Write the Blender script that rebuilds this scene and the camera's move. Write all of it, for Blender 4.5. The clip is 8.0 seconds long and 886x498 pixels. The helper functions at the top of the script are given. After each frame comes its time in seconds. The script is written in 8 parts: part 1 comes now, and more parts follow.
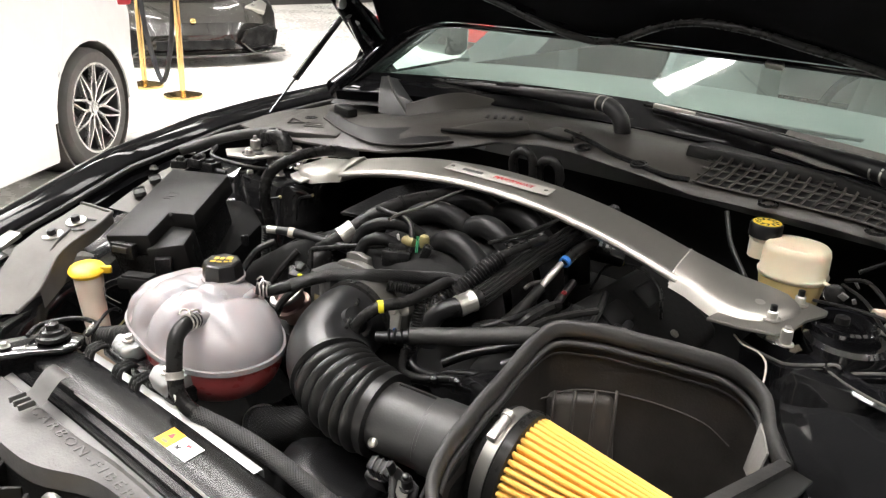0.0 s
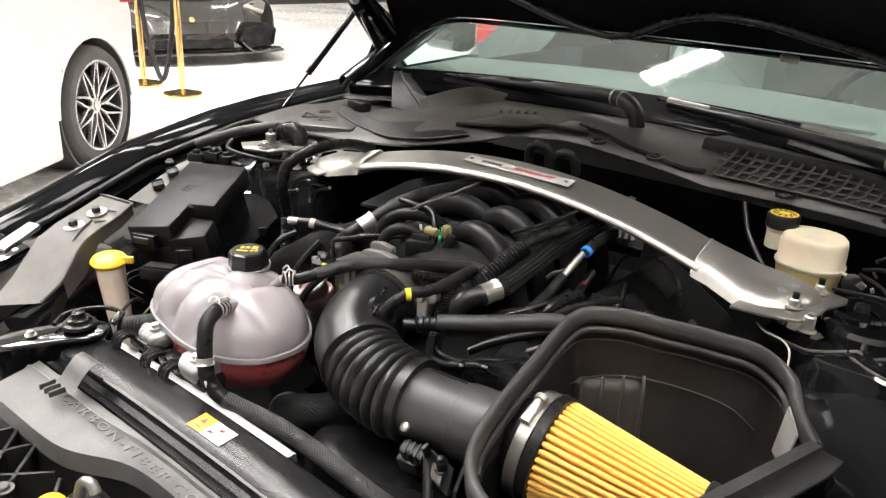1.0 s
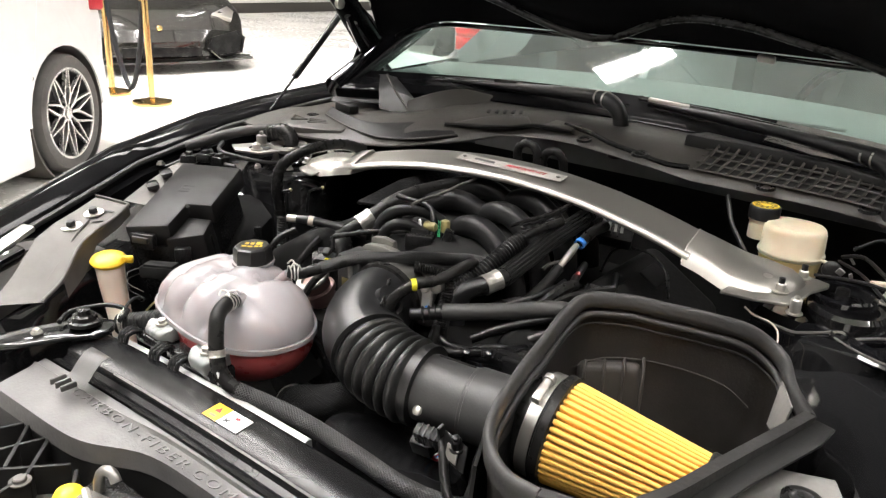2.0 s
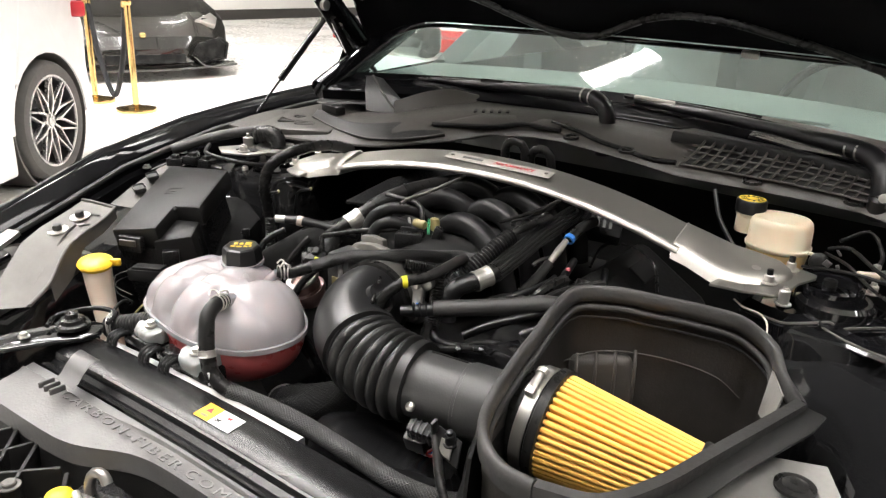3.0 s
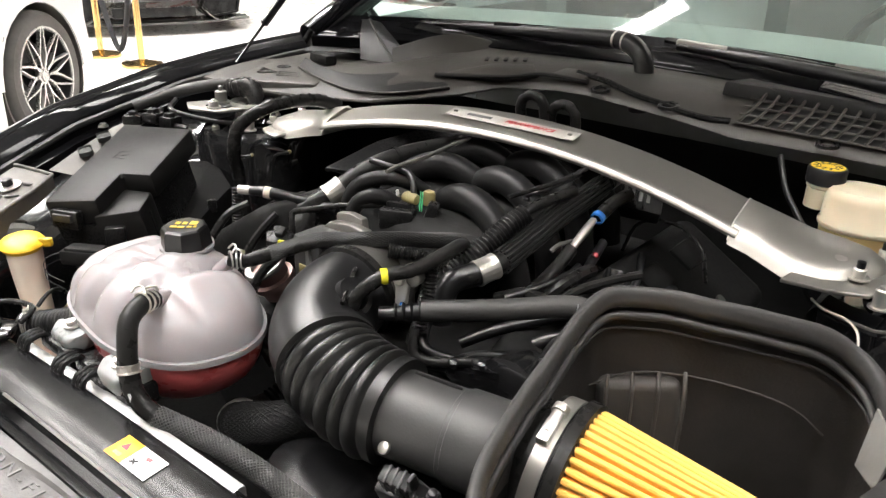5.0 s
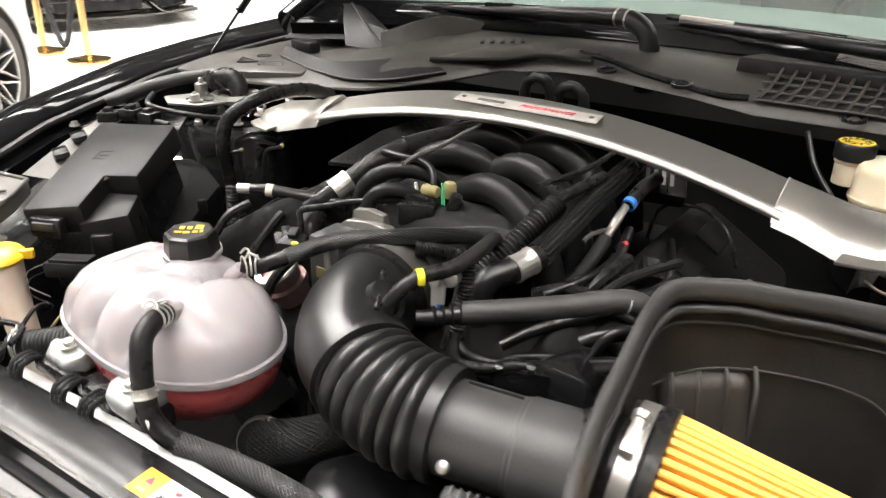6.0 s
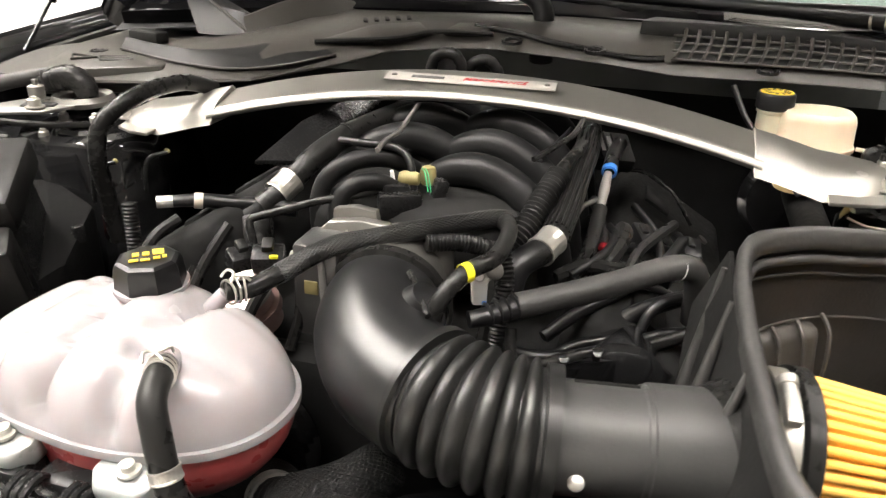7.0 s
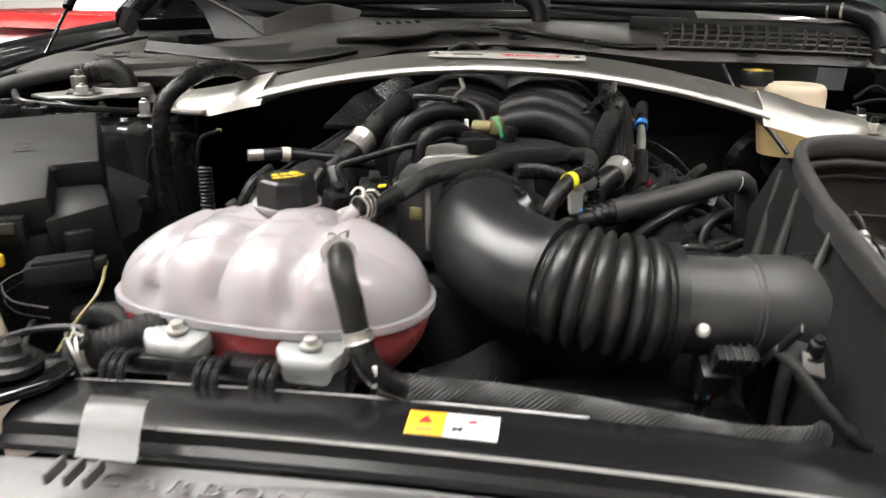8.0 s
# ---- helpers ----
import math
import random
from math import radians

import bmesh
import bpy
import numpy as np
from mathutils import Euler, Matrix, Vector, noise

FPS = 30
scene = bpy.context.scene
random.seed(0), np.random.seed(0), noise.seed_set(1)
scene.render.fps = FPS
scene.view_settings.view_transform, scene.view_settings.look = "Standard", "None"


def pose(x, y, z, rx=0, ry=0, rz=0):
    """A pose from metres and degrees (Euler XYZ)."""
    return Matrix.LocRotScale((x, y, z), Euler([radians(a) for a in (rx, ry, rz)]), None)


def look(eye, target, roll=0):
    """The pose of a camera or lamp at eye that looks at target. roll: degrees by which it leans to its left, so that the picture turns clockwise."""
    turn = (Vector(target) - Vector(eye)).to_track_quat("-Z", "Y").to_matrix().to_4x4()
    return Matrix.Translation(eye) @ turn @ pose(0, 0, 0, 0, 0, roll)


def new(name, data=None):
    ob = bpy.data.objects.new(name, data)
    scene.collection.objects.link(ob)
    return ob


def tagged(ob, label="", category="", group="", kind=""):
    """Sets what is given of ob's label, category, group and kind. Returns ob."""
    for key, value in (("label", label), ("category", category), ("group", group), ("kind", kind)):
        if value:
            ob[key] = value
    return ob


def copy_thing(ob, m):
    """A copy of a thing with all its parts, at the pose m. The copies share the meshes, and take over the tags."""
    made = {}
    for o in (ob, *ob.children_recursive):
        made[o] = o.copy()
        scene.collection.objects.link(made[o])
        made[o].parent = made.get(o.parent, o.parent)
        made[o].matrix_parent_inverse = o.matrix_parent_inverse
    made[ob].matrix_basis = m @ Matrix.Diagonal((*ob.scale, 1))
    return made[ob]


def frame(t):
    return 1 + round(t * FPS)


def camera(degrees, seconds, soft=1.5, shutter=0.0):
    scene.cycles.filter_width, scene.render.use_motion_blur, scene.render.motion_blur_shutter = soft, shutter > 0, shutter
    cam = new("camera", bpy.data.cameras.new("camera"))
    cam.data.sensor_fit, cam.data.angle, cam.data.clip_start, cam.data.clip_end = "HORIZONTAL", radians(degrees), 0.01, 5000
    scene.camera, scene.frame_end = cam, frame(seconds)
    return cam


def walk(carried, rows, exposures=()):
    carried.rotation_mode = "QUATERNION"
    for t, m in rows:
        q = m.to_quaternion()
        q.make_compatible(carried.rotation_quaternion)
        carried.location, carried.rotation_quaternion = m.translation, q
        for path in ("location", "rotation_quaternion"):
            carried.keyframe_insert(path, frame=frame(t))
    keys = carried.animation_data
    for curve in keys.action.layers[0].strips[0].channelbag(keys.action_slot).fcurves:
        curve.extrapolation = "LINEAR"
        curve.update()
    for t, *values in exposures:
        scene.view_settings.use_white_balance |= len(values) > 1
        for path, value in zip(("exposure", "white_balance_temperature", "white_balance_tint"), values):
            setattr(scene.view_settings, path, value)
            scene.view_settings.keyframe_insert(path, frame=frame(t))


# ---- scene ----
cam = camera(59.9, 8.0, 1.3, 0.5)
PATH = [
    (0, (0.035, 0.063, 1.303), (-1.163, 1.491, 0.579), 2.6),
    (0.5, (0.027, 0.047, 1.298), (-1.17, 1.477, 0.575), 2.7),
    (1, (0.012, 0.019, 1.289), (-1.176, 1.457, 0.567), 2.8),
    (2.5, (-0.001, -0.063, 1.272), (-1.108, 1.455, 0.585), 2.7),
    (3, (-0.001, -0.055, 1.265), (-1.106, 1.465, 0.581), 2.4),
    (3.5, (-0.01, -0.013, 1.256), (-1.119, 1.496, 0.554), 2.1),
    (4, (-0.024, 0.053, 1.248), (-1.151, 1.545, 0.537), 2.1),
    (4.5, (-0.068, 0.139, 1.226), (-1.201, 1.609, 0.481), 2.4),
    (4.7, (-0.096, 0.173, 1.217), (-1.225, 1.633, 0.446), 2.2),
    (6, (-0.237, 0.174, 1.184), (-1.261, 1.688, 0.373), 1.1),
    (6.5, (-0.39, 0.152, 1.175), (-1.138, 1.816, 0.356), 1.0),
    (7, (-0.521, 0.15, 1.126), (-1.004, 1.917, 0.325), 1.1),
    (7.5, (-0.612, 0.067, 1.087), (-0.959, 1.892, 0.345), 0.9),
    (8, (-0.689, -0.03, 1.014), (-0.952, 1.845, 0.372), 1.1),
]
EXPOSURES = [(0.0, -0.05, 6550, 13), (4.5, 0.0, 6550, 13), (6.0, 0.28, 6600, 13), (6.5, 0.38, 6700, 13), (7.0, 0.48, 6850, 13), (7.5, 0.12, 7100, 13), (8.0, 0.0, 6500, 12)]
walk(cam, [(t, look(eye, target, roll)) for t, eye, target, roll in PATH], EXPOSURES)

# ---------- world, light ----------
world = bpy.data.worlds.new("world")
scene.world = world
world.use_nodes = True
world.node_tree.nodes["Background"].inputs[0].default_value = (1.0, 0.97, 0.93, 1)
world.node_tree.nodes["Background"].inputs[1].default_value = 0.09

CX = -0.766          # centre line of the car


# ---------- materials ----------
def material(name, color, rough=0.5, metal=0.0, vary=0.25, scale=8.0, fine=120.0, bump=0.1, coat=0.0, spec=0.5,
             rough_vary=0.12, sss=0.0, per_object=0.0, transmission=0.0, emission=0.0):
    m = bpy.data.materials.new(name)
    m.use_nodes = True
    nt = m.node_tree
    n, l = nt.nodes, nt.links
    b = n["Principled BSDF"]
    b.inputs["Metallic"].default_value = metal
    b.inputs["Specular IOR Level"].default_value = spec
    b.inputs["Coat Weight"].default_value = coat
    b.inputs["Coat Roughness"].default_value = 0.04
    b.inputs["Transmission Weight"].default_value = transmission
    if sss:
        b.inputs["Subsurface Weight"].default_value = sss
        b.inputs["Subsurface Radius"].default_value = (0.03, 0.02, 0.018)
        b.inputs["Subsurface Scale"].default_value = 1.0
    if emission:
        b.inputs["Emission Color"].default_value = (*color, 1)
        b.inputs["Emission Strength"].default_value = emission
    tc = n.new("ShaderNodeTexCoord")
    big = n.new("ShaderNodeTexNoise")
    big.inputs["Scale"].default_value = scale
    big.inputs["Detail"].default_value = 5
    small = n.new("ShaderNodeTexNoise")
    small.inputs["Scale"].default_value = fine
    small.inputs["Detail"].default_value = 3
    l.new(tc.outputs["Object"], big.inputs["Vector"])
    l.new(tc.outputs["Object"], small.inputs["Vector"])
    ramp = n.new("ShaderNodeMapRange")
    ramp.inputs["To Min"].default_value = 1 - vary
    ramp.inputs["To Max"].default_value = 1 + vary
    ramp.inputs["From Min"].default_value, ramp.inputs["From Max"].default_value = 0.3, 0.7
    l.new(big.outputs["Fac"], ramp.inputs["Value"])
    mul = n.new("ShaderNodeVectorMath")
    mul.operation = "SCALE"
    mul.inputs[0].default_value = color
    l.new(ramp.outputs["Result"], mul.inputs["Scale"])
    last = mul.outputs["Vector"]
    if per_object:
        info = n.new("ShaderNodeObjectInfo")
        r2 = n.new("ShaderNodeMapRange")
        r2.inputs["To Min"].default_value, r2.inputs["To Max"].default_value = 1 - per_object, 1 + per_object
        l.new(info.outputs["Random"], r2.inputs["Value"])
        m2 = n.new("ShaderNodeVectorMath")
        m2.operation = "SCALE"
        l.new(last, m2.inputs[0])
        l.new(r2.outputs["Result"], m2.inputs["Scale"])
        last = m2.outputs["Vector"]
    l.new(last, b.inputs["Base Color"])
    rr = n.new("ShaderNodeMapRange")
    rr.inputs["To Min"].default_value = max(0.02, rough - rough_vary)
    rr.inputs["To Max"].default_value = min(1, rough + rough_vary)
    rr.inputs["From Min"].default_value, rr.inputs["From Max"].default_value = 0.3, 0.7
    mixf = n.new("ShaderNodeMath")
    mixf.operation = "ADD"
    half = n.new("ShaderNodeMath")
    half.operation = "MULTIPLY_ADD"
    half.inputs[1].default_value, half.inputs[2].default_value = 0.5, 0.0
    l.new(small.outputs["Fac"], half.inputs[0])
    h2 = n.new("ShaderNodeMath")
    h2.operation = "MULTIPLY"
    h2.inputs[1].default_value = 0.5
    l.new(big.outputs["Fac"], h2.inputs[0])
    l.new(half.outputs[0], mixf.inputs[0])
    l.new(h2.outputs[0], mixf.inputs[1])
    l.new(mixf.outputs[0], rr.inputs["Value"])
    l.new(rr.outputs["Result"], b.inputs["Roughness"])
    if bump:
        bn = n.new("ShaderNodeBump")
        bn.inputs["Strength"].default_value = bump
        bn.inputs["Distance"].default_value = 0.002
        l.new(small.outputs["Fac"], bn.inputs["Height"])
        l.new(bn.outputs["Normal"], b.inputs["Normal"])
    return m


ELBOW = material("satin black intake plastic", (0.011, 0.011, 0.0115), 0.32, spec=0.65, vary=0.1, fine=40, bump=0.0, rough_vary=0.02)
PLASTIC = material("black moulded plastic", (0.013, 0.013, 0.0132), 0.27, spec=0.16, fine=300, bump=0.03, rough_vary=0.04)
PLASTIC_GREY = material("charcoal grained plastic", (0.013, 0.0128, 0.0125), 0.42, spec=0.20, fine=600, bump=0.25)
COWL = material("faded grey black plastic", (0.043, 0.0395, 0.0345), 0.42, spec=0.42, fine=500, bump=0.2, scale=4)
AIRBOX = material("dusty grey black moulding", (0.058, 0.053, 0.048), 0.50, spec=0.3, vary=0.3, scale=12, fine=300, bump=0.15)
SATIN = material("satin black plastic", (0.007, 0.007, 0.0075), 0.32, vary=0.1, fine=40, bump=0.0, rough_vary=0.02)
BELLOWS = material("greyed bellows rubber", (0.0135, 0.0135, 0.0133), 0.34, spec=0.5, fine=90, bump=0.0, vary=0.12, rough_vary=0.03)
RUBBER = material("black rubber", (0.0145, 0.0142, 0.0138), 0.29, spec=0.19, fine=90, bump=0.08)
RUBBER_GREY = material("dusty rubber edging", (0.036, 0.035, 0.034), 0.5, spec=0.4, fine=160, bump=0.2, vary=0.35)
COVER = material("flat black cover plastic", (0.008, 0.008, 0.0084), 0.22, spec=0.24, vary=0.15, fine=40, bump=0.0, rough_vary=0.02)
THREAD = material("grey black thread", (0.042, 0.042, 0.041), 0.45, vary=0.2, fine=500, bump=0.0)
WEAVE = material("dark woven thread", (0.017, 0.017, 0.0168), 0.42, vary=0.2, fine=500, bump=0.0)
RUNNER = material("smooth dark runner plastic", (0.012, 0.012, 0.0122), 0.34, spec=0.17, vary=0.15, fine=60, bump=0.0, rough_vary=0.03)
BRAID = material("black braided sleeve", (0.007, 0.007, 0.0073), 0.45, fine=900, bump=0.6)
# unlit-looking copy of the black paint: reflections turned down to stay dark
PAINT_WING = material("black car paint with muted reflections", (0.006, 0.006, 0.0065), 0.05, fine=40, bump=0.0, spec=0.03, rough_vary=0.02)
PAINT = material("black car paint", (0.007, 0.007, 0.008), 0.06, fine=40, bump=0.0, coat=1.0, rough_vary=0.05)
PAINT_DULL = material("black painted sheet metal", (0.009, 0.009, 0.0095), 0.10, fine=60, bump=0.0, coat=0.3, rough_vary=0.03)
STEEL = material("brushed steel", (0.40, 0.386, 0.352), 0.37, metal=0.88, rough_vary=0.02, vary=0.06, fine=400, bump=0.015, scale=3)
CHROME = material("bright zinc", (0.60, 0.58, 0.54), 0.32, metal=0.82, vary=0.04, fine=200, bump=0.0, rough_vary=0.01)
PLATE = material("brushed badge plate", (0.58, 0.56, 0.52), 0.36, metal=0.4, vary=0.05, fine=300, bump=0.0, rough_vary=0.04)
MATTE = material("dull oily black casting", (0.016, 0.016, 0.0158), 0.55, spec=0.05, fine=150, bump=0.2)
ALU = material("cast aluminium", (0.32, 0.31, 0.29), 0.42, metal=0.9, vary=0.2, fine=220, bump=0.2)
SHEET = material("grey painted sheet", (0.23, 0.225, 0.215), 0.42, vary=0.2, scale=6, fine=160, bump=0.1)
TIN = material("dull galvanised sheet", (0.115, 0.109, 0.102), 0.48, metal=0.1, spec=0.22, vary=0.2, scale=14, fine=200, bump=0.08)
GREY_PANEL = material("grey composite panel", (0.125, 0.122, 0.120), 0.40, spec=0.3, vary=0.3, scale=10, fine=260, bump=0.25)
NYLON = material("dull grey nylon", (0.075, 0.073, 0.071), 0.38, vary=0.15, fine=200, bump=0.1)
FOOT = material("frosted grey plastic", (0.24, 0.25, 0.247), 0.3, vary=0.1, sss=0.3, fine=90, bump=0.05)
TANK = material("milky translucent plastic", (0.335, 0.310, 0.322), 0.25, vary=0.03, scale=16, fine=60, bump=0.0, coat=0.25, sss=0.45, rough_vary=0.03)
COOLANT = material("pink coolant behind plastic", (0.42, 0.085, 0.085), 0.28, vary=0.15, scale=10, fine=60, bump=0.05, sss=0.4)
NECK = material("ivory plastic", (0.70, 0.58, 0.48), 0.4, vary=0.12, sss=0.3, fine=90, bump=0.05)
BRAKE = material("cream translucent plastic", (0.74, 0.64, 0.475), 0.35, vary=0.12, sss=0.4, fine=90, bump=0.05)
BRAKE_LOW = material("yellowed fluid in plastic", (0.62, 0.46, 0.22), 0.35, vary=0.18, sss=0.4, fine=90, bump=0.05)
YELLOW = material("yellow plastic", (0.90, 0.55, 0.03), 0.4, vary=0.08)
LEMON = material("lemon yellow tape", (0.80, 0.72, 0.03), 0.4, vary=0.06)
YELLOW_INK = material("yellow print", (0.75, 0.52, 0.05), 0.5, vary=0.1, bump=0)
FILTER = material("oiled amber filter cotton", (0.93, 0.54, 0.11), 0.7, vary=0.06, scale=30, fine=500, bump=0.3)
RED = material("red plastic", (0.42, 0.02, 0.03), 0.4, vary=0.1)
RED_INK = material("red print", (0.55, 0.02, 0.03), 0.45, vary=0.1, bump=0)
BLUE = material("blue plastic", (0.04, 0.20, 0.60), 0.4, vary=0.1)
METER = material("dusty charcoal plastic", (0.044, 0.0435, 0.043), 0.38, fine=300, bump=0.1, vary=0.2)
TAN = material("tan plastic", (0.25, 0.21, 0.09), 0.45, vary=0.15)
ORANGE = material("orange warning label", (0.95, 0.42, 0.02), 0.5, vary=0.04, bump=0)
WHITE_INK = material("white label", (0.80, 0.80, 0.80), 0.5, vary=0.04, bump=0)
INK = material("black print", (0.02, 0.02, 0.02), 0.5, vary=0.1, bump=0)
BRASS = material("polished brass", (0.72, 0.49, 0.20), 0.15, metal=1.0, vary=0.06, fine=30, bump=0.0, rough_vary=0.06)
VELVET = material("black velvet rope", (0.010, 0.010, 0.012), 0.85, fine=700, bump=0.3)
WHITE_PAINT = material("white car paint", (0.88, 0.88, 0.87), 0.2, vary=0.03, coat=1.0, bump=0, rough_vary=0.05)
DARK_PAINT = material("graphite car paint", (0.014, 0.013, 0.011), 0.2, vary=0.1, coat=1.0, bump=0, rough_vary=0.05)
TYRE = material("tyre rubber", (0.060, 0.057, 0.053), 0.7, vary=0.2, fine=60, bump=0.2)
RIM = material("machined grey alloy", (0.48, 0.475, 0.465), 0.3, metal=0.9, vary=0.1)
RIM_DARK = material("dark alloy", (0.05, 0.05, 0.05), 0.4, metal=0.6, vary=0.1)
FLOOR = material("polished white floor", (0.88, 0.86, 0.82), 0.28, vary=0.05, scale=0.6, fine=14, bump=0.0, rough_vary=0.06)
WALL_GREY = material("grey painted wall", (0.09, 0.088, 0.085), 0.7, vary=0.08, scale=1.0, fine=60, bump=0.08)
WALL = material("white painted wall", (0.78, 0.76, 0.72), 0.7, vary=0.04, scale=1.0, fine=60, bump=0.08)
SKIRT = material("dark skirting", (0.05, 0.045, 0.04), 0.5, vary=0.1)
CEIL = material("pale ceiling", (0.74, 0.74, 0.71), 0.8, vary=0.15, scale=1.5, fine=30, bump=0.1)
TRUSS = material("black roof truss", (0.03, 0.03, 0.03), 0.5, vary=0.2)
LAMP = material("light diffuser", (1.0, 0.985, 0.945), 0.5, vary=0.0, bump=0, emission=70.0)
# glow of the added fill panels, which are no known lamps of the room
FILL_GLOW = material("unseen fill light panel", (1.0, 0.985, 0.945), 0.5, vary=0.0, bump=0, emission=92.0)
SEAT = material("grey cloth and leather", (0.30, 0.31, 0.31), 0.6, vary=0.15, fine=300, bump=0.2)
DASH = material("grey dashboard", (0.17, 0.175, 0.17), 0.5, vary=0.15, fine=400, bump=0.3)
HEADLINER = material("pale headliner", (0.5, 0.52, 0.5), 0.9, vary=0.06, fine=300, bump=0.2)
RED_PAINT = material("red car paint", (0.55, 0.02, 0.02), 0.2, coat=1.0, vary=0.05, bump=0)


def glass_material(name, tint, haze=0.0):
    m = bpy.data.materials.new(name)
    m.use_nodes = True
    n, l = m.node_tree.nodes, m.node_tree.links
    n.remove(n["Principled BSDF"])
    tr, gl = n.new("ShaderNodeBsdfTransparent"), n.new("ShaderNodeBsdfGlossy")
    tr.inputs[0].default_value = (*tint, 1)
    gl.inputs["Roughness"].default_value = 0.02
    fr = n.new("ShaderNodeFresnel")
    fr.inputs[0].default_value = 1.7
    mx = n.new("ShaderNodeMixShader")
    l.new(fr.outputs[0], mx.inputs[0])
    l.new(tr.outputs[0], mx.inputs[1])
    l.new(gl.outputs[0], mx.inputs[2])
    # pale diffuse veil painted over the glass in place of its bright reflections
    film, veil, haze_noise = n.new("ShaderNodeBsdfDiffuse"), n.new("ShaderNodeMixShader"), n.new("ShaderNodeTexNoise")
    film.inputs[0].default_value = (0.70, 0.86, 0.80, 1)
    tc = n.new("ShaderNodeTexCoord")
    haze_noise.inputs["Scale"].default_value, haze_noise.inputs["Detail"].default_value = 3.0, 4
    amount = n.new("ShaderNodeMapRange")
    amount.inputs["To Min"].default_value, amount.inputs["To Max"].default_value = haze * 0.7, haze * 1.3
    l.new(tc.outputs["Object"], haze_noise.inputs["Vector"])
    l.new(haze_noise.outputs["Fac"], amount.inputs["Value"])
    l.new(amount.outputs["Result"], veil.inputs[0])
    l.new(mx.outputs[0], veil.inputs[1])
    l.new(film.outputs[0], veil.inputs[2])
    l.new(veil.outputs[0], n["Material Output"].inputs[0])
    return m


GLASS_DARK = glass_material("tinted side glass", (0.42, 0.52, 0.48))
GLASS = glass_material("tinted windscreen glass with painted haze", (0.50, 0.68, 0.62), 0.032)


# ---------- mesh helpers ----------
PLACE = {}


def thing(name, at, label, category, group="", kind=""):
    ob = new(name)
    ob.empty_display_size = 0.05
    ob.location = at
    PLACE[ob.name] = Vector(at)
    return tagged(ob, label, category, group, kind)


def part(name, bm, mat, parent=None, label="", smooth=True, angle=40):
    """Links a bmesh, given in world metres, as one mesh under a thing or a part."""
    me = bpy.data.meshes.new(name)
    bmesh.ops.recalc_face_normals(bm, faces=bm.faces)
    if smooth:
        lim = radians(angle)
        for f in bm.faces:
            f.smooth = True
        for e in bm.edges:
            if len(e.link_faces) == 2 and e.calc_face_angle(0) > lim:
                e.smooth = False
    bm.to_mesh(me)
    bm.free()
    ob = new(name, me)
    if mat:
        for m in mat if isinstance(mat, (list, tuple)) else [mat]:
            me.materials.append(m)
    at = Vector((0, 0, 0))
    if parent:
        ob.parent = parent
        at = PLACE[parent.name]
    me.transform(Matrix.Translation(-at))
    PLACE[ob.name] = at
    if label:
        ob["label"] = label
    return ob


def solo(name, bm, mat, label, category, group="", kind="", smooth=True, angle=40):
    """A thing that is one mesh."""
    return tagged(part(name, bm, mat, None, "", smooth, angle), label, category, group, kind)


def spline(pts, step=0.01):
    """A smooth line through pts (Catmull-Rom)."""
    p = [Vector(q) for q in pts]
    if len(p) == 2:
        n = max(2, int((p[1] - p[0]).length / step))
        return [p[0].lerp(p[1], i / n) for i in range(n + 1)]
    e = [p[0] * 2 - p[1]] + p + [p[-1] * 2 - p[-2]]
    out = []
    for i in range(1, len(e) - 2):
        a, b, c, d = e[i - 1:i + 3]
        n = max(2, int((c - b).length / step))
        for k in range(n):
            t = k / n
            out.append(0.5 * (2 * b + (c - a) * t + (2 * a - 5 * b + 4 * c - d) * t * t + (3 * b - a - 3 * c + d) * t ** 3))
    return out + [p[-1]]


def sweep(bm, line, section, closed=True, cap=True, up=None):
    """Sweeps section(i, s) -> list of (u, v) along a line of points; s is the length so far."""
    n = len(line)
    tan = [(line[min(i + 1, n - 1)] - line[max(i - 1, 0)]).normalized() for i in range(n)]
    ref = Vector(up) if up else (Vector((0, 0, 1)) if abs(tan[0].z) < 0.9 else Vector((1, 0, 0)))
    u = tan[0].cross(ref).normalized()
    rings, s = [], 0.0
    for i in range(n):
        if up:
            u = tan[i].cross(Vector(up)).normalized()
        else:
            u = (u - tan[i] * u.dot(tan[i])).normalized()
        v = u.cross(tan[i])
        if i:
            s += (line[i] - line[i - 1]).length
        rings.append([bm.verts.new(line[i] + u * a + v * b) for a, b in section(i, s)])
    m = len(rings[0])
    for a, b in zip(rings, rings[1:]):
        for k in range(m if closed else m - 1):
            bm.faces.new((a[k], a[(k + 1) % m], b[(k + 1) % m], b[k]))
    if cap and closed:
        bm.faces.new(rings[0])
        bm.faces.new(rings[-1][::-1])
    return bm


def circle(r, seg):
    return [(r * math.cos(2 * math.pi * k / seg), r * math.sin(2 * math.pi * k / seg)) for k in range(seg)]


def tube(pts, r, seg=14, step=0.01, rib=0.0, pitch=0.006, bm=None):
    """A hose through pts; r may be a list along pts' length (ends to ends); rib: ring-shaped corrugation."""
    bm = bm or bmesh.new()
    if rib:
        step = pitch / 7
    line = spline(pts, step)
    total = sum((b - a).length for a, b in zip(line, line[1:]))
    rs = r if isinstance(r, (list, tuple)) else [r, r]

    def section(i, s):
        f = s / total * (len(rs) - 1)
        k = min(int(f), len(rs) - 2)
        w = rs[k] + (rs[k + 1] - rs[k]) * (f - k)
        if rib:
            w *= 1 + rib * math.sin(2 * math.pi * s / pitch)
        return circle(w, seg)
    return sweep(bm, line, section)


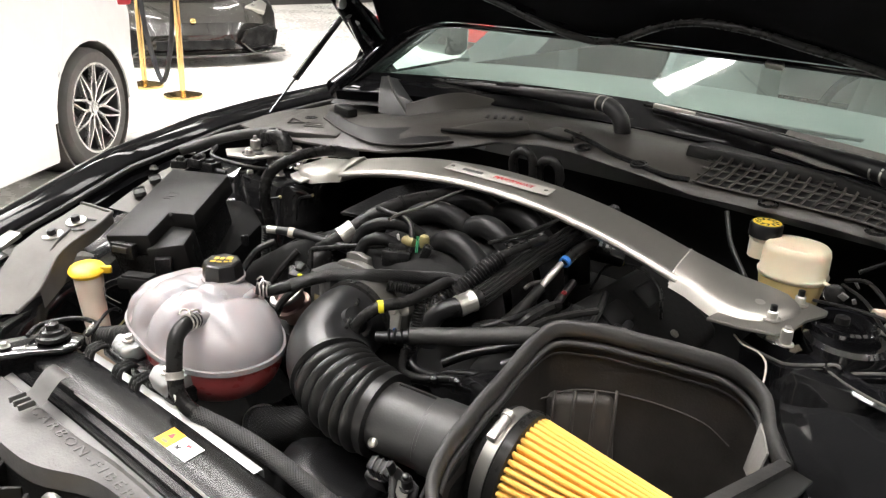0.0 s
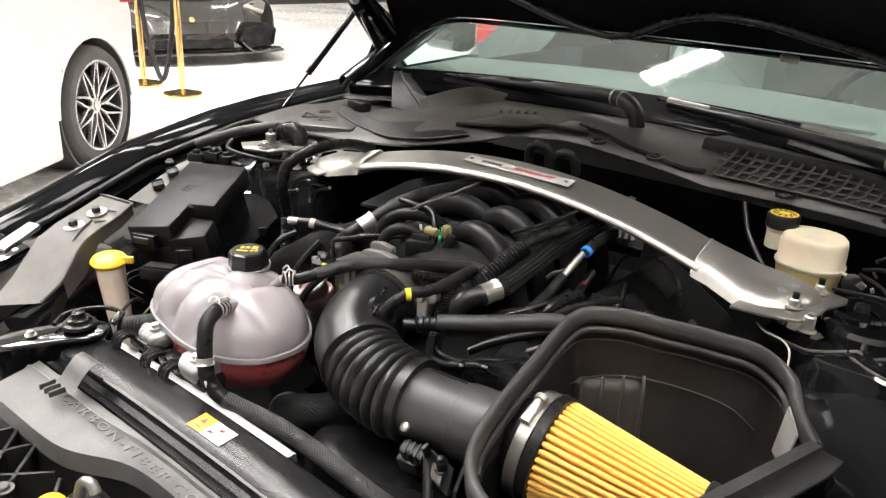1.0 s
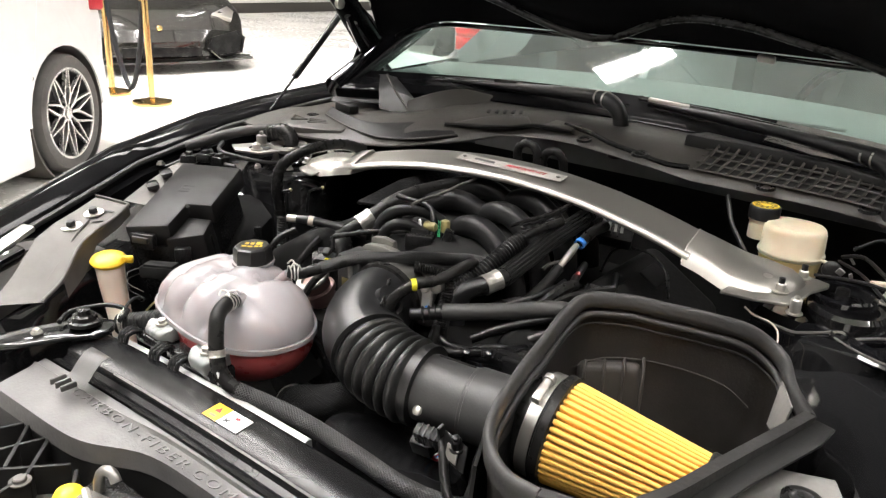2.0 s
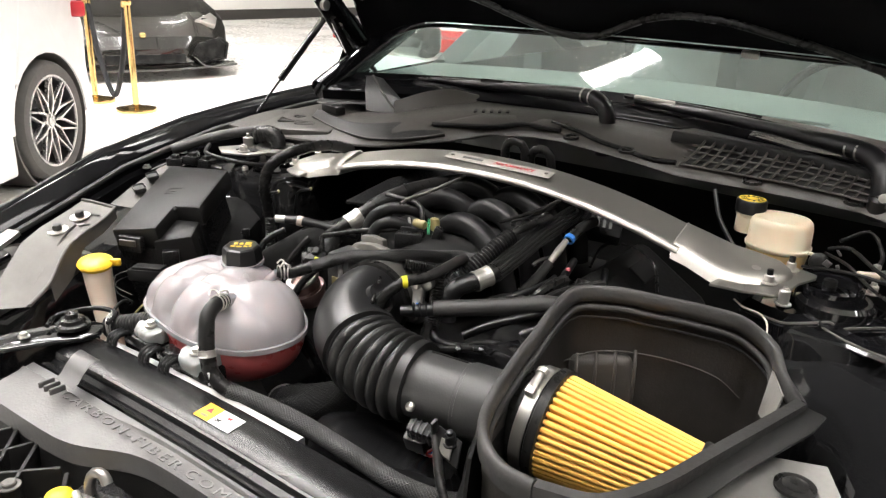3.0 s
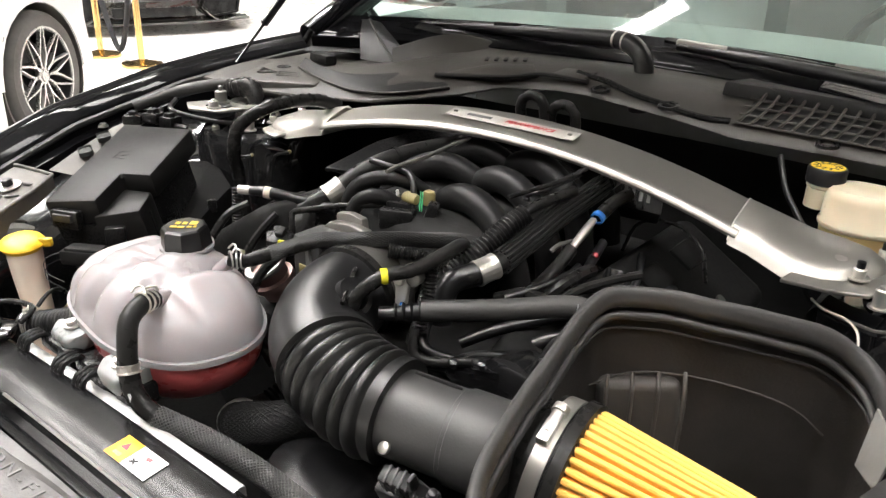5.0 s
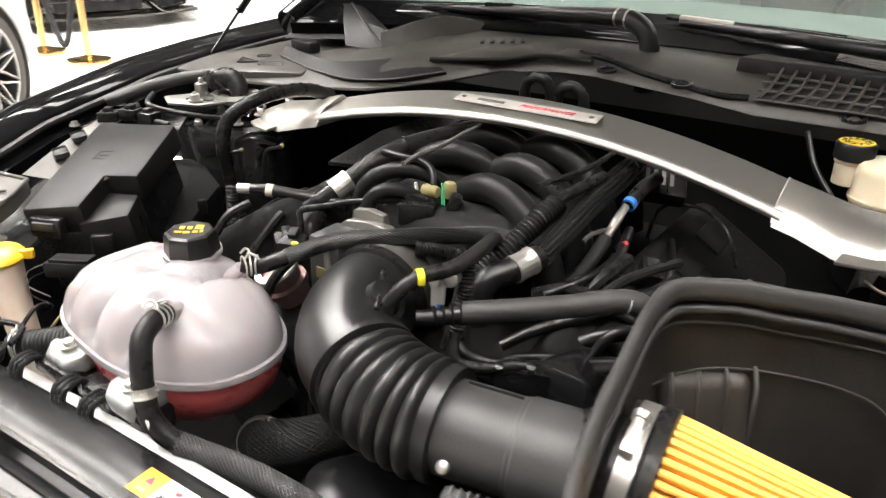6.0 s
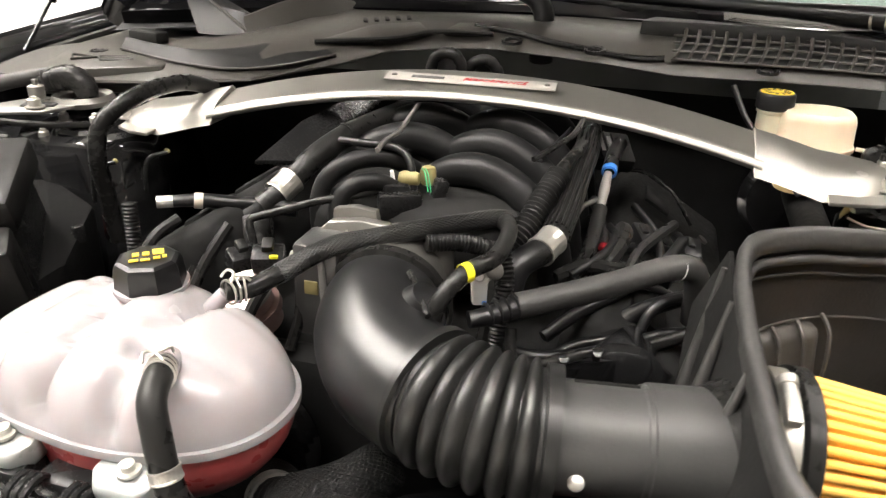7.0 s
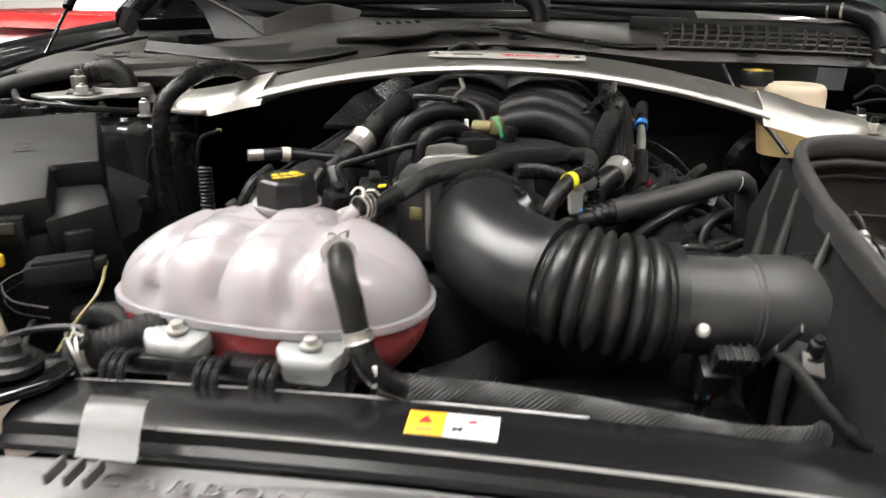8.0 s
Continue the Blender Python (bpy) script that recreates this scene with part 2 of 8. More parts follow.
def lathe(profile, a, b, seg=32, bm=None, closed=False):
    """Turns profile [(along, radius)] round the axis from a towards b."""
    bm = bm or bmesh.new()
    a, b = Vector(a), Vector(b)
    w = (b - a).normalized()
    u = w.cross(Vector((0, 0, 1)) if abs(w.z) < 0.9 else Vector((1, 0, 0))).normalized()
    v = u.cross(w)
    rings = []
    for h, r in profile:
        rings.append([bm.verts.new(a + w * h + u * (r * math.cos(2 * math.pi * k / seg)) + v * (r * math.sin(2 * math.pi * k / seg))) for k in range(seg)])
    for p, q in zip(rings, rings[1:]):
        for k in range(seg):
            bm.faces.new((p[k], p[(k + 1) % seg], q[(k + 1) % seg], q[k]))
    if closed:
        for k in range(seg):
            bm.faces.new((rings[-1][k], rings[-1][(k + 1) % seg], rings[0][(k + 1) % seg], rings[0][k]))
    else:
        if profile[0][1] > 1e-5:
            bm.faces.new(rings[0][::-1])
        if profile[-1][1] > 1e-5:
            bm.faces.new(rings[-1])
    return bm


def box(size, m, bevel=0.003, bm=None, seg=2):
    """A block with rounded edges; m is its pose."""
    b2 = bmesh.new()
    bmesh.ops.create_cube(b2, size=1, matrix=Matrix.Diagonal((*size, 1)))
    if bevel:
        bmesh.ops.bevel(b2, geom=b2.edges[:], offset=bevel, segments=seg, affect="EDGES", profile=0.5)
    b2.transform(m if isinstance(m, Matrix) else Matrix.Translation(m))
    return join(bm, b2)


def join(bm, other):
    if bm is None:
        return other
    me = bpy.data.meshes.new("tmp")
    other.to_mesh(me)
    other.free()
    bm.from_mesh(me)
    bpy.data.meshes.remove(me)
    return bm


def slab(outline, depth, bevel=0.003, bm=None):
    """A plate: the outline's 3D points, thickened along minus its normal side (down)."""
    b2 = bmesh.new()
    top = [b2.verts.new(p) for p in outline]
    f = b2.faces.new(top)
    f.normal_update()
    d = -f.normal * depth if f.normal.z >= 0 else f.normal * depth
    low = [b2.verts.new(v.co + d) for v in top]
    b2.faces.new(low[::-1])
    n = len(top)
    for i in range(n):
        b2.faces.new((top[i], low[i], low[(i + 1) % n], top[(i + 1) % n]))
    bmesh.ops.recalc_face_normals(b2, faces=b2.faces)
    if bevel:
        bmesh.ops.bevel(b2, geom=b2.edges[:], offset=bevel, segments=2, affect="EDGES", profile=0.5)
    return join(bm, b2)


def loft(sections, bm=None, closed=True, cap=True):
    bm = bm or bmesh.new()
    rings = [[bm.verts.new(p) for p in s] for s in sections]
    m = len(rings[0])
    for a, b in zip(rings, rings[1:]):
        for k in range(m if closed else m - 1):
            bm.faces.new((a[k], a[(k + 1) % m], b[(k + 1) % m], b[k]))
    if cap and closed:
        bm.faces.new(rings[0])
        bm.faces.new(rings[-1][::-1])
    return bm


def lettering(text, size, m, depth=0.0006, shear=0.0, spacing=1.0):
    c = bpy.data.curves.new("lettering", "FONT")
    c.body, c.size, c.extrude, c.align_x, c.align_y, c.shear, c.space_character = text, size, depth, "CENTER", "CENTER", shear, spacing
    c.resolution_u = 3
    ob = bpy.data.objects.new("lettering", c)
    scene.collection.objects.link(ob)
    me = bpy.data.meshes.new_from_object(ob)
    bm = bmesh.new()
    bm.from_mesh(me)
    bm.transform(m)
    bpy.data.objects.remove(ob)
    bpy.data.curves.remove(c)
    bpy.data.meshes.remove(me)
    return bm


def frame_of(o, x, y):
    """A pose at o whose x runs along x and whose y lies towards y."""
    x = Vector(x).normalized()
    z = x.cross(Vector(y)).normalized()
    y = z.cross(x)
    m = Matrix((x, y, z)).transposed().to_4x4()
    m.translation = o
    return m


def hexbolt(name, at, axis, parent, r=0.009, h=0.008, mat=CHROME, washer=0.013, stud=0.0):
    at, axis = Vector(at), Vector(axis).normalized()
    bm = lathe([(0, washer), (0.002, washer), (0.0021, r), (h, r), (h + 0.0015, r * 0.8)], at, at + axis, 6 if not washer else 18)
    if stud:
        lathe([(h, 0.0045), (h + stud, 0.0045), (h + stud + 0.001, 0.003)], at, at + axis, 12, bm)
    return part(name, bm, mat, parent)


def clamp_band(name, a, b, r, parent, mat=CHROME, label="bright crimped steel hose clamp"):
    """A band clamp on a hose from a to b, with raised rims."""
    a, b = Vector(a), Vector(b)
    h = (b - a).length
    bm = lathe([(0, r), (0, r * 1.12), (h * 0.12, r * 1.13), (h * 0.2, r * 1.06), (h * 0.8, r * 1.06), (h * 0.88, r * 1.13), (h, r * 1.12), (h, r)], a, b, 72, closed=True)
    axis = (b - a).normalized()
    u = axis.orthogonal().normalized()
    w = axis.cross(u)
    for v in bm.verts:
        d = v.co - a
        along = d.dot(axis)
        if 0.15 * h < along < 0.85 * h:
            # pressed ridges between the rims
            rad = d - axis * along
            v.co += rad * 0.018 * math.cos(18 * math.atan2(rad.dot(w), rad.dot(u)))
    return part(name, bm, mat, parent, label)

# ---------- the showroom ----------
def flat(name, x0, x1, y0, y1, z, mat, thick=0.2):
    return box((x1 - x0, y1 - y0, thick), ((x0 + x1) / 2, (y0 + y1) / 2, z - thick / 2), 0)


X0, X1, Y0, Y1, HIGH = -14.6, 9.0, -9.0, 17.0, 9.0
solo("floor", flat("floor", X0, X1, Y0, Y1, 0, FLOOR), FLOOR, "glossy pale showroom floor", "floor", kind="structure", smooth=False)
solo("ceiling", flat("ceiling", X0, X1, Y0, Y1, HIGH + 0.2, CEIL), CEIL, "pale open showroom ceiling", "ceiling", kind="structure", smooth=False)
for nm, sx, sy, px, py in (("wall_west", 0.2, Y1 - Y0, X0 - 0.1, (Y0 + Y1) / 2), ("wall_east", 0.2, Y1 - Y0, X1 + 0.1, (Y0 + Y1) / 2),
                           ("wall_north", X1 - X0, 0.2, (X0 + X1) / 2, Y1 + 0.1), ("wall_south", X1 - X0, 0.2, (X0 + X1) / 2, Y0 - 0.1)):
    pale = 0.3 if nm in ("wall_south", "wall_east") else 0.6
    solo(nm, box((sx, sy, pale), (px, py, pale / 2), 0), WALL, "white painted lower showroom wall", "wall", kind="structure", smooth=False)
    solo(nm + "_upper", box((sx, sy, HIGH - pale), (px, py, (HIGH + pale) / 2), 0), WALL_GREY, "dark grey upper showroom wall", "wall", kind="structure", smooth=False)
solo("baseboard", box((0.03, Y1 - Y0, 0.22), (X0 + 0.02, (Y0 + Y1) / 2, 0.11), 0.004), SKIRT, "dark skirting board along the white wall", "baseboard", kind="structure")

for i, y in enumerate((-6.0, -1.5, 3.0, 7.5, 12.0)):
    tr = thing("roof_truss", (CX, y, HIGH - 0.4), "black steel roof truss under the ceiling", "truss", "roof trusses", "structure")
    for z in (HIGH - 0.02, HIGH - 0.5):
        part("chord", box((X1 - X0 - 0.1, 0.08, 0.06), ((X0 + X1) / 2, y, z - 0.04), 0.005), TRUSS, tr)
    for k in range(24):
        xa = X0 + 0.5 + k * 0.95
        part("web", tube([(xa, y, HIGH - 0.07), (xa + 0.47, y, HIGH - 0.53)] if k % 2 else [(xa, y, HIGH - 0.53), (xa + 0.95, y, HIGH - 0.07)], 0.02, 6, 2), TRUSS, tr)

# ceiling luminaires, all turned the same way
LDIR, LPER = Vector((0.545, 0.838, 0)), Vector((-0.838, 0.545, 0))
first_lamp = None
ORIGIN = Vector((-4.28, 5.50, HIGH - 0.62))
for i in range(-5, 6):
    for j in range(-6, 5):
        at = ORIGIN + LDIR * (i * 3.2) + LPER * (j * 3.3)
        if not (X0 + 1 < at.x < X1 - 1 and 2.5 < at.y < Y1 - 1):
            continue
        m = Matrix.Translation(at) @ Matrix.Rotation(math.atan2(LDIR.y, LDIR.x), 4, "Z")
        if first_lamp is None:
            first_lamp = thing("ceiling_light", at, "long white linear ceiling light, switched on", "ceiling light", "ceiling lights")
            first_lamp.matrix_basis = m
            PLACE[first_lamp.name] = Vector((0, 0, 0))
            part("housing", box((0.90, 0.13, 0.06), (0, 0, 0.035), 0.008), WHITE_PAINT, first_lamp)
            for hx in (-0.4, 0.4):
                part("hanger", tube([(hx, 0, 0.06), (hx, 0, 0.64)], 0.008, 6, 1), TRUSS, first_lamp)
            part("diffuser", box((0.85, 0.085, 0.02), (0, 0, -0.005), 0.004), LAMP, first_lamp, "glowing white diffuser")
        else:
            copy_thing(first_lamp, m)


# unseen fill panels, added for broad highlights and a bright floor
first_panel = None
for x, y in ((-3.0, 3.3), (-5.2, 2.9), (-8.0, 4.2), (-3.6, 0.2), (-6.0, -0.2), (-9.0, 0.2), (-6.2, -1.6), (-2.6, -1.9), (1.0, -1.9), (4.6, -1.6), (-0.8, -5.6), (-12.6, 2.3), (-6.6, 2.3), (-11.2, 0.5),
             (-8.9, 2.3), (-10.0, -2.6), (-7.6, -3.8), (0.5, 14.2), (4.5, 3.0), (4.5, 8.0)):
    m = Matrix.Translation((x, y, HIGH - 0.62))
    if first_panel is None:
        first_panel = thing("ceiling_panel_light", (x, y, HIGH - 0.62), "added unseen fill light panel under the ceiling", "ceiling light", "ceiling panel lights")
        first_panel.matrix_basis = m
        PLACE[first_panel.name] = Vector((0, 0, 0))
        part("housing", box((2.4, 0.42, 0.08), (0, 0, 0.05), 0.01), WHITE_PAINT, first_panel)
        part("diffuser", box((2.3, 0.35, 0.02), (0, 0, 0.002), 0.004), FILL_GLOW, first_panel, "glowing white diffuser")
        for hx in (-1.0, 1.0):
            part("hanger", tube([(hx, 0, 0.08), (hx, 0, 0.64)], 0.008, 6, 1), TRUSS, first_panel)
    else:
        copy_thing(first_panel, m)


# ---------- brass rope posts ----------
def stanchion(x, y):
    s = thing("rope_stanchion", (x, y, 0), "polished brass rope stanchion on the pale floor", "stanchion", "rope stanchions")
    part("base", lathe([(0, 0.165), (0.012, 0.17), (0.03, 0.165), (0.034, 0.15), (0.05, 0.06), (0.06, 0.032)], (x, y, 0), (x, y, 1), 48), BRASS, s)
    part("pole", lathe([(0.05, 0.026), (0.92, 0.026)], (x, y, 0), (x, y, 1), 24), BRASS, s)
    part("collar", lathe([(0.88, 0.028), (0.89, 0.036), (0.93, 0.036), (0.94, 0.028)], (x, y, 0), (x, y, 1), 24), BRASS, s)
    part("finial", lathe([(0.94, 0.02), (0.95, 0.034), (0.98, 0.04), (1.01, 0.03), (1.025, 0)], (x, y, 0), (x, y, 1), 24), BRASS, s)


S1, S2 = (-6.10, 3.73), (-6.75, 3.735)
stanchion(*S1)
stanchion(*S2)
rope = thing("velvet_rope", (S2[0], S2[1], 0.9), "black velvet rope sagging between brass posts", "rope")
mid = [(S2[0] + (S1[0] - S2[0]) * k, S2[1] + (S1[1] - S2[1]) * k) for k in (0.06, 0.2, 0.5, 0.8, 0.94)]
part("cord", tube([(*mid[0], 0.88), (*mid[1], 0.45), (*mid[2], 0.10), (*mid[3], 0.45), (*mid[4], 0.88)], 0.022, 12, 0.03), VELVET, rope)
for q in (mid[0], mid[4]):
    part("hook", tube([(*q, 0.86), (*q, 0.91)], 0.026, 12), BRASS, rope)


# ---------- wheels ----------
def wheel(parent, hub, axis, r=0.345, width=0.26, spokes=10):
    """Tyre, rim and forked spokes; axis points out of the car."""
    hub, axis = Vector(hub), Vector(axis).normalized()
    u = axis.cross(Vector((0, 0, 1))).normalized()
    v = Vector((0, 0, 1))
    rr = r * 0.755
    ty = part("tyre", lathe([(-width * 0.9, rr), (-width * 0.93, r * 0.93), (-width * 0.85, r * 0.985), (-width * 0.5, r), (-width * 0.12, r * 0.985),
                             (-0.005, r * 0.93), (0.0, r * 0.87), (-0.008, rr * 1.01), (-0.02, rr)], hub, hub + axis, 64, closed=True), TYRE, parent)
    for k in range(3):
        h = -width * (0.25 + 0.22 * k)
        part("tread_groove", lathe([(h - 0.005, r * 0.99), (h - 0.004, r * 1.003), (h + 0.004, r * 1.003), (h + 0.005, r * 0.99)], hub, hub + axis, 64, closed=True), SKIRT, ty)
    rim = part("rim", lathe([(-0.20, rr * 0.93), (-0.05, rr * 0.90), (-0.015, rr * 0.93), (-0.008, rr), (-0.016, rr * 1.015), (-0.03, rr * 1.0), (-0.2, rr * 1.0)], hub, hub + axis, 64, closed=True), RIM_DARK, parent)
    part("rim_lip", lathe([(-0.015, rr * 0.955), (-0.006, rr * 0.965), (-0.006, rr * 1.01), (-0.015, rr * 1.015)], hub, hub + axis, 64, closed=True), RIM, rim)
    part("brake_disc", lathe([(-0.14, rr * 0.25), (-0.14, rr * 0.72), (-0.12, rr * 0.72), (-0.12, rr * 0.25)], hub, hub + axis, 40, closed=True), RIM_DARK, rim)
    part("barrel", lathe([(-0.19, 0.0), (-0.185, rr * 0.93), (-0.18, rr * 0.93), (-0.18, 0.0)], hub, hub + axis, 40), SKIRT, rim)
    part("hub_cap", lathe([(-0.05, 0.055), (-0.03, 0.05), (-0.028, 0.034), (-0.022, 0.032), (-0.020, 0)], hub, hub + axis, 32), RIM, rim)
    for k in range(spokes):
        a = 2 * math.pi * k / spokes
        for s in (-1, 1):
            ang = [a, a + s * 0.05, a + s * math.pi / spokes * 0.88]
            rad = [0.045, rr * 0.42, rr * 0.97]
            dep = [-0.035, -0.028, -0.012]
            line = [hub + axis * d + (u * math.cos(q) + v * math.sin(q)) * w for q, w, d in zip(ang, rad, dep)]
            ln = spline([line[0], line[1], line[2]], 0.03)
            bm = bmesh.new()
            sweep(bm, ln, lambda i, t: [(-0.0095 + 0.0006 * i, -0.011), (0.0095 - 0.0006 * i, -0.011), (0.0075 - 0.0006 * i, 0.010), (-0.0075 + 0.0006 * i, 0.010)], up=axis)
            part("spoke", bm, RIM, rim)
    for k in range(5):
        a = 2 * math.pi * k / 5
        c = hub + (u * math.cos(a) + v * math.sin(a)) * 0.06
        part("wheel_bolt", lathe([(-0.045, 0.013), (-0.028, 0.011), (-0.027, 0)], c, c + axis, 10), RIM_DARK, rim)


# ---------- white car ----------
HUB, AXIS = Vector((-4.46, 2.165, 0.348)), Vector((0.823, 0.569, 0)).normalized()
TAIL = Vector((-0.569, 0.823, 0)).normalized()


def white_car():
    base = Vector((HUB.x, HUB.y, 0)) - AXIS * 0.9 - TAIL * 1.3
    car = thing("white_car", base, "white sports coupe parked on the showroom floor", "car")
    o = Vector((HUB.x, HUB.y, 0)) + AXIS * 0.015

    def at(s, z, d):
        return o + TAIL * s + Vector((0, 0, z)) - AXIS * d

    # side profile, tail to nose, with wheel arches; s runs to the tail
    prof = [(0.86, 0.36), (0.90, 0.55), (0.88, 0.80), (0.80, 1.02), (0.55, 1.08), (0.0, 1.12), (-0.6, 1.30), (-1.1, 1.40), (-1.6, 1.36), (-2.2, 1.02),
            (-2.9, 0.93), (-3.4, 0.80), (-3.55, 0.55), (-3.5, 0.25)]

    def arch(c):
        return [(c + 0.40 * math.cos(math.pi * k / 14), 0.34 + 0.395 * math.sin(math.pi * k / 14)) for k in range(14, -1, -1)]
    low = [(-3.5, 0.22)] + arch(-2.75) + arch(0.0) + [(0.84, 0.30)]
    ring = prof + low
    rows = []
    for d, inset in ((0.0, 0.0), (0.015, -0.02), (0.06, -0.05), (0.9, -0.06), (1.74, -0.05), (1.785, -0.02), (1.80, 0.0)):
        row = []
        for i, (s, z) in enumerate(ring):
            g = max(0.0, (z - 0.85)) * 0.35 * (1 if d < 0.9 else -1) if d != 0.9 else 0
            tail = 0.0
            if s > 0.45:
                tail = (s - 0.45) ** 2 * 1.1 * (1 if d < 0.9 else -1) if d != 0.9 else 0
            row.append(at(s, z, d + g + tail))
        rows.append(row)
    bm = loft(rows)
    part("body", bm, WHITE_PAINT, car, "glossy white body")
    part("wheel_arch_liner", lathe([(-0.32, 0.385), (-0.03, 0.388), (-0.03, 0.400), (-0.33, 0.400)], at(0, 0.345, -0.02), at(0, 0.345, -1.02), 40, closed=True), SKIRT, car)
    for c in (0.0, -2.75):
        w = part("wheel", lathe([(-0.22, 0.0), (-0.21, 0.08), (-0.05, 0.05), (-0.05, 0)], at(c, 0.348, -0.01), at(c, 0.348, -1), 20), RIM_DARK, car)
        wheel_at = at(c, 0.348, -0.012)
        wheel(car, wheel_at, AXIS)
    lampm = box((0.16, 0.03, 0.10), frame_of(at(0.735, 0.93, 0.19), -AXIS + TAIL * -0.9, TAIL), 0.02)
    part("tail_light", lampm, RED, car, "red tail light")
    part("skirt", box((1.94, 0.06, 0.26), frame_of(at(-1.375, 0.25, 0.034), TAIL, AXIS), 0.02), WHITE_PAINT, car, "white side skirt")


white_car()


# ---------- dark supercar ----------
def dark_car():
    c = Vector((-7.55, 4.65, 0))
    right, back = Vector((0.30, 0.954, 0)).normalized(), Vector((-0.954, 0.30, 0)).normalized()
    car = thing("dark_sports_car", c + back * 2, "low dark grey supercar with a sharp wedge nose", "car")

    def at(s, z, d):
        return c + right * (s * 1.14 + 0.14) + Vector((0, 0, z)) + back * d
    rows = []
    for d, w, z0, z1 in ((0.0, 0.72, 0.16, 0.20), (0.02, 0.80, 0.13, 0.34), (0.10, 0.88, 0.12, 0.46), (0.35, 0.97, 0.12, 0.60), (0.8, 1.0, 0.13, 0.74), (1.3, 0.98, 0.14, 0.86),
                         (2.0, 0.85, 0.14, 1.10), (2.8, 0.85, 0.15, 1.14), (3.8, 0.98, 0.16, 1.0), (4.5, 0.95, 0.2, 0.85)):
        row = []
        for k in range(15):
            f = -1 + 2 * k / 14
            crown = z1 - 0.10 * abs(f) ** 3 * (1 if d > 0.3 else 0.6) + (0.05 * math.exp(-((abs(f) - 0.75) / 0.18) ** 2) if 0.3 < d < 1.4 else 0)
            bow = 0.28 * f * f if d < 0.5 else 0.28 * f * f * max(0, (1.2 - d))
            row.append(at(f * w, crown, d + bow))
        for k in range(14, -1, -1):
            f = -1 + 2 * k / 14
            bow = 0.28 * f * f if d < 0.5 else 0.28 * f * f * max(0, (1.2 - d))
            row.append(at(f * w * 0.98, z0, d + bow))
        rows.append(row)
    part("body", loft(rows), DARK_PAINT, car, "glossy graphite body", angle=25)
    for s in (-1, 1):
        o = [at(s * (0.44 + a), z, 0.0 + 0.28 * ((0.44 + a) / 0.9) ** 2 - 0.015) for a, z in ((0.0, 0.26), (0.06, 0.38), (0.34, 0.44), (0.44, 0.36), (0.40, 0.19), (0.10, 0.16))]
        ins = [p + back * 0.02 for p in o]
        cen = sum(o, Vector()) / 6
        inner = [cen + (p - cen) * 0.86 + back * 0.004 for p in o]
        deep = [cen + (p - cen) * 0.80 + back * 0.06 for p in o]
        bm = loft([ins, o, inner, deep])
        part("intake", bm, PLASTIC, car, "black hexagonal air intake", smooth=False)
        part("intake_blade", tube([at(s * 0.45, 0.25, 0.02), at(s * 0.60, 0.14, 0.06), at(s * 0.90, 0.16, 0.2)], 0.014, 6), DARK_PAINT, car)
        hl = [at(s * 0.60, 0.60, 0.42), at(s * 0.86, 0.66, 0.75), at(s * 0.92, 0.60, 0.72), at(s * 0.80, 0.54, 0.40)]
        part("headlight", slab([p + Vector((0, 0, 0.012)) for p in hl], 0.05, 0.008), CHROME, car, "slanted glossy headlight")
    part("grille", box((0.84, 0.05, 0.10), frame_of(at(0, 0.235, 0.02), right, back), 0.015), PLASTIC, car)
    part("splitter", loft([[at(f * 0.95, 0.115, 0.28 * f * f - 0.05 + dd) + Vector((0, 0, zz)) for dd, zz in ((0, 0), (0, 0.022), (0.3, 0.022), (0.3, 0))] for f in [-1 + k / 8 for k in range(17)]]), DARK_PAINT, car, "thin glossy front splitter")
    part("badge", lathe([(0, 0.035), (0.008, 0.034), (0.010, 0.026), (0.010, 0)], at(0, 0.475, 0.10), at(0, 0.90, -0.75), 6), BRASS, car, "small golden shield badge")
    for s in (-1, 1):
        wheel(car, at(s * 1.0, 0.34, 1.0), right * s, 0.34, 0.24, 5)


dark_car()


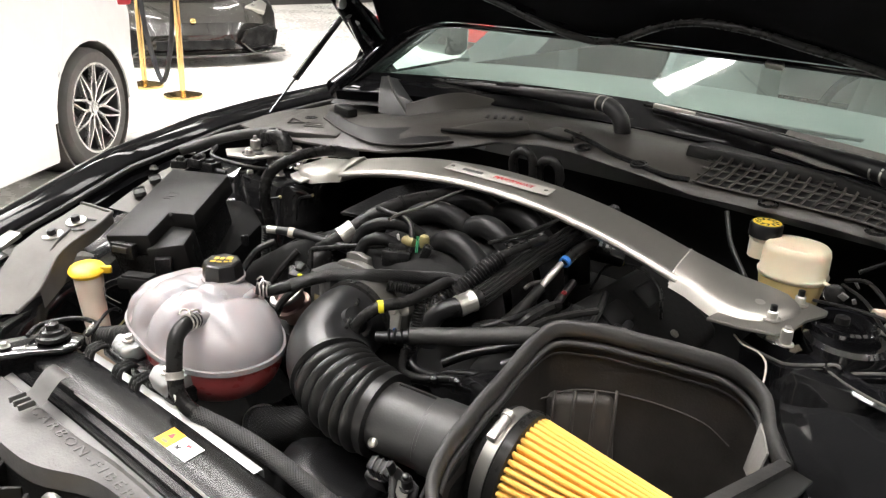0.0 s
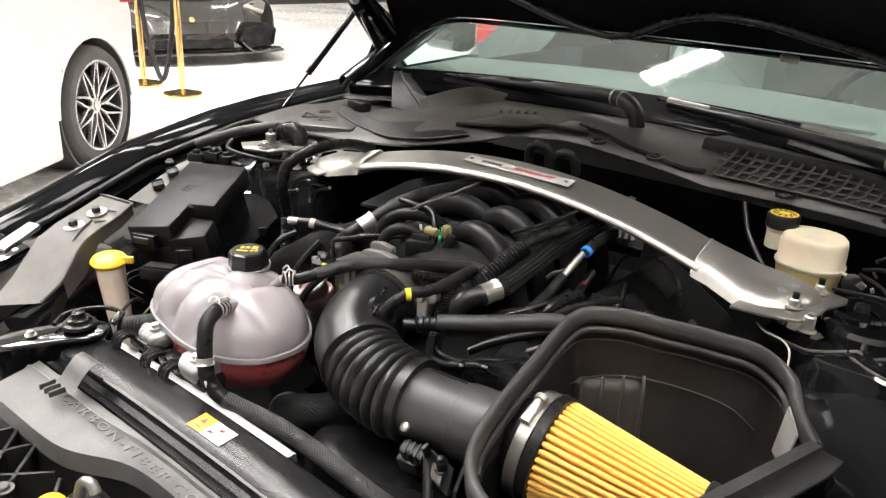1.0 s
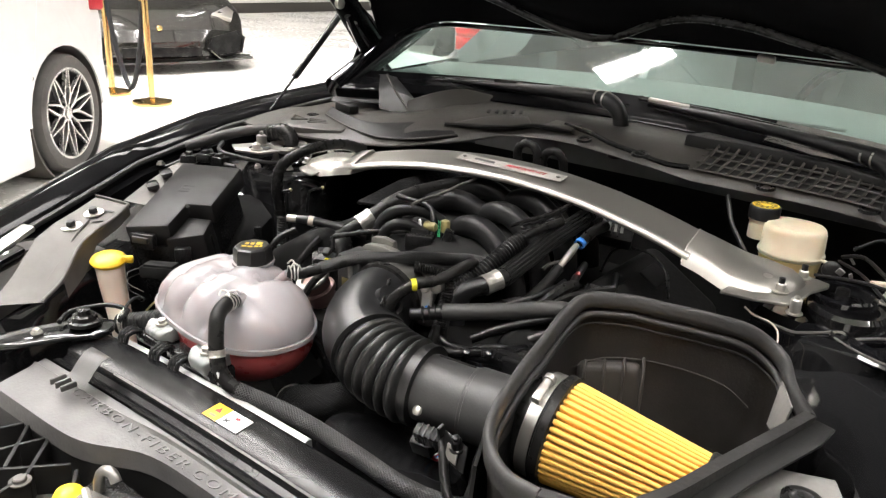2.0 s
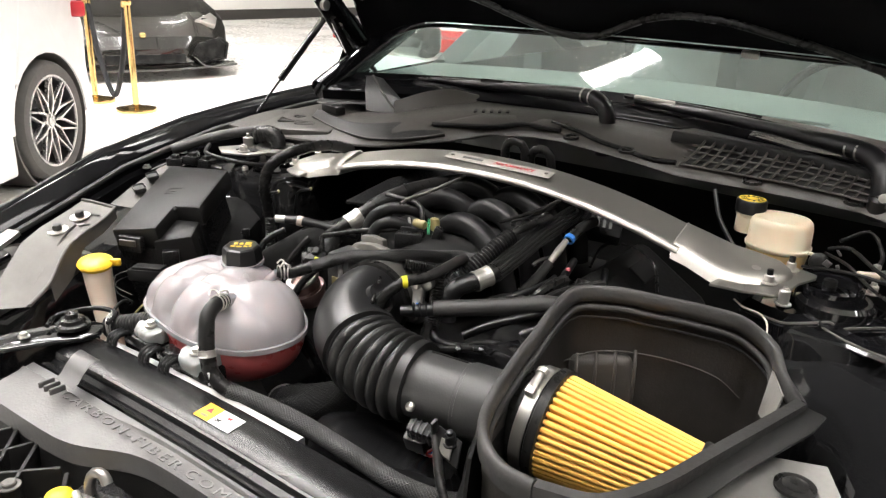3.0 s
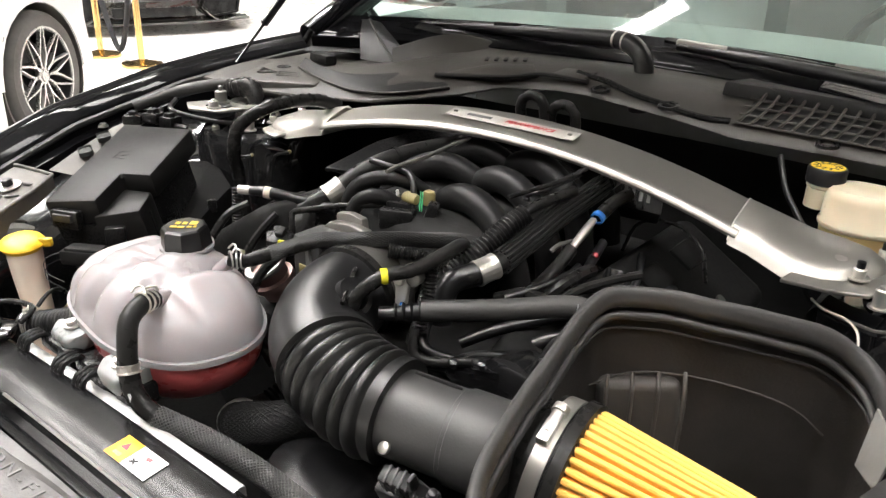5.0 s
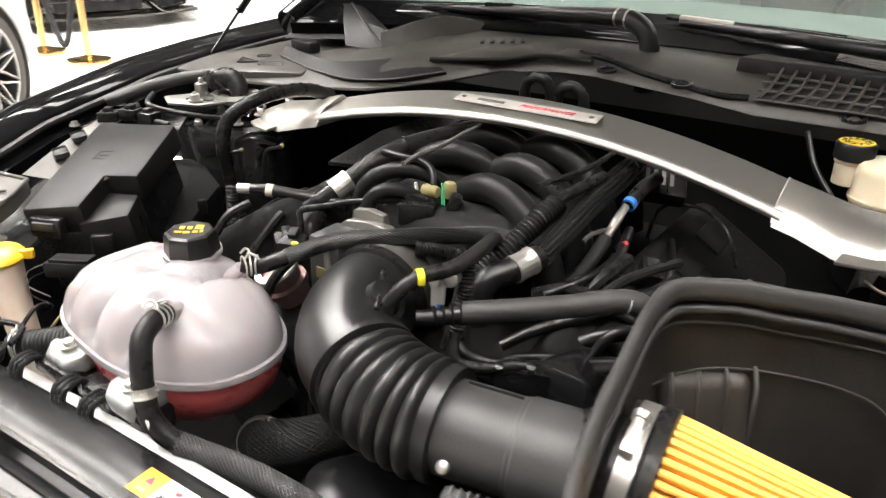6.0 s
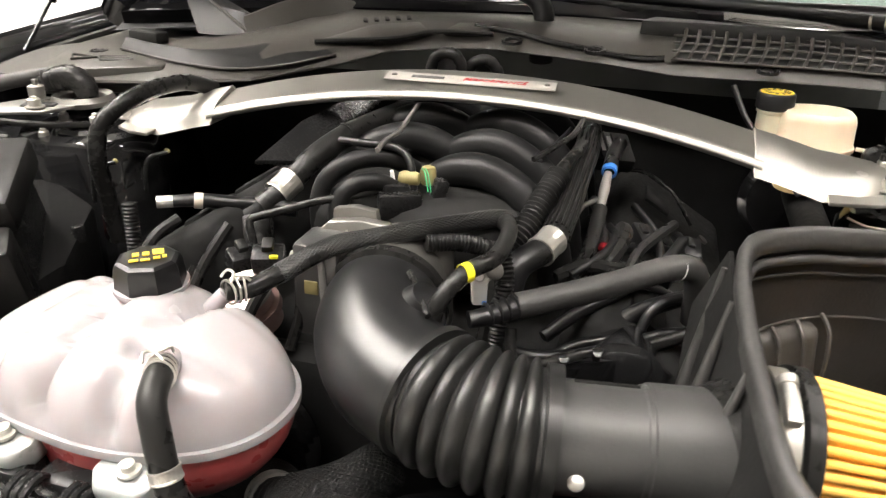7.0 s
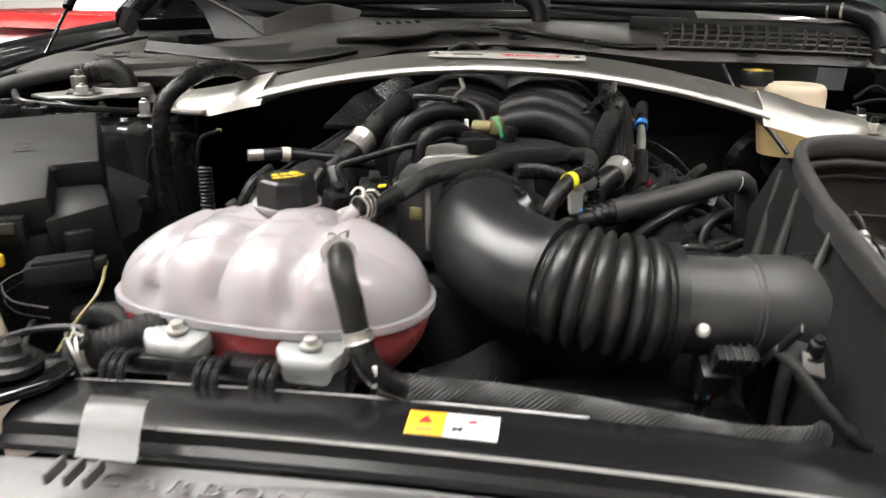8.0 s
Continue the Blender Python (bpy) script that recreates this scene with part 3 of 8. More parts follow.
# ---------- red and white van far behind ----------
def van():
    c = Vector((-3.05, 6.05, 0))
    ax, ay = Vector((0.12, 0.99, 0)).normalized(), Vector((-0.99, 0.12, 0)).normalized()
    v = thing("red_and_white_car", c, "red and white classic car parked on the floor", "car")

    def at(s, z, d):
        return c + ax * s + ay * d + Vector((0, 0, z))
    rows = []
    for d in (-0.85, -0.80, -0.5, 0.5, 0.80, 0.85):
        k = 0.05 if abs(d) == 0.85 else 0
        rows.append([at(s * (1 - k), z - k * 0.3, d) for s, z in ((-2.0, 0.3), (-2.05, 0.7), (-1.2, 0.85), (-0.6, 1.35), (0.9, 1.38), (1.5, 0.95), (2.0, 0.85), (2.05, 0.35), (1.6, 0.25), (-1.6, 0.25))])
    part("body", loft(rows), WHITE_PAINT, v, "white painted body", angle=25)
    part("waist_band", box((4.06, 1.70, 0.09), frame_of(at(0, 0.80, 0), ax, ay), 0.02), RED_PAINT, v, "red painted waist band")
    for q in (-1.0, 0.2, 1.2):
        part("window_post", box((0.10, 1.68, 0.50), frame_of(at(q, 1.08, 0), ax, ay), 0.02), RED_PAINT, v)
    part("bumper", box((4.0, 1.74, 0.16), frame_of(at(0, 0.36, 0), ax, ay), 0.03), RED_PAINT, v, "red lower panel")
    part("stripe", box((4.06, 1.716, 0.07), frame_of(at(0, 0.62, 0), ax, ay), 0.01), WHITE_PAINT, v)
    part("side_window", box((1.5, 1.60, 0.3), frame_of(at(0.1, 1.15, 0), ax, ay), 0.04), FLOOR, v)
    for s in (-1.3, 1.3):
        for d in (-0.86, 0.86):
            wheel(v, at(s, 0.31, d), ay * d, 0.31, 0.2, 5)


van()

# ---------- the black coupe: shell ----------
coupe = thing("black_coupe", (CX, 1.6, 0), "black muscle coupe with its hood raised", "car")

CREST = [(-0.10, 0.45), (0.10, 0.56), (0.3, 0.635), (0.5, 0.693), (0.69, 0.758), (0.9, 0.836), (1.15, 0.888), (1.30, 0.906), (1.45, 0.918), (1.82, 0.942), (2.1, 0.955), (2.5, 0.97)]


def crest(y):
    for (a, p), (b, q) in zip(CREST, CREST[1:]):
        if a <= y <= b:
            return p + (q - p) * (y - a) / (b - a)
    return CREST[-1][1]


def fender(side):
    """side -1: the far one. Inner apron, gutter, lip, crest and outer skin."""
    rows = []
    for k in range(53):
        y = -0.10 + 2.6 * k / 52
        z = crest(y)
        w = 0.93 - 0.55 * max(0.0, 0.62 - y) ** 2
        row = [(w - 0.105, z - 0.16), (w - 0.10, z - 0.055), (w - 0.085, z - 0.048), (w - 0.078, z - 0.022), (w - 0.072, z - 0.016), (w - 0.03, z - 0.004), (w, z),
               (w + 0.03, z - 0.008), (w + 0.06, z - 0.035), (w + 0.09, z - 0.12), (w + 0.075, z - 0.32), (w + 0.05, 0.25)]
        rows.append([(CX + side * a, y, b) for a, b in row])
    return loft(rows, closed=False)


for s in (-1, 1):
    fd = part("fender", fender(s), PAINT_WING, coupe, "glossy black front fender")
    ln = [Vector((CX + s * (0.93 - 0.55 * max(0.0, 0.62 - y) ** 2 - 0.082), y, crest(y) - 0.030)) for y in [0.15 + 0.05 * k for k in range(31)]]
    part("gutter_seal", tube(ln, 0.0075, 8, 0.05), RUBBER_GREY, fd, "dusty rubber weather strip")
    for y in (0.95, 1.05, 1.3):
        x = CX + s * (0.93 - 0.115)
        part("fender_bolt", lathe([(0, 0.011), (0.003, 0.011), (0.0031, 0.007), (0.008, 0.007)], (x + s * 0.02, y, crest(y) - 0.048), (x + s * 0.02, y, 2), 6), CHROME, fd)

# inner aprons, firewall, pan
for s in (-1, 1):
    rows = []
    for y in [0.15 + 0.03 * k for k in range(49)]:
        t = max(0.0, 1 - abs(y - 1.12) / 0.28)
        inn = 0.135 * (3 * t * t - 2 * t ** 3)
        z = crest(y) - 0.092
        wob = 0.006 * math.sin(y * 23 + s) + 0.004 * math.sin(y * 51 + 2 * s)
        key = [(0.83, z), (0.80, z - 0.012), (0.76 - inn * 0.1, z - 0.022 + wob), (0.72 - inn * 0.2, z - 0.03 - wob), (0.71 - inn * 0.6, z - 0.034 + wob), (0.70 - inn, z - 0.05), (0.69 - inn + wob, z - 0.09), (0.66 - inn, z - 0.2), (0.62 - inn, 0.30)]
        rows.append([(CX + s * a, y, b) for a, b in key])
    part("inner_apron", loft(rows, closed=False), PAINT_DULL, coupe, "black painted inner wing")
part("firewall", loft([[(CX + f * 0.86, 1.57 - 0.05 * abs(f), z) for f in (-1, -0.6, -0.2, 0.2, 0.6, 1)] for z in (0.25, 0.6, 0.845)], closed=False), MATTE, coupe)
part("underpan", box((1.5, 1.45, 0.03), (CX, 0.75, 0.32), 0.005), MATTE, coupe)
part("front_bumper", loft([[(CX + f * w, y0 + 0.30 * f * f, z) for f in [-1 + k / 8 for k in range(17)]] for w, y0, z in
                           ((0.88, 0.05, 0.25), (0.90, -0.02, 0.40), (0.87, 0.0, 0.50), (0.83, 0.06, 0.585), (0.80, 0.12, 0.60))], closed=False), PAINT, coupe)


def tower(s):
    """Raised strut tower with its ring, top mount and studs."""
    c = Vector((CX + s * 0.612, 1.158 if s < 0 else 1.200, 0.806))
    low = Vector((0, 0, 0.026 if s > 0 else 0.0))
    t = part("strut_tower", lathe([(-0.30, 0.125), (-0.02, 0.118), (0.0, 0.105), (0.004, 0.085), (-0.012, 0.07), (-0.014, 0.0)], c - low, c + Vector((0, 0, 1)), 40), PAINT_DULL, coupe, "black strut tower")
    part("top_mount", lathe([(-0.02, 0.060), (-0.002, 0.058), (0.004, 0.051), (0.003, 0.044), (-0.006, 0.038), (-0.007, 0.0)], c, c + Vector((0, 0, 1)), 32), PAINT_DULL, t)
    part("rubber_stud", lathe([(-0.008, 0.014), (0.006, 0.011), (0.018, 0.010), (0.020, 0.0)], c + Vector((-0.018 * s, 0.035, 0.0)), c + Vector((-0.018 * s, 0.035, 1)), 20), RUBBER, t)
    for dx, dy, dz in ((-0.018, 0.035, 0.018), (0.050, -0.005, 0.002), (0.02, -0.085, -0.004)) if s < 0 else ((0.041, 0.050, 0.006),):
        hexbolt("tower_nut", c + Vector((dx * s, dy, dz)), (0, 0, 1), t, 0.0075, 0.013, CHROME, 0.011, 0.006)
    if s < 0:
        ridge = [Vector((CX + s * a, y, z)) for a, y, z in ((0.490, 1.130, 0.780), (0.505, 1.122, 0.786), (0.555, 1.090, 0.788), (0.605, 1.078, 0.788), (0.640, 1.100, 0.788), (0.665, 1.15, 0.790), (0.70, 1.19, 0.795), (0.78, 1.22, 0.805))]
        part("pressed_ridge", tube(ridge, [0.012, 0.018, 0.014, 0.020, 0.016, 0.020], 16), PAINT, t)
        part("paper_label", box((0.030, 0.010, 0.0015), frame_of(c + Vector((s * 0.02, 0.16, 0.02)), (0.8, 0.5, 0.2), (-0.3, 0.6, 0.7)), 0), WHITE_INK, t)
        part("paper_label", box((0.014, 0.030, 0.0015), frame_of(c + Vector((s * 0.05, 0.20, 0.03)), (0.8, 0.5, 0.2), (-0.3, 0.6, 0.7)), 0), WHITE_INK, t)


for s in (-1, 1):
    tower(s)
pressing = thing("tower_pressing", (-0.16, 1.15, 0.79), "glossy black pressed steel round the strut tower", "body panel")
part("cup_rim", lathe([(-0.004, 0.040), (0.004, 0.040), (0.006, 0.044), (0.003, 0.049), (-0.010, 0.051), (-0.030, 0.053)], (-0.168, 1.222, 0.818), (-0.168, 1.20, 2), 48), PAINT, pressing)
part("cup", lathe([(-0.030, 0.0), (-0.028, 0.030), (-0.004, 0.040)], (-0.168, 1.222, 0.818), (-0.168, 1.20, 2), 40), PAINT_DULL, pressing)
edge_line = spline([(-0.275, 1.122, 0.787), (-0.248, 1.112, 0.785), (-0.220, 1.104, 0.785), (-0.204, 1.103, 0.785), (-0.180, 1.120, 0.786), (-0.160, 1.136, 0.788), (-0.146, 1.140, 0.790), (-0.136, 1.142, 0.782), (-0.120, 1.148, 0.786), (-0.094, 1.162, 0.790), (-0.05, 1.185, 0.795)], 0.010)
part("flange", loft([[p + Vector((0.004, 0.030, 0.006)) for p in edge_line], edge_line, [p + Vector((0.002, -0.006, -0.004)) for p in edge_line], [p + Vector((0.004, -0.004, -0.05)) for p in edge_line]], closed=False), PAINT, pressing, angle=50)
# grey tube painting the bright reflection along the black flange
part("bright_edge", tube(edge_line, 0.0024, 8, 0.02), TIN, pressing, "painted highlight along the flange edge")
rail_line = spline([(-0.160, 1.132, 0.783), (-0.142, 1.120, 0.781), (-0.118, 1.106, 0.780), (-0.085, 1.092, 0.780), (-0.045, 1.078, 0.782)], 0.010)
part("brace_rail", loft([[p + Vector((0.010, 0.022, 0.006)) for p in rail_line], [p + Vector((0.004, 0.010, 0.004)) for p in rail_line], [p + Vector((0, 0, 0.003)) for p in rail_line], [p + Vector((-0.003, -0.004, -0.004)) for p in rail_line]], closed=False), PAINT, pressing, "glossy black pressed rail", angle=50)
# likewise a grey tube as the rail's highlight
part("rail_edge", tube([p + Vector((-0.001, -0.001, 0.003)) for p in rail_line], 0.0018, 8, 0.02), TIN, pressing, "painted highlight along the rail edge")
part("dimple", lathe([(0.004, 0.0), (0.002, 0.006), (0.006, 0.011), (0.002, 0.014), (-0.006, 0.016)], (-0.150, 1.138, 0.786), (-0.15, 1.0, 1.6), 24), PAINT, pressing)
part("glossy_step", box((0.050, 0.016, 0.010), frame_of(Vector((-0.165, 1.204, 0.808)), (0.66, 0.74, 0), (-0.74, 0.66, 0.1)), 0.004, seg=3), PAINT, pressing)
part("tab", box((0.006, 0.003, 0.014), pose(-0.139, 1.150, 0.797, -15, 10, 20), 0.001), CHROME, pressing)
part("paint_seam", tube([(-0.228, 1.118, 0.745), (-0.155, 1.124, 0.745), (-0.064, 1.128, 0.748)], 0.0016, 6), PAINT_DULL, pressing)


# ---------- hood, hinges, gas struts ----------
HR, HUP = Vector((CX, 1.60, 1.085)), Vector((0, -0.60, 0.80)).normalized()   # rear edge, and the way to the hood's front
HN = Vector((1, 0, 0)).cross(HUP)     # out of the underside, towards the front
if HN.y > 0:
    HN = -HN


def hp(f, u, d=0.0):
    """A place on the hood: f across, u metres up from its rear edge, d metres proud of its underside."""
    drop = 1.1 * max(0.0, abs(f) - 0.50) ** 2 * math.exp(-max(0.0, u) / 0.12)
    return HR + Vector((f, 0.05 * f * f, 0.034 - 0.05 * f * f - drop)) + HUP * u + HN * (d - 0.04 * f * f)


hood = part("hood", loft([[hp(0.80 * (-1 + k / 10) * (1 - 0.03 * abs(j / 8 - 0.3)), 1.15 * j / 8, -0.035) for k in range(21)] for j in range(9)], closed=False), PAINT, coupe, "raised black hood")
SEAL = [(-0.80, 0.10), (-0.55, 0.15), (-0.42, 0.14), (-0.30, 0.093), (-0.20, 0.046), (-0.105, 0.016), (-0.03, 0.012), (0.05, 0.054), (0.12, 0.082), (0.20, 0.096), (0.30, 0.080), (0.37, 0.060), (0.44, 0.044), (0.55, 0.006), (0.80, -0.01)]


def seal_u(f):
    """How far above the hood's rear edge its rubber seal runs."""
    for (a, p), (b, q) in zip(SEAL, SEAL[1:]):
        if a <= f <= b:
            t = (f - a) / (b - a)
            return p + (q - p) * t
    return SEAL[-1][1]


def inner_hood():
    rows = []
    for j in range(33):
        u = 0.015 + 1.10 * j / 32
        row = []
        for k in range(49):
            f = -0.77 + 1.54 * k / 48
            wave = seal_u(f)
            d = 0.016 / (1 + math.exp(-(u - wave - 0.02) / 0.008)) - 0.022 * (1 / (1 + math.exp(-(u - wave - 0.10) / 0.012)))
            rib = abs(((f + 0.77) % 0.385) - 0.1925)
            d += 0.018 / (1 + math.exp((rib - 0.05) / 0.010)) * (1 if u > 0.28 else 0)
            row.append(hp(f, u, d - 0.016))
        rows.append(row)
    return loft(rows, closed=False)


part("inner_panel", inner_hood(), PAINT_WING, hood, "glossy black inner hood panel with pressed ribs")
seal = [hp(f, seal_u(f) + 0.008, 0.006) for f in [-0.72 + 0.06 * k for k in range(25)]]
part("hood_seal", tube(seal, 0.008, 10, 0.012), RUBBER, hood, "wavy black rubber seal")
part("edge_trim", tube([hp(f, 0.0, -0.02) for f in [-0.78 + 0.06 * k for k in range(27)]], 0.006, 8, 0.06), PAINT, hood)
part("hood_vent_insert", box((0.20, 0.06, 0.012), frame_of(hp(0.02, 0.30, 0.006), (1, 0, 0.0), HUP), 0.004), PLASTIC_GREY, hood)
part("washer_nozzle", box((0.035, 0.015, 0.010), frame_of(hp(0.31, 0.012, 0.0), (1, 0, -0.05), HUP), 0.003), CHROME, hood, "small bright washer nozzle")

for s in (-1, 1):
    hx = CX + s * 0.80
    hinge = part("hood_hinge", slab([(hx, 1.52, 0.93), (hx, 1.66, 0.94), (hx, 1.72, 1.00), (hx, 1.64, 1.12), (hx, 1.52, 1.20), (hx, 1.47, 1.17), (hx, 1.58, 1.04)], 0.006, 0.001), PAINT_DULL, coupe, "black steel hood hinge")
    for dx, a, b in ((0.02, (1.70, 0.96), (1.55, 1.10)), (0.035, (1.62, 0.95), (1.50, 1.13)), (0.05, (1.66, 1.02), (1.48, 1.20))):
        part("hinge_link", tube([(hx - s * dx, *a), (hx - s * dx, *b)], 0.010, 8, 0.1), PAINT_DULL, hinge)
    for y, z in ((1.55, 1.10), (1.62, 0.95), (1.5, 1.16)):
        part("hinge_pivot", lathe([(0, 0.014), (0.012, 0.014), (0.014, 0.008)], (hx, y, z), (hx - s, y, z), 12), CHROME, hinge)
    a, b = Vector((CX + s * 0.856, 1.268, 0.853)), Vector((CX + s * 0.858, 1.575, 1.134))
    gs = part("gas_strut", tube([a.lerp(b, 0.40), a.lerp(b, 0.97)], 0.0095, 14, 0.1), PAINT_DULL, coupe, "black hood gas strut")
    part("strut_rod", tube([a, a.lerp(b, 0.45)], 0.0035, 10, 0.1), PAINT_DULL, gs)
    part("ball_joint", lathe([(-0.015, 0.006), (0, 0.012), (0.02, 0.011), (0.03, 0.006)], a, b, 12), PLASTIC, gs)
    part("strut_bracket", box((0.06, 0.05, 0.006), a - Vector((0, 0, 0.012)), 0.002), PAINT_DULL, gs)
    part("upper_bracket", slab([b + Vector((-s * 0.004, 0.03, 0.05)), b + Vector((-s * 0.004, -0.03, 0.012)), b + Vector((-s * 0.004, -0.01, -0.014)), b + Vector((-s * 0.004, 0.05, 0.014))], 0.006, 0.001), PAINT_DULL, gs)
    part("wiring_cable", tube([b + Vector((0, 0.0, -0.01)), (CX + s * 0.845, 1.60, 1.085), (CX + s * 0.83, 1.63, 1.03), (CX + s * 0.83, 1.64, 0.95)], 0.0035, 8), RUBBER, gs)


# ---------- windscreen, cabin ----------
WB, WU = 1.655, Vector((0, math.cos(radians(28)), math.sin(radians(28))))


def ws(f, u):
    return Vector((CX + f * (1 - 0.12 * u), WB - 0.30 * f * f + 0.02, 0.985 - 0.03 * f * f)) + WU * (u * (1 + 0.10 * f * f))


screen = part("windscreen", loft([[ws(-0.74 + 1.48 * k / 24, 0.95 * j / 12) for k in range(25)] for j in range(13)], closed=False), GLASS, coupe, "sloping green tinted windscreen")
if sum(f.normal.z * f.area for f in screen.data.polygons) < 0:
    screen.data.flip_normals()
screen.visible_shadow = False
part("frit_band", loft([[ws(-0.74 + 1.48 * k / 24, u) - Vector((0, 0, 0.006)) for k in range(25)] for u in (-0.10, 0.035)], closed=False), INK, screen, "black ceramic edge")
for s in (-1, 1):
    part("pillar", tube([ws(s * 0.755, -0.06), ws(s * 0.755, 0.5), ws(s * 0.75, 0.97)], 0.035, 12, 0.05), PAINT, coupe)
    part("door", loft([[(CX + s * a, y, z) for a, z in ((0.90, 0.30), (0.955, 0.55), (0.95, 0.85), (0.88, 0.96), (0.80, 0.97), (0.78, 0.6), (0.78, 0.3))] for y in (2.05, 2.6, 3.2, 4.6)]), PAINT, coupe)
    part("side_mirror", box((0.20, 0.10, 0.13), (CX + s * 1.0, 2.15, 1.03), 0.04, seg=3), PAINT, coupe)
    part("seat_back", loft([[(CX + s * 0.36 + a, 2.95 + (z - 0.55) * 0.35 + b, z) for a, b in ((-0.24 * w, 0), (-0.18 * w, -0.06), (0.18 * w, -0.06), (0.24 * w, 0), (0.18 * w, 0.08), (-0.18 * w, 0.08))]
                             for z, w in ((0.45, 1.0), (0.75, 1.05), (1.0, 0.9), (1.12, 0.55), (1.28, 0.5), (1.31, 0.3))]), SEAT, coupe, "grey bucket seat")
roof = [ws(-0.70 + 1.40 * k / 12, 0.97) for k in range(13)]
part("roof", loft([[p + Vector((0, d, h)) for p in roof] for d, h in ((-0.01, -0.01), (0.02, 0.012), (0.5, 0.05), (1.0, 0.02), (1.02, -0.02), (0.5, 0.015), (0.02, -0.03))]), PAINT, coupe)
part("headliner", loft([[p + Vector((0, d, h)) for p in roof] for d, h in ((0.03, -0.04), (0.5, -0.01), (1.0, -0.05))], closed=False), HEADLINER, coupe)
part("dashboard", loft([[(CX + f * 0.74, y - 0.22 * f * f, z) for f in [-1 + k / 8 for k in range(17)]] for y, z in ((1.72, 0.93), (1.85, 0.975), (2.15, 0.985), (2.30, 0.95), (2.33, 0.80), (2.30, 0.5))], closed=False), DASH, coupe, "dark dashboard")
part("defrost_vent", box((0.9, 0.035, 0.012), (CX, 1.80, 0.972), 0.004), INK, coupe)
part("steering_wheel", lathe([(-0.012, 0.17), (0.0, 0.158), (0.012, 0.17), (0.0, 0.185)], (CX + 0.36, 2.42, 0.90), (CX + 0.36, 2.0, 1.05), 36, closed=True), SATIN, coupe)
part("inside_mirror", box((0.24, 0.03, 0.06), (CX, 2.25, 1.27), 0.015, seg=3), SATIN, coupe)
part("cabin_floor", box((1.5, 2.9, 0.04), (CX, 3.2, 0.28), 0.005), DASH, coupe)
# made-up panel that blocks the bright room behind the cabin
part("rear_bulkhead", box((1.5, 0.05, 0.72), (CX, 3.60, 1.14), 0.01), SEAT, coupe, "added grey panel closing off the cabin rear")
for s in (-1, 1):
    part("side_window", loft([[(CX + s * (0.80 - 0.16 * (z - 0.97) / 0.46 - 0.04 * (y < 2.3)), y + (0.62 * (z - 0.97) / 0.46 if y < 2.0 else 0), z) for y in (1.92, 2.6, 3.3)] for z in (0.97, 1.2, 1.43)], closed=False), GLASS_DARK, coupe, "green tinted side window").visible_shadow = False
    part("rear_quarter", loft([[(CX + s * (a - b), y, z) for a, z in ((0.86, 0.90), (0.80, 1.0), (0.68, 1.42), (0.60, 1.45))] for y, b in ((3.25, 0.0), (3.7, 0.02), (4.3, 0.10))], closed=False), PAINT, coupe)
part("rear_window", loft([[(CX + f * w, y, z - 0.05 * f * f) for f in (-1, -0.5, 0, 0.5, 1)] for y, z, w in ((3.52, 1.46, 0.58), (4.1, 1.28, 0.62), (4.62, 1.02, 0.68))], closed=False), GLASS_DARK, coupe, "green tinted sloping rear window").visible_shadow = False
part("parcel_shelf", box((1.3, 0.9, 0.05), (CX, 4.3, 0.93), 0.01), DASH, coupe)
part("tail_body", loft([[(CX + f, y, z) for f, z in ((-0.93, 0.3), (-0.95, 0.8), (-0.80, zz), (0.80, zz), (0.95, 0.8), (0.93, 0.3))] for y, zz in ((4.6, 1.0), (5.1, 1.0), (5.35, 0.9))]), PAINT, coupe)
for s in (-1, 1):
    wheel(coupe, (CX + s * 0.955, 0.62, 0.345), (s, 0, 0), 0.345, 0.25, 5)
    wheel(coupe, (CX + s * 0.955, 3.9, 0.345), (s, 0, 0), 0.345, 0.25, 5)


# ---------- wipers ----------
def wiper(pts, radii, pivot, blade, rings):
    w = thing("windscreen_wiper", pivot, "glossy black wiper arm lying along the windscreen base", "wiper", "wipers")
    part("arm", tube(pts, radii, 14, 0.012), SATIN, w)
    part("blade", tube(blade, 0.0065, 6, 0.04), RUBBER, w)
    part("pivot_cap", lathe([(-0.03, 0.022), (0.004, 0.022), (0.010, 0.016), (0.010, 0)], pivot, Vector(pivot) + Vector((0, -0.2, 1)), 20), SATIN, w)
    part("screw", lathe([(0, 0.008), (0.004, 0.008), (0.005, 0)], Vector(pivot) + Vector((0.004, -0.021, 0.01)), Vector(pivot) + Vector((0.01, -1, 0.1)), 12), CHROME, w)
    for a, b, r in rings:
        part("ring", lathe([(-0.003, r), (-0.002, r * 1.13), (0.002, r * 1.13), (0.003, r)], a, b, 20, closed=True), CHROME, w)
    return w


w1 = wiper([(-0.728, 1.545, 0.915), (-0.726, 1.548, 0.955), (-0.737, 1.550, 0.985), (-0.770, 1.562, 1.003), (-0.82, 1.578, 1.004), (-1.0, 1.605, 0.994), (-1.20, 1.615, 0.985), (-1.40, 1.60, 0.975)],
           [0.018, 0.018, 0.017, 0.015, 0.012, 0.010, 0.008, 0.006, 0.005], (-0.728, 1.547, 0.915), [(-0.86, 1.61, 1.0), (-1.1, 1.625, 0.995), (-1.32, 1.60, 0.982)],
           (((-0.776, 1.565, 1.004), (-0.86, 1.59, 1.006), 0.0165), ((-0.80, 1.572, 1.005), (-0.86, 1.59, 1.006), 0.0150)))
part("arm_clip", box((0.07, 0.014, 0.012), frame_of(Vector((-1.08, 1.612, 1.0)), (-1, 0.05, -0.04), (0, 0, 1)), 0.004), PLASTIC, w1)
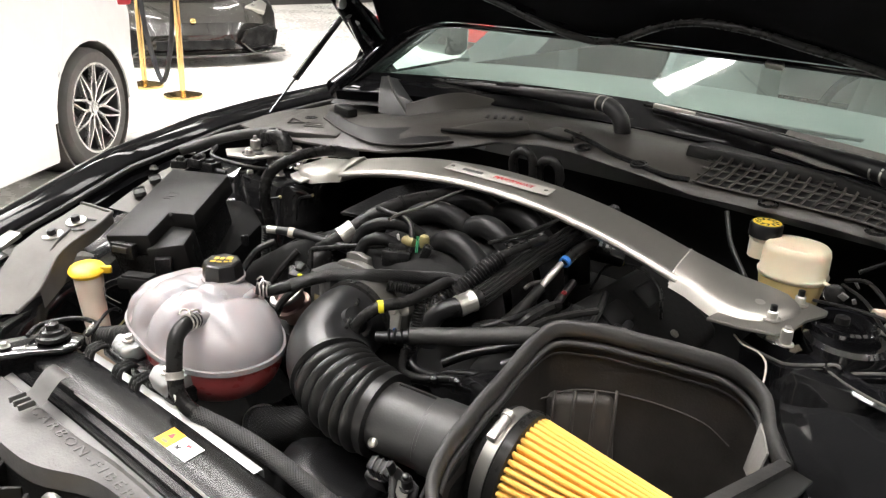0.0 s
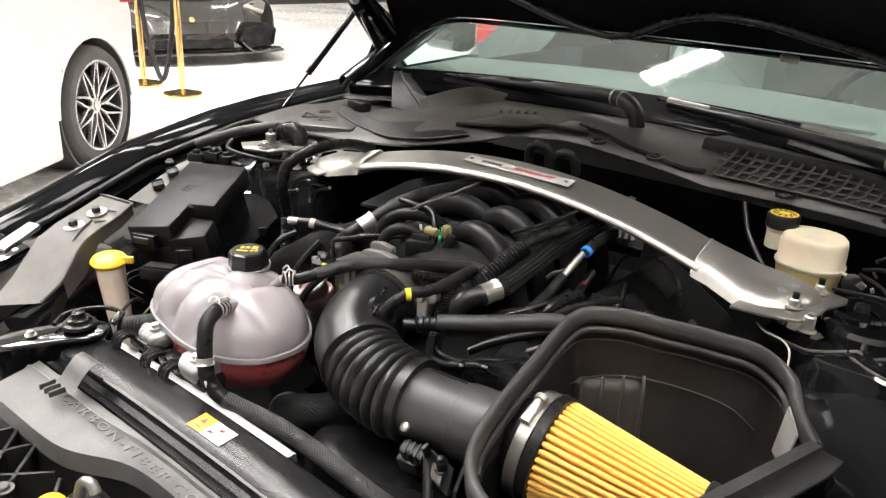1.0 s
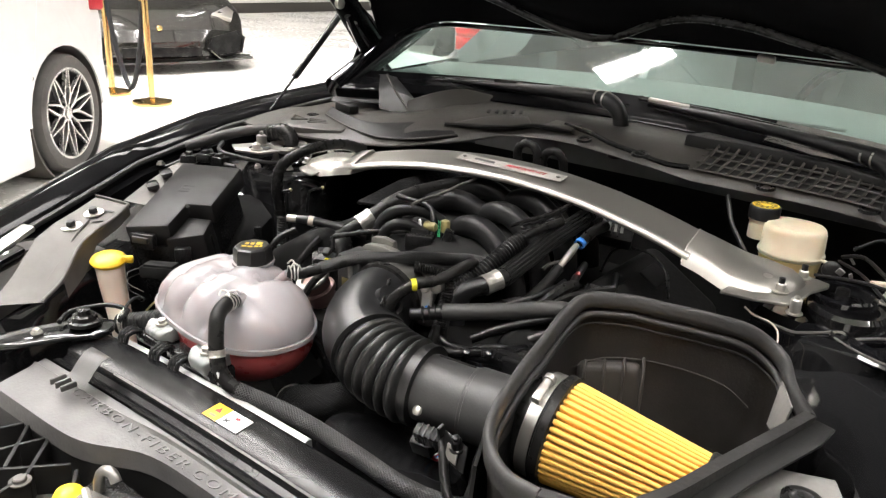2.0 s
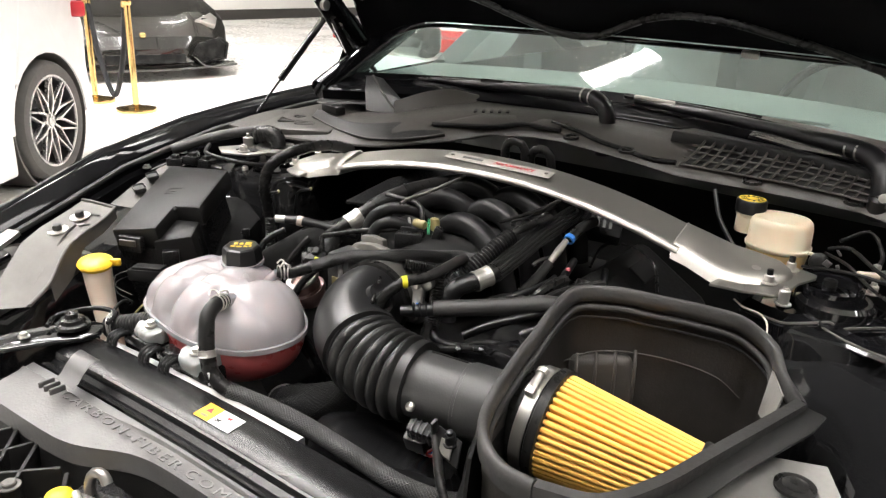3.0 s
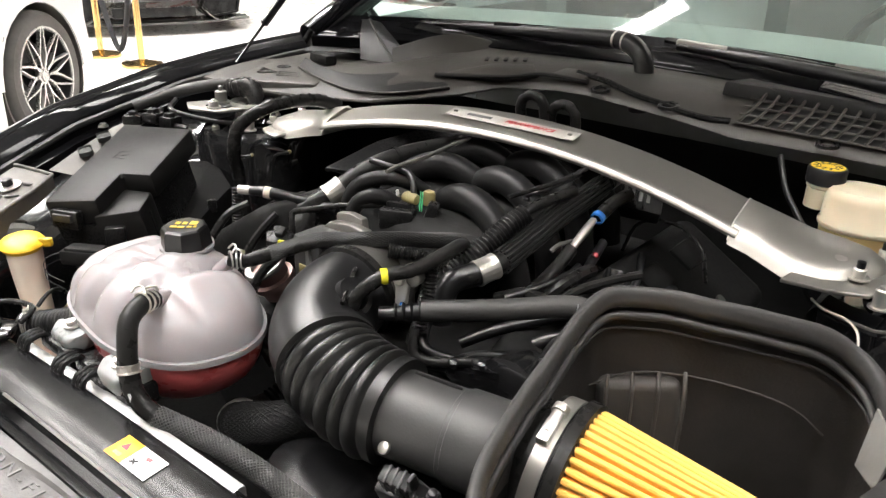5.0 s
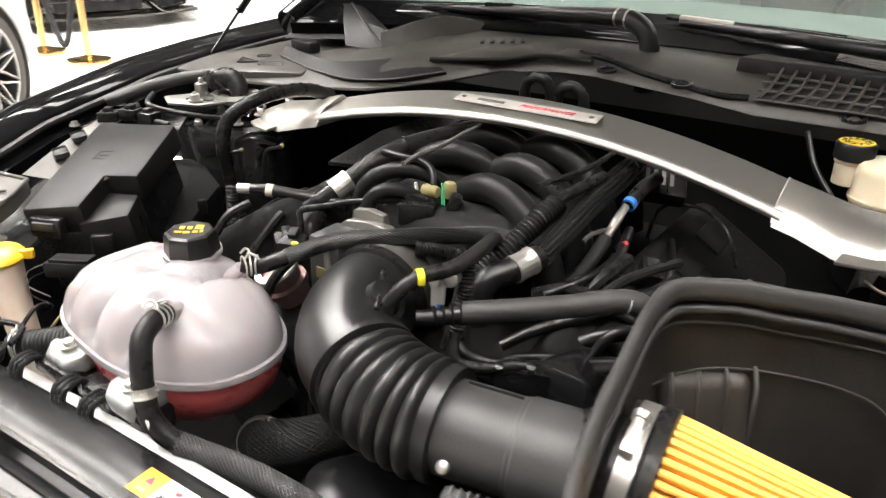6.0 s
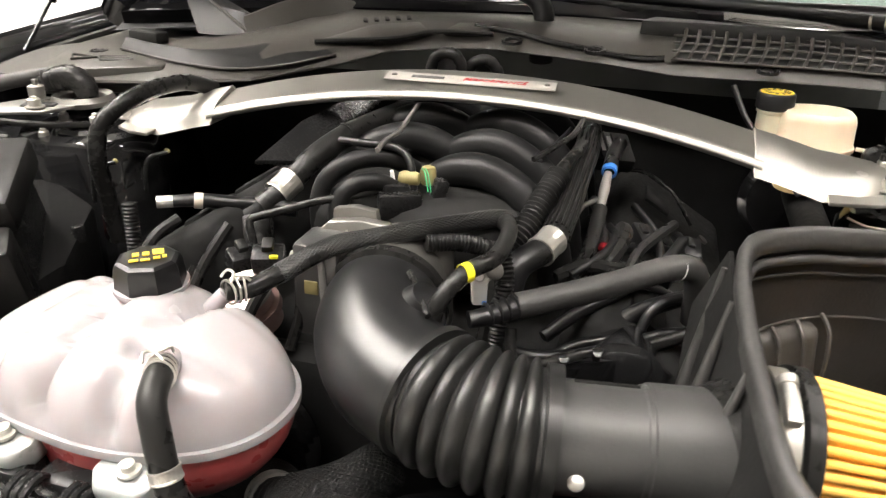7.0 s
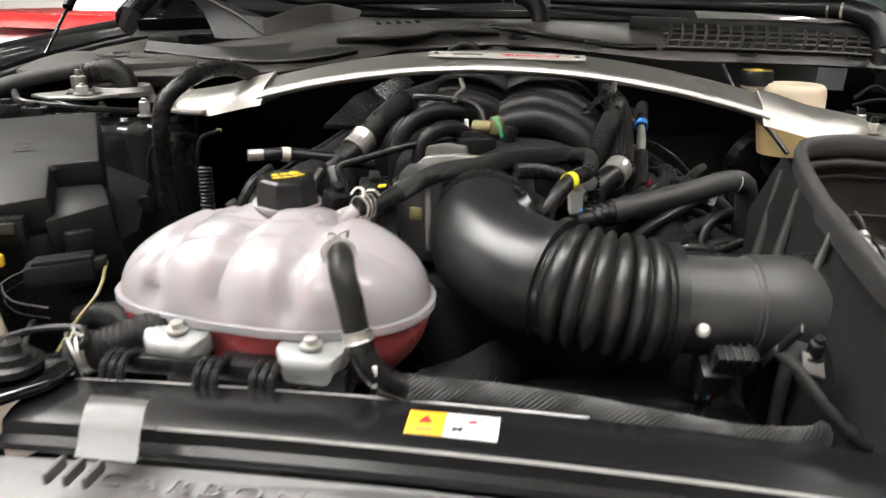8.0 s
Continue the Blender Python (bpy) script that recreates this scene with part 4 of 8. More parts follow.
w2 = wiper([(-0.145, 1.40, 0.93), (-0.155, 1.42, 0.97), (-0.19, 1.455, 0.990), (-0.25, 1.49, 0.993), (-0.38, 1.555, 0.993), (-0.52, 1.61, 0.993), (-0.64, 1.642, 0.994), (-0.71, 1.655, 0.995)],
           [0.020, 0.019, 0.017, 0.013, 0.012, 0.011, 0.010, 0.009, 0.008], (-0.145, 1.40, 0.925), [(-0.20, 1.50, 0.990), (-0.45, 1.60, 1.0), (-0.74, 1.665, 1.003)],
           (((-0.20, 1.462, 0.991), (-0.28, 1.51, 0.993), 0.0165), ((-0.22, 1.473, 0.992), (-0.28, 1.51, 0.993), 0.0150)))
part("arm_tip", box((0.11, 0.016, 0.012), frame_of(Vector((-0.66, 1.646, 1.001)), (-0.98, 0.18, 0.01), (0, 0, 1)), 0.005), CHROME, w2, "bright tip of the wiper arm")


# ---------- cowl panel ----------
cowl = thing("cowl_cover", (CX, 1.5, 0.92), "grey black plastic cowl cover below the windscreen", "cowl cover")
FRONT = [(-1.61, 1.20, 0.868), (-1.45, 1.19, 0.868), (-1.30, 1.22, 0.870), (-1.15, 1.26, 0.878), (-1.04, 1.38, 0.893), (-0.98, 1.455, 0.906), (-0.87, 1.475, 0.915), (-0.79, 1.455, 0.920),
         (-0.70, 1.435, 0.918), (-0.60, 1.425, 0.912), (-0.50, 1.405, 0.905), (-0.347, 1.408, 0.905), (-0.262, 1.406, 0.905), (-0.168, 1.390, 0.904), (-0.05, 1.335, 0.898), (0.05, 1.27, 0.89)]


def cowl_row(t):
    out = []
    for x, y, z in FRONT:
        f = x - CX
        low = min(1.0, max(0.0, (-f - 0.40) / 0.25))
        yb, zb = WB - 0.30 * f * f - 0.03 + 0.13 * low, 0.965 - 0.03 * f * f - 0.062 * low
        bulge = 0.012 * math.sin(math.pi * min(1, t * 1.3))
        out.append(Vector((x, y + (yb - y) * t, z + (zb - z) * t ** 0.8 + bulge)))
    return out


front = cowl_row(0)
rows = [[p + Vector((0, 0.012, -0.008)) for p in front], [p + Vector((0, -0.002, -0.004)) for p in front], [p + Vector((0, 0, 0.0)) for p in front]] + [cowl_row(t) for t in (0.08, 0.2, 0.35, 0.5, 0.65, 0.8, 1.0)]
part("panel", loft(rows, closed=False), COWL, cowl, angle=30)


def cowl_at(x, t):
    r = cowl_row(t)
    for p, q in zip(r, r[1:]):
        if p.x <= x <= q.x:
            return p.lerp(q, (x - p.x) / (q.x - p.x))
    return r[-1]


# box-shaped corner cover with two moulded warning marks
part("corner_cover", slab([(-1.497, 1.182, 0.885), (-1.40, 1.208, 0.887), (-1.303, 1.252, 0.889), (-1.33, 1.33, 0.894), (-1.36, 1.46, 0.902), (-1.40, 1.60, 0.905), (-1.58, 1.62, 0.900), (-1.585, 1.40, 0.890)], 0.045, 0.009), COWL, cowl)
part("cover_boss", lathe([(0, 0.016), (0.002, 0.015), (0.0021, 0)], (-1.486, 1.33, 0.8895), (-1.486, 1.30, 2), 20), PLASTIC, cowl)


def moulded_line(a, b):
    part("moulded_mark", tube([Vector(a), Vector(b)], 0.0022, 6, 0.1), COWL, cowl)


for tri_pts in (((-1.476, 1.247), (-1.450, 1.277), (-1.510, 1.290)), ((-1.423, 1.254), (-1.378, 1.275), (-1.404, 1.300), (-1.450, 1.282))):
    for a, b in zip(tri_pts, tri_pts[1:] + tri_pts[:1]):
        moulded_line((*a, 0.890), (*b, 0.890))
moulded_line((-1.436, 1.268, 0.890), (-1.391, 1.288, 0.890))
# raised band that sweeps over the cover's inner side, and the block at its tip
band_top = spline([(-1.448, 1.362, 0.912), (-1.353, 1.323, 0.910), (-1.257, 1.303, 0.910), (-1.184, 1.342, 0.916), (-1.13, 1.40, 0.928)], 0.02)
band_low = spline([(-1.444, 1.335, 0.896), (-1.306, 1.280, 0.892), (-1.189, 1.262, 0.890), (-1.114, 1.30, 0.894), (-1.05, 1.375, 0.904)], 0.02)
nb = min(len(band_top), len(band_low))
band_top, band_low = [band_top[int(k * (len(band_top) - 1) / (nb - 1))] for k in range(nb)], [band_low[int(k * (len(band_low) - 1) / (nb - 1))] for k in range(nb)]
part("raised_band", loft([[p + Vector((0, 0.02, -0.02)) for p in band_top], band_top, [p.lerp(q, 0.12) + Vector((0, 0, 0.002)) for p, q in zip(band_top, band_low)], [p.lerp(q, 0.9) for p, q in zip(band_top, band_low)], band_low, [p + Vector((0, 0.01, -0.02)) for p in band_low]], closed=False), PLASTIC_GREY, cowl, angle=30)
part("band_edge", tube(band_low, 0.0022, 6, 0.02), COWL, cowl)
part("end_block", box((0.075, 0.03, 0.022), pose(-1.425, 1.392, 0.910, 0, 0, -14), 0.005), PLASTIC_GREY, cowl)
# slotted drain vent beside the windscreen corner
VENT_A, VENT_B = Vector((-1.52, 1.555, 0.912)), Vector((-1.345, 1.505, 0.915))
# flat black slab painting the shade between the slats
part("vent_well", slab([VENT_A + Vector((0, 0.05, 0.001)), VENT_A + Vector((0, -0.02, 0)), VENT_B + Vector((0, -0.03, 0)), VENT_B + Vector((0, 0.045, 0.001))], 0.006, 0.001), INK, cowl)
for k in range(9):
    p = VENT_A.lerp(VENT_B, k / 8)
    part("vent_slat", box((0.006, 0.085, 0.006), frame_of(p + Vector((0, 0.012, 0.004)), (1, -0.25, 0), (0.3, 1, 0)), 0.001), COWL, cowl)
part("vent_rail", tube([VENT_A + Vector((0, 0.012, 0.004)), VENT_B + Vector((0, 0.012, 0.004))], 0.003, 6), COWL, cowl)
# corner gusset up to the windscreen pillar
part("corner_gusset", loft([[(-1.346, 1.43, 0.915), (-1.30, 1.425, 0.915), (-1.237, 1.43, 0.920)], [(-1.385, 1.47, 0.960), (-1.335, 1.465, 0.962), (-1.245, 1.45, 0.953)], [(-1.435, 1.53, 0.984), (-1.41, 1.527, 0.987), (-1.375, 1.53, 0.982)], [(-1.50, 1.57, 0.97), (-1.46, 1.57, 0.975), (-1.40, 1.57, 0.975)]], closed=False), PLASTIC_GREY, cowl, angle=30)
part("gusset_crease", tube([(-1.405, 1.525, 0.988), (-1.32, 1.462, 0.962), (-1.245, 1.428, 0.925)], 0.003, 6), COWL, cowl)
# upright step below the glass, peaked near the corner
low_line = [Vector(p) for p in ((-1.241, 1.42, 0.918), (-1.135, 1.48, 0.920), (-1.064, 1.55, 0.930), (-0.941, 1.59, 0.934), (-0.777, 1.60, 0.932), (-0.66, 1.605, 0.936), (-0.56, 1.60, 0.940))]
top_line = [Vector(p) for p in ((-1.250, 1.43, 0.951), (-1.199, 1.49, 0.973), (-1.150, 1.53, 0.981), (-1.100, 1.57, 0.970), (-1.031, 1.60, 0.965), (-0.80, 1.61, 0.974), (-0.611, 1.62, 0.972))]
low_line, top_line = spline(low_line, 0.02), spline(top_line, 0.02)
nb = min(len(low_line), len(top_line))
low_line, top_line = [low_line[int(k * (len(low_line) - 1) / (nb - 1))] for k in range(nb)], [top_line[int(k * (len(top_line) - 1) / (nb - 1))] for k in range(nb)]
part("upright_step", loft([low_line, [p.lerp(q, 0.94) for p, q in zip(low_line, top_line)], [q + Vector((0, 0.006, 0)) for q in top_line], [q + Vector((0, 0.03, -0.012)) for q in top_line]], closed=False), COWL, cowl, angle=35)
# one trim in two paints: muted where dark, reflecting where the corner shines
for f0, f1, mat, words in ((-0.74, 0.34, PAINT_WING, "glossy black trim below the glass"), (0.34, 0.74, PAINT, "polished black corner of the glass")):
    trim = [f0 + (f1 - f0) * k / 16 for k in range(17)]
    part("windscreen_trim", loft([[ws(f, 0.030) + Vector((0, -0.002, 0.003)) for f in trim], [ws(f, -0.01) + Vector((0, -0.004, 0.004)) for f in trim],
                                  [Vector((CX + f, WB - 0.30 * f * f - 0.045, 0.972 - 0.03 * f * f)) for f in trim], [Vector((CX + f, WB - 0.30 * f * f - 0.060, 0.962 - 0.03 * f * f)) for f in trim],
                                  [Vector((CX + f, WB - 0.30 * f * f - 0.055, 0.940 - 0.03 * f * f)) for f in trim]], closed=False), mat, cowl, words, angle=30)
# two flat service lids in front of the step, with slots
for outline in (((-1.085, 1.386, 0.926), (-1.02, 1.475, 0.944), (-0.945, 1.512, 0.948), (-0.915, 1.482, 0.936), (-0.966, 1.455, 0.926), (-1.06, 1.400, 0.921)),
                ((-0.895, 1.487, 0.938), (-0.872, 1.516, 0.950), (-0.800, 1.512, 0.952), (-0.815, 1.478, 0.940))):
    part("service_lid", slab(outline, 0.014, 0.004), COWL, cowl, angle=30)
for k in range(5):
    p = Vector((-1.035, 1.478, 0.949)).lerp(Vector((-0.965, 1.512, 0.953)), k / 4)
    part("vent_slat", box((0.008, 0.020, 0.004), frame_of(p, (1, 0.45, 0), (-0.4, 1, 0.2)), 0.001), INK, cowl)
part("lid_bead", tube([(-1.09, 1.378, 0.922), (-0.966, 1.449, 0.926), (-0.905, 1.478, 0.936), (-0.80, 1.470, 0.938)], 0.0045, 8), PLASTIC_GREY, cowl)
for x, t in ((-0.765, 0.035), (-0.362, 0.03), (-0.185, 0.04), (-0.625, 0.05)):
    p = cowl_at(x, t) + Vector((0, 0, 0.004))
    part("clip_ring", lathe([(0, 0.011), (0.004, 0.012), (0.005, 0.017), (0, 0.018)], p, p + Vector((0, -0.15, 1)), 24, closed=True), PLASTIC, cowl, "black push clip ring")
part("moulded_channel", tube([cowl_at(x, t) + Vector((0, 0, 0.003)) for x, t in ((-0.84, 0.24), (-0.76, 0.17), (-0.70, 0.10), (-0.635, 0.07), (-0.60, 0.05), (-0.555, 0.05), (-0.515, 0.09))], 0.0055, 8), PLASTIC, cowl)

# air intake grille: bars over a black sheet that paints the opening's shade
gr = part("intake_well", loft([[cowl_at(x, t) + Vector((0, 0, 0.005)) for x in (-0.50, -0.40, -0.30, -0.20, -0.10, 0.0)] for t in (0.07, 0.46)], closed=False), INK, cowl, "black sheet painted as shade behind the grille")
for k in range(25):
    x = -0.50 + 0.0208 * k
    a, b = cowl_at(x, 0.06) + Vector((0, 0, 0.011)), cowl_at(x + 0.014, 0.47) + Vector((0, 0, 0.012))
    part("grille_bar", tube([a, a.lerp(b, 0.5) + Vector((0.004, 0, 0.002)), b], 0.0029, 6, 0.06), COWL, gr)
for t in (0.06, 0.15, 0.25, 0.36, 0.47):
    part("grille_rail", tube([cowl_at(x, t) + Vector((0, 0, 0.009)) for x in (-0.505, -0.4, -0.3, -0.2, -0.1, 0.0)], 0.0021, 6, 0.05), COWL, gr)
part("grille_hood", slab([cowl_at(-0.56, 0.44) + Vector((0, 0, 0.022)), cowl_at(-0.48, 0.47) + Vector((0, 0, 0.024)), cowl_at(-0.28, 0.48) + Vector((0, 0, 0.024)), cowl_at(-0.02, 0.50) + Vector((0, 0, 0.022)),
                          cowl_at(0.02, 0.82) + Vector((0, 0, 0.014)), cowl_at(-0.54, 0.82) + Vector((0, 0, 0.014))], 0.03, 0.006), PLASTIC_GREY, cowl)


# ---------- strut brace ----------
brace = thing("strut_brace", (CX, 1.15, 0.86), "brushed steel strut tower brace arching over the engine", "brace")


def brace_line(f):
    """f from -1 to 1 between the end brackets: the middle of the bar's top."""
    return Vector((CX + 0.381 * f, 1.156 + 0.012 * (1 - f * f), 0.872 + 0.052 * (1 - f * f)))


bar = bmesh.new()
ln = [brace_line(-1.02 + 2.04 * k / 60) for k in range(61)]
# flat top with a rolled front edge
BAR_SEC = [(-0.040, -0.016), (-0.040, -0.004), (-0.036, 0.0), (0.026, -0.0130), (0.0335, -0.0150), (0.0385, -0.0190), (0.040, -0.0230), (0.0385, -0.0270), (0.034, -0.0290), (0.0, -0.024)]
sweep(bar, ln, lambda i, s: BAR_SEC, up=(0, 0.0, 1))
part("crossbar", bar, STEEL, brace)


def bracket(s):
    def q(f, y, z):
        return Vector((CX + s * f, y, z))
    rows = []
    for f, y0, y1, z0, zt in ((0.372, 1.112, 1.198, 0.848, 0.879), (0.40, 1.110, 1.200, 0.842, 0.872), (0.45, 1.096, 1.210, 0.828, 0.856), (0.49, 1.098, 1.222, 0.826, 0.848), (0.520, 1.118, 1.222, 0.826, 0.843), (0.538, 1.142, 1.215, 0.826, 0.836), (0.546, 1.155, 1.205, 0.826, 0.830)):
        tl = max(0.0, min(1.0, (0.53 - f) / 0.10))
        z0 -= 0.010 * tl
        rows.append([q(f, y0, z0), q(f, y0 + 0.002, z0 + 0.003), q(f, y0 + 0.008, zt - 0.020 * tl - 0.006), q(f, y0 + 0.018, zt - 0.014 * tl), q(f, y1 - 0.018, zt + 0.003), q(f, y1 - 0.006, zt - 0.004), q(f, y1, z0 + 0.004), q(f, y1 + 0.002, z0)])
    b = part("end_bracket", loft(rows), STEEL, brace, "pressed steel end bracket")
    part("edge_line", tube([rows[0][k].lerp(rows[0][k + 1], f) + Vector((-0.0005 * s, 0, 0.0)) for k in range(1, 6) for f in (0.1, 0.4, 0.7)], 0.0012, 6, 0.01), PLATE, b)
    # brighter metal paints the highlight on the bracket's dimple
    part("dimple", lathe([(-0.001, 0.017), (0.0015, 0.012), (0.0035, 0.006), (0.004, 0.0)], q(0.498, 1.150, 0.8415), q(0.60, 1.10, 1.6), 20), CHROME, b)
    k = 0.0 if s > 0 else 0.030
    part("foot_plate", slab([q(0.452, 1.072, 0.829), q(0.50 - k * 0.5, 1.078, 0.829), q(0.545 - k, 1.095, 0.829), q(0.556 - k, 1.13, 0.829), q(0.560 - k, 1.17, 0.829), q(0.576 - k, 1.212, 0.829), q(0.574 - k, 1.228, 0.829), q(0.545 - k, 1.238, 0.829), q(0.47, 1.225, 0.829)], 0.005, 0.0015), STEEL, b)
    for f, y, st in ((0.524, 1.130, 0.010), (0.536, 1.214, 0.010)):
        hexbolt("nut", q(f, y, 0.832), (0, 0, 1), b, 0.0075, 0.012, CHROME, 0.013, st * 0.5)
    hexbolt("nut", q(0.556, 1.098, 0.816), (0, 0, 1), b, 0.0080, 0.022, CHROME, 0.012, 0.005)
    for f, y in ((0.524, 1.130), (0.536, 1.214)):
        part("stud_cap", lathe([(0.012, 0.005), (0.021, 0.005), (0.022, 0.0)], q(f, y, 0.833), q(f, y, 2), 12), SATIN, b, "black stud end")


for s in (-1, 1):
    bracket(s)
# badge plate on the bar, with a red word and a plain bar for the maker's name
pl0, pl1 = brace_line(-0.30), brace_line(0.30)
px = (pl1 - pl0).normalized()
PM = frame_of(brace_line(0.0) + Vector((0.0, -0.004, -0.0052)), px, (0, 1, 0.21))
plate = part("badge_plate", box((0.236, 0.026, 0.002), PM, 0.0008), PLATE, brace, "bright riveted badge plate")
part("red_lettering", lettering("PERFORMANCE", 0.0125, PM @ Matrix.Translation((0.035, 0.0, 0.0014)), 0.0003, 0.25), RED_INK, plate, "red word PERFORMANCE")
part("grey_mark", box((0.046, 0.008, 0.0012), PM @ Matrix.Translation((-0.058, 0, 0.0010)), 0.0003), GREY_PANEL, plate)
for sx in (-1, 1):
    p = PM @ Vector((sx * 0.106, 0, 0.001))
    part("rivet", lathe([(0, 0.004), (0.002, 0.0036), (0.003, 0)], p, p + Vector((0, 0, 1)), 14), ALU, plate)

# ---------- coolant tank ----------
TC = Vector((-0.951, 0.662, 0.724))          # middle of the moulded seam
tank = thing("coolant_tank", TC - Vector((0, 0, 0.07)), "milky coolant expansion tank with pink coolant and black cap", "coolant tank")


CREASES = (-0.082, -0.012, 0.053)


def crease(x):
    """Grooves that divide the tank's long side into lobes."""
    return sum(math.exp(-((x - c) / 0.0105) ** 2) for c in CREASES)


YAW = Matrix.Rotation(-0.152, 3, "Z")


def tank_point(a, b, top):
    """a: round the plan; b: 0 at the seam to 1 at the pole."""
    c, s = math.cos(a), math.sin(a)
    right = 1 / (1 + math.exp(-c * 9))            # the end away from the lobes is a plain dome
    n = 0.66 + 0.24 * right
    px = 0.1545 * math.copysign(abs(c) ** n, c)
    py = 0.1000 * math.copysign(abs(s) ** n, s)
    e = math.cos(b * math.pi / 2) ** ((0.60 + 0.26 * right) if top else 0.62)
    h = math.sin(b * math.pi / 2) ** 0.92
    x, y = px * e, py * e
    g = crease(x) * min(1.0, b / 0.14)
    y -= math.copysign((0.0150 if top else 0.006) * g * abs(s) ** 0.5, s) * (1 - 0.6 * b)
    z = (0.082 if top else -0.084) * h
    if top:
        z *= 1.0 - 0.14 * max(0.0, -x / 0.15) + 0.05 * y / 0.1
        z -= 0.0110 * g * h
        z -= 0.0050 * math.exp(-((y - 0.045) / 0.008) ** 2) * h * (1 if x < 0 else 0.4) + 0.0055 * math.exp(-((y + 0.042 - 0.2 * x) / 0.008) ** 2) * h
        z -= 0.006 * math.exp(-((math.hypot(x + 0.003, y - 0.04) - 0.056) / 0.007) ** 2)
    q = YAW @ Vector((x, y, 0))
    return TC + Vector((q.x, q.y, z + (0 if top else -0.002)))


def tank_ring(zz, k, seg=56):
    out = []
    for i in range(seg):
        q = tank_point(2 * math.pi * i / seg, 0.0, True) - TC
        out.append(Vector((q.x * k, q.y * k, zz)))
    return out


def tank_pt(p, top):
    return TC + Vector(p)


SEG = 120
upper = [[tank_point(2 * math.pi * i / SEG, min(0.985, k / 20), True) for i in range(SEG)] for k in range(21)]
lower = [[tank_point(2 * math.pi * i / SEG, min(0.985, k / 12), False) for i in range(SEG)] for k in range(13)]
part("upper_shell", loft(upper), TANK, tank, "milky white upper half", angle=60)
part("lower_shell", loft(lower), COOLANT, tank, "lower half full of pink coolant", angle=60)
rings = []
for dz, k in ((-0.004, 1.0), (-0.004, 1.035), (0.004, 1.035), (0.004, 1.0)):
    rings.append([tank_pt(Vector((p.x, p.y, 0)), False) + Vector((0, 0, dz)) for p in tank_ring(0, k, 72)])
part("seam_flange", loft(rings + [rings[0]], cap=False), TANK, tank)
NK = Vector((-0.953, 0.700, 0.789))
part("filler_neck", lathe([(-0.02, 0.040), (-0.004, 0.037), (0.002, 0.032), (0.012, 0.0315), (0.013, 0.0345), (0.017, 0.0345)], NK, NK + Vector((0.02, -0.05, 1)), 36), TANK, tank)
cap = part("cap", lathe([(0.015, 0.030), (0.017, 0.0328), (0.036, 0.0312), (0.041, 0.029), (0.043, 0.025), (0.043, 0)], NK, NK + Vector((0.02, -0.05, 1)), 8), SATIN, tank, "black eight-sided pressure cap with yellow marks", angle=20)
CM = frame_of(NK + Vector((0.02, -0.05, 1)).normalized() * 0.0435, (0.80, 0.60, 0.0), (-0.6, 0.8, 0))
for dx, dy, w, h in ((-0.010, 0.006, 0.006, 0.008), (-0.001, 0.006, 0.006, 0.008), (0.010, 0.008, 0.010, 0.012), (-0.012, -0.007, 0.008, 0.005), (-0.002, -0.008, 0.008, 0.005), (0.008, -0.006, 0.006, 0.005), (0.015, -0.004, 0.004, 0.006)):
    part("yellow_mark", box((w, h, 0.0008), CM @ Matrix.Translation((dx, dy, 0)), 0), YELLOW_INK, cap)
for x, y in ((-0.884, 0.552), (-1.012, 0.562)):
    ft = part("mounting_foot", slab([(x - 0.028, y + 0.03, 0.723), (x - 0.032, y - 0.005, 0.719), (x - 0.022, y - 0.020, 0.710), (x + 0.018, y - 0.022, 0.710), (x + 0.030, y - 0.006, 0.719), (x + 0.030, y + 0.03, 0.723)], 0.024, 0.005), FOOT, tank, "frosted grey mounting foot")
    part("mounting_bolt", lathe([(0, 0.010), (0.003, 0.010), (0.0031, 0.006), (0.009, 0.006), (0.010, 0)], (x, y, 0.718), (x, y - 0.1, 1.6), 14), CHROME, ft)
part("hose_barb", tube([(-0.888, 0.63, 0.775), (-0.874, 0.598, 0.788)], 0.013, 14), TANK, tank)
part("hose_barb", tube([(-0.900, 0.702, 0.780), (-0.884, 0.712, 0.797)], 0.0080, 14), TANK, tank)


# ---------- hoses ----------
def hose(name, pts, r, label, mat=RUBBER, clamps=(), group="", sleeve=None, rib=0.0, pitch=0.006, seg=16):
    h = thing(name, pts[0], label, "hose", group)
    part("tube", tube(pts, r, seg, 0.008, rib, pitch), mat, h)
    for a, b, rr in clamps:
        clamp_band("clamp", a, b, rr, h)
    if sleeve:
        braid(h, *sleeve)
    return h


def braid(parent, pts, r, strands=10, pitch=0.030, mat=BRAID, thread=THREAD):
    """A woven sleeve: a tube with helical threads both ways."""
    ln = spline(pts, 0.006)
    n = len(ln)
    sl = part("sleeve", tube(pts, r, 16, 0.006), mat, parent, "black woven sleeve")
    bm = bmesh.new()
    tan = [(ln[min(i + 1, n - 1)] - ln[max(i - 1, 0)]).normalized() for i in range(n)]
    u = tan[0].cross(Vector((0, 0, 1))).normalized()
    us, ss, s = [], [], 0.0
    for i in range(n):
        u = (u - tan[i] * u.dot(tan[i])).normalized()
        us.append(u.copy())
        if i:
            s += (ln[i] - ln[i - 1]).length
        ss.append(s)
    for d in (-1, 1):
        for k in range(strands):
            th = []
            for i in range(n):
                a = 2 * math.pi * (k / strands + d * ss[i] / pitch / 2)
                v = us[i].cross(tan[i])
                th.append(ln[i] + (us[i] * math.cos(a) + v * math.sin(a)) * (r + 0.0003))
            sweep(bm, th, lambda i, t: [(0.0009, 0), (0, 0.0009), (-0.0009, 0), (0, -0.0009)], cap=False)
    part("threads", bm, thread, sl)


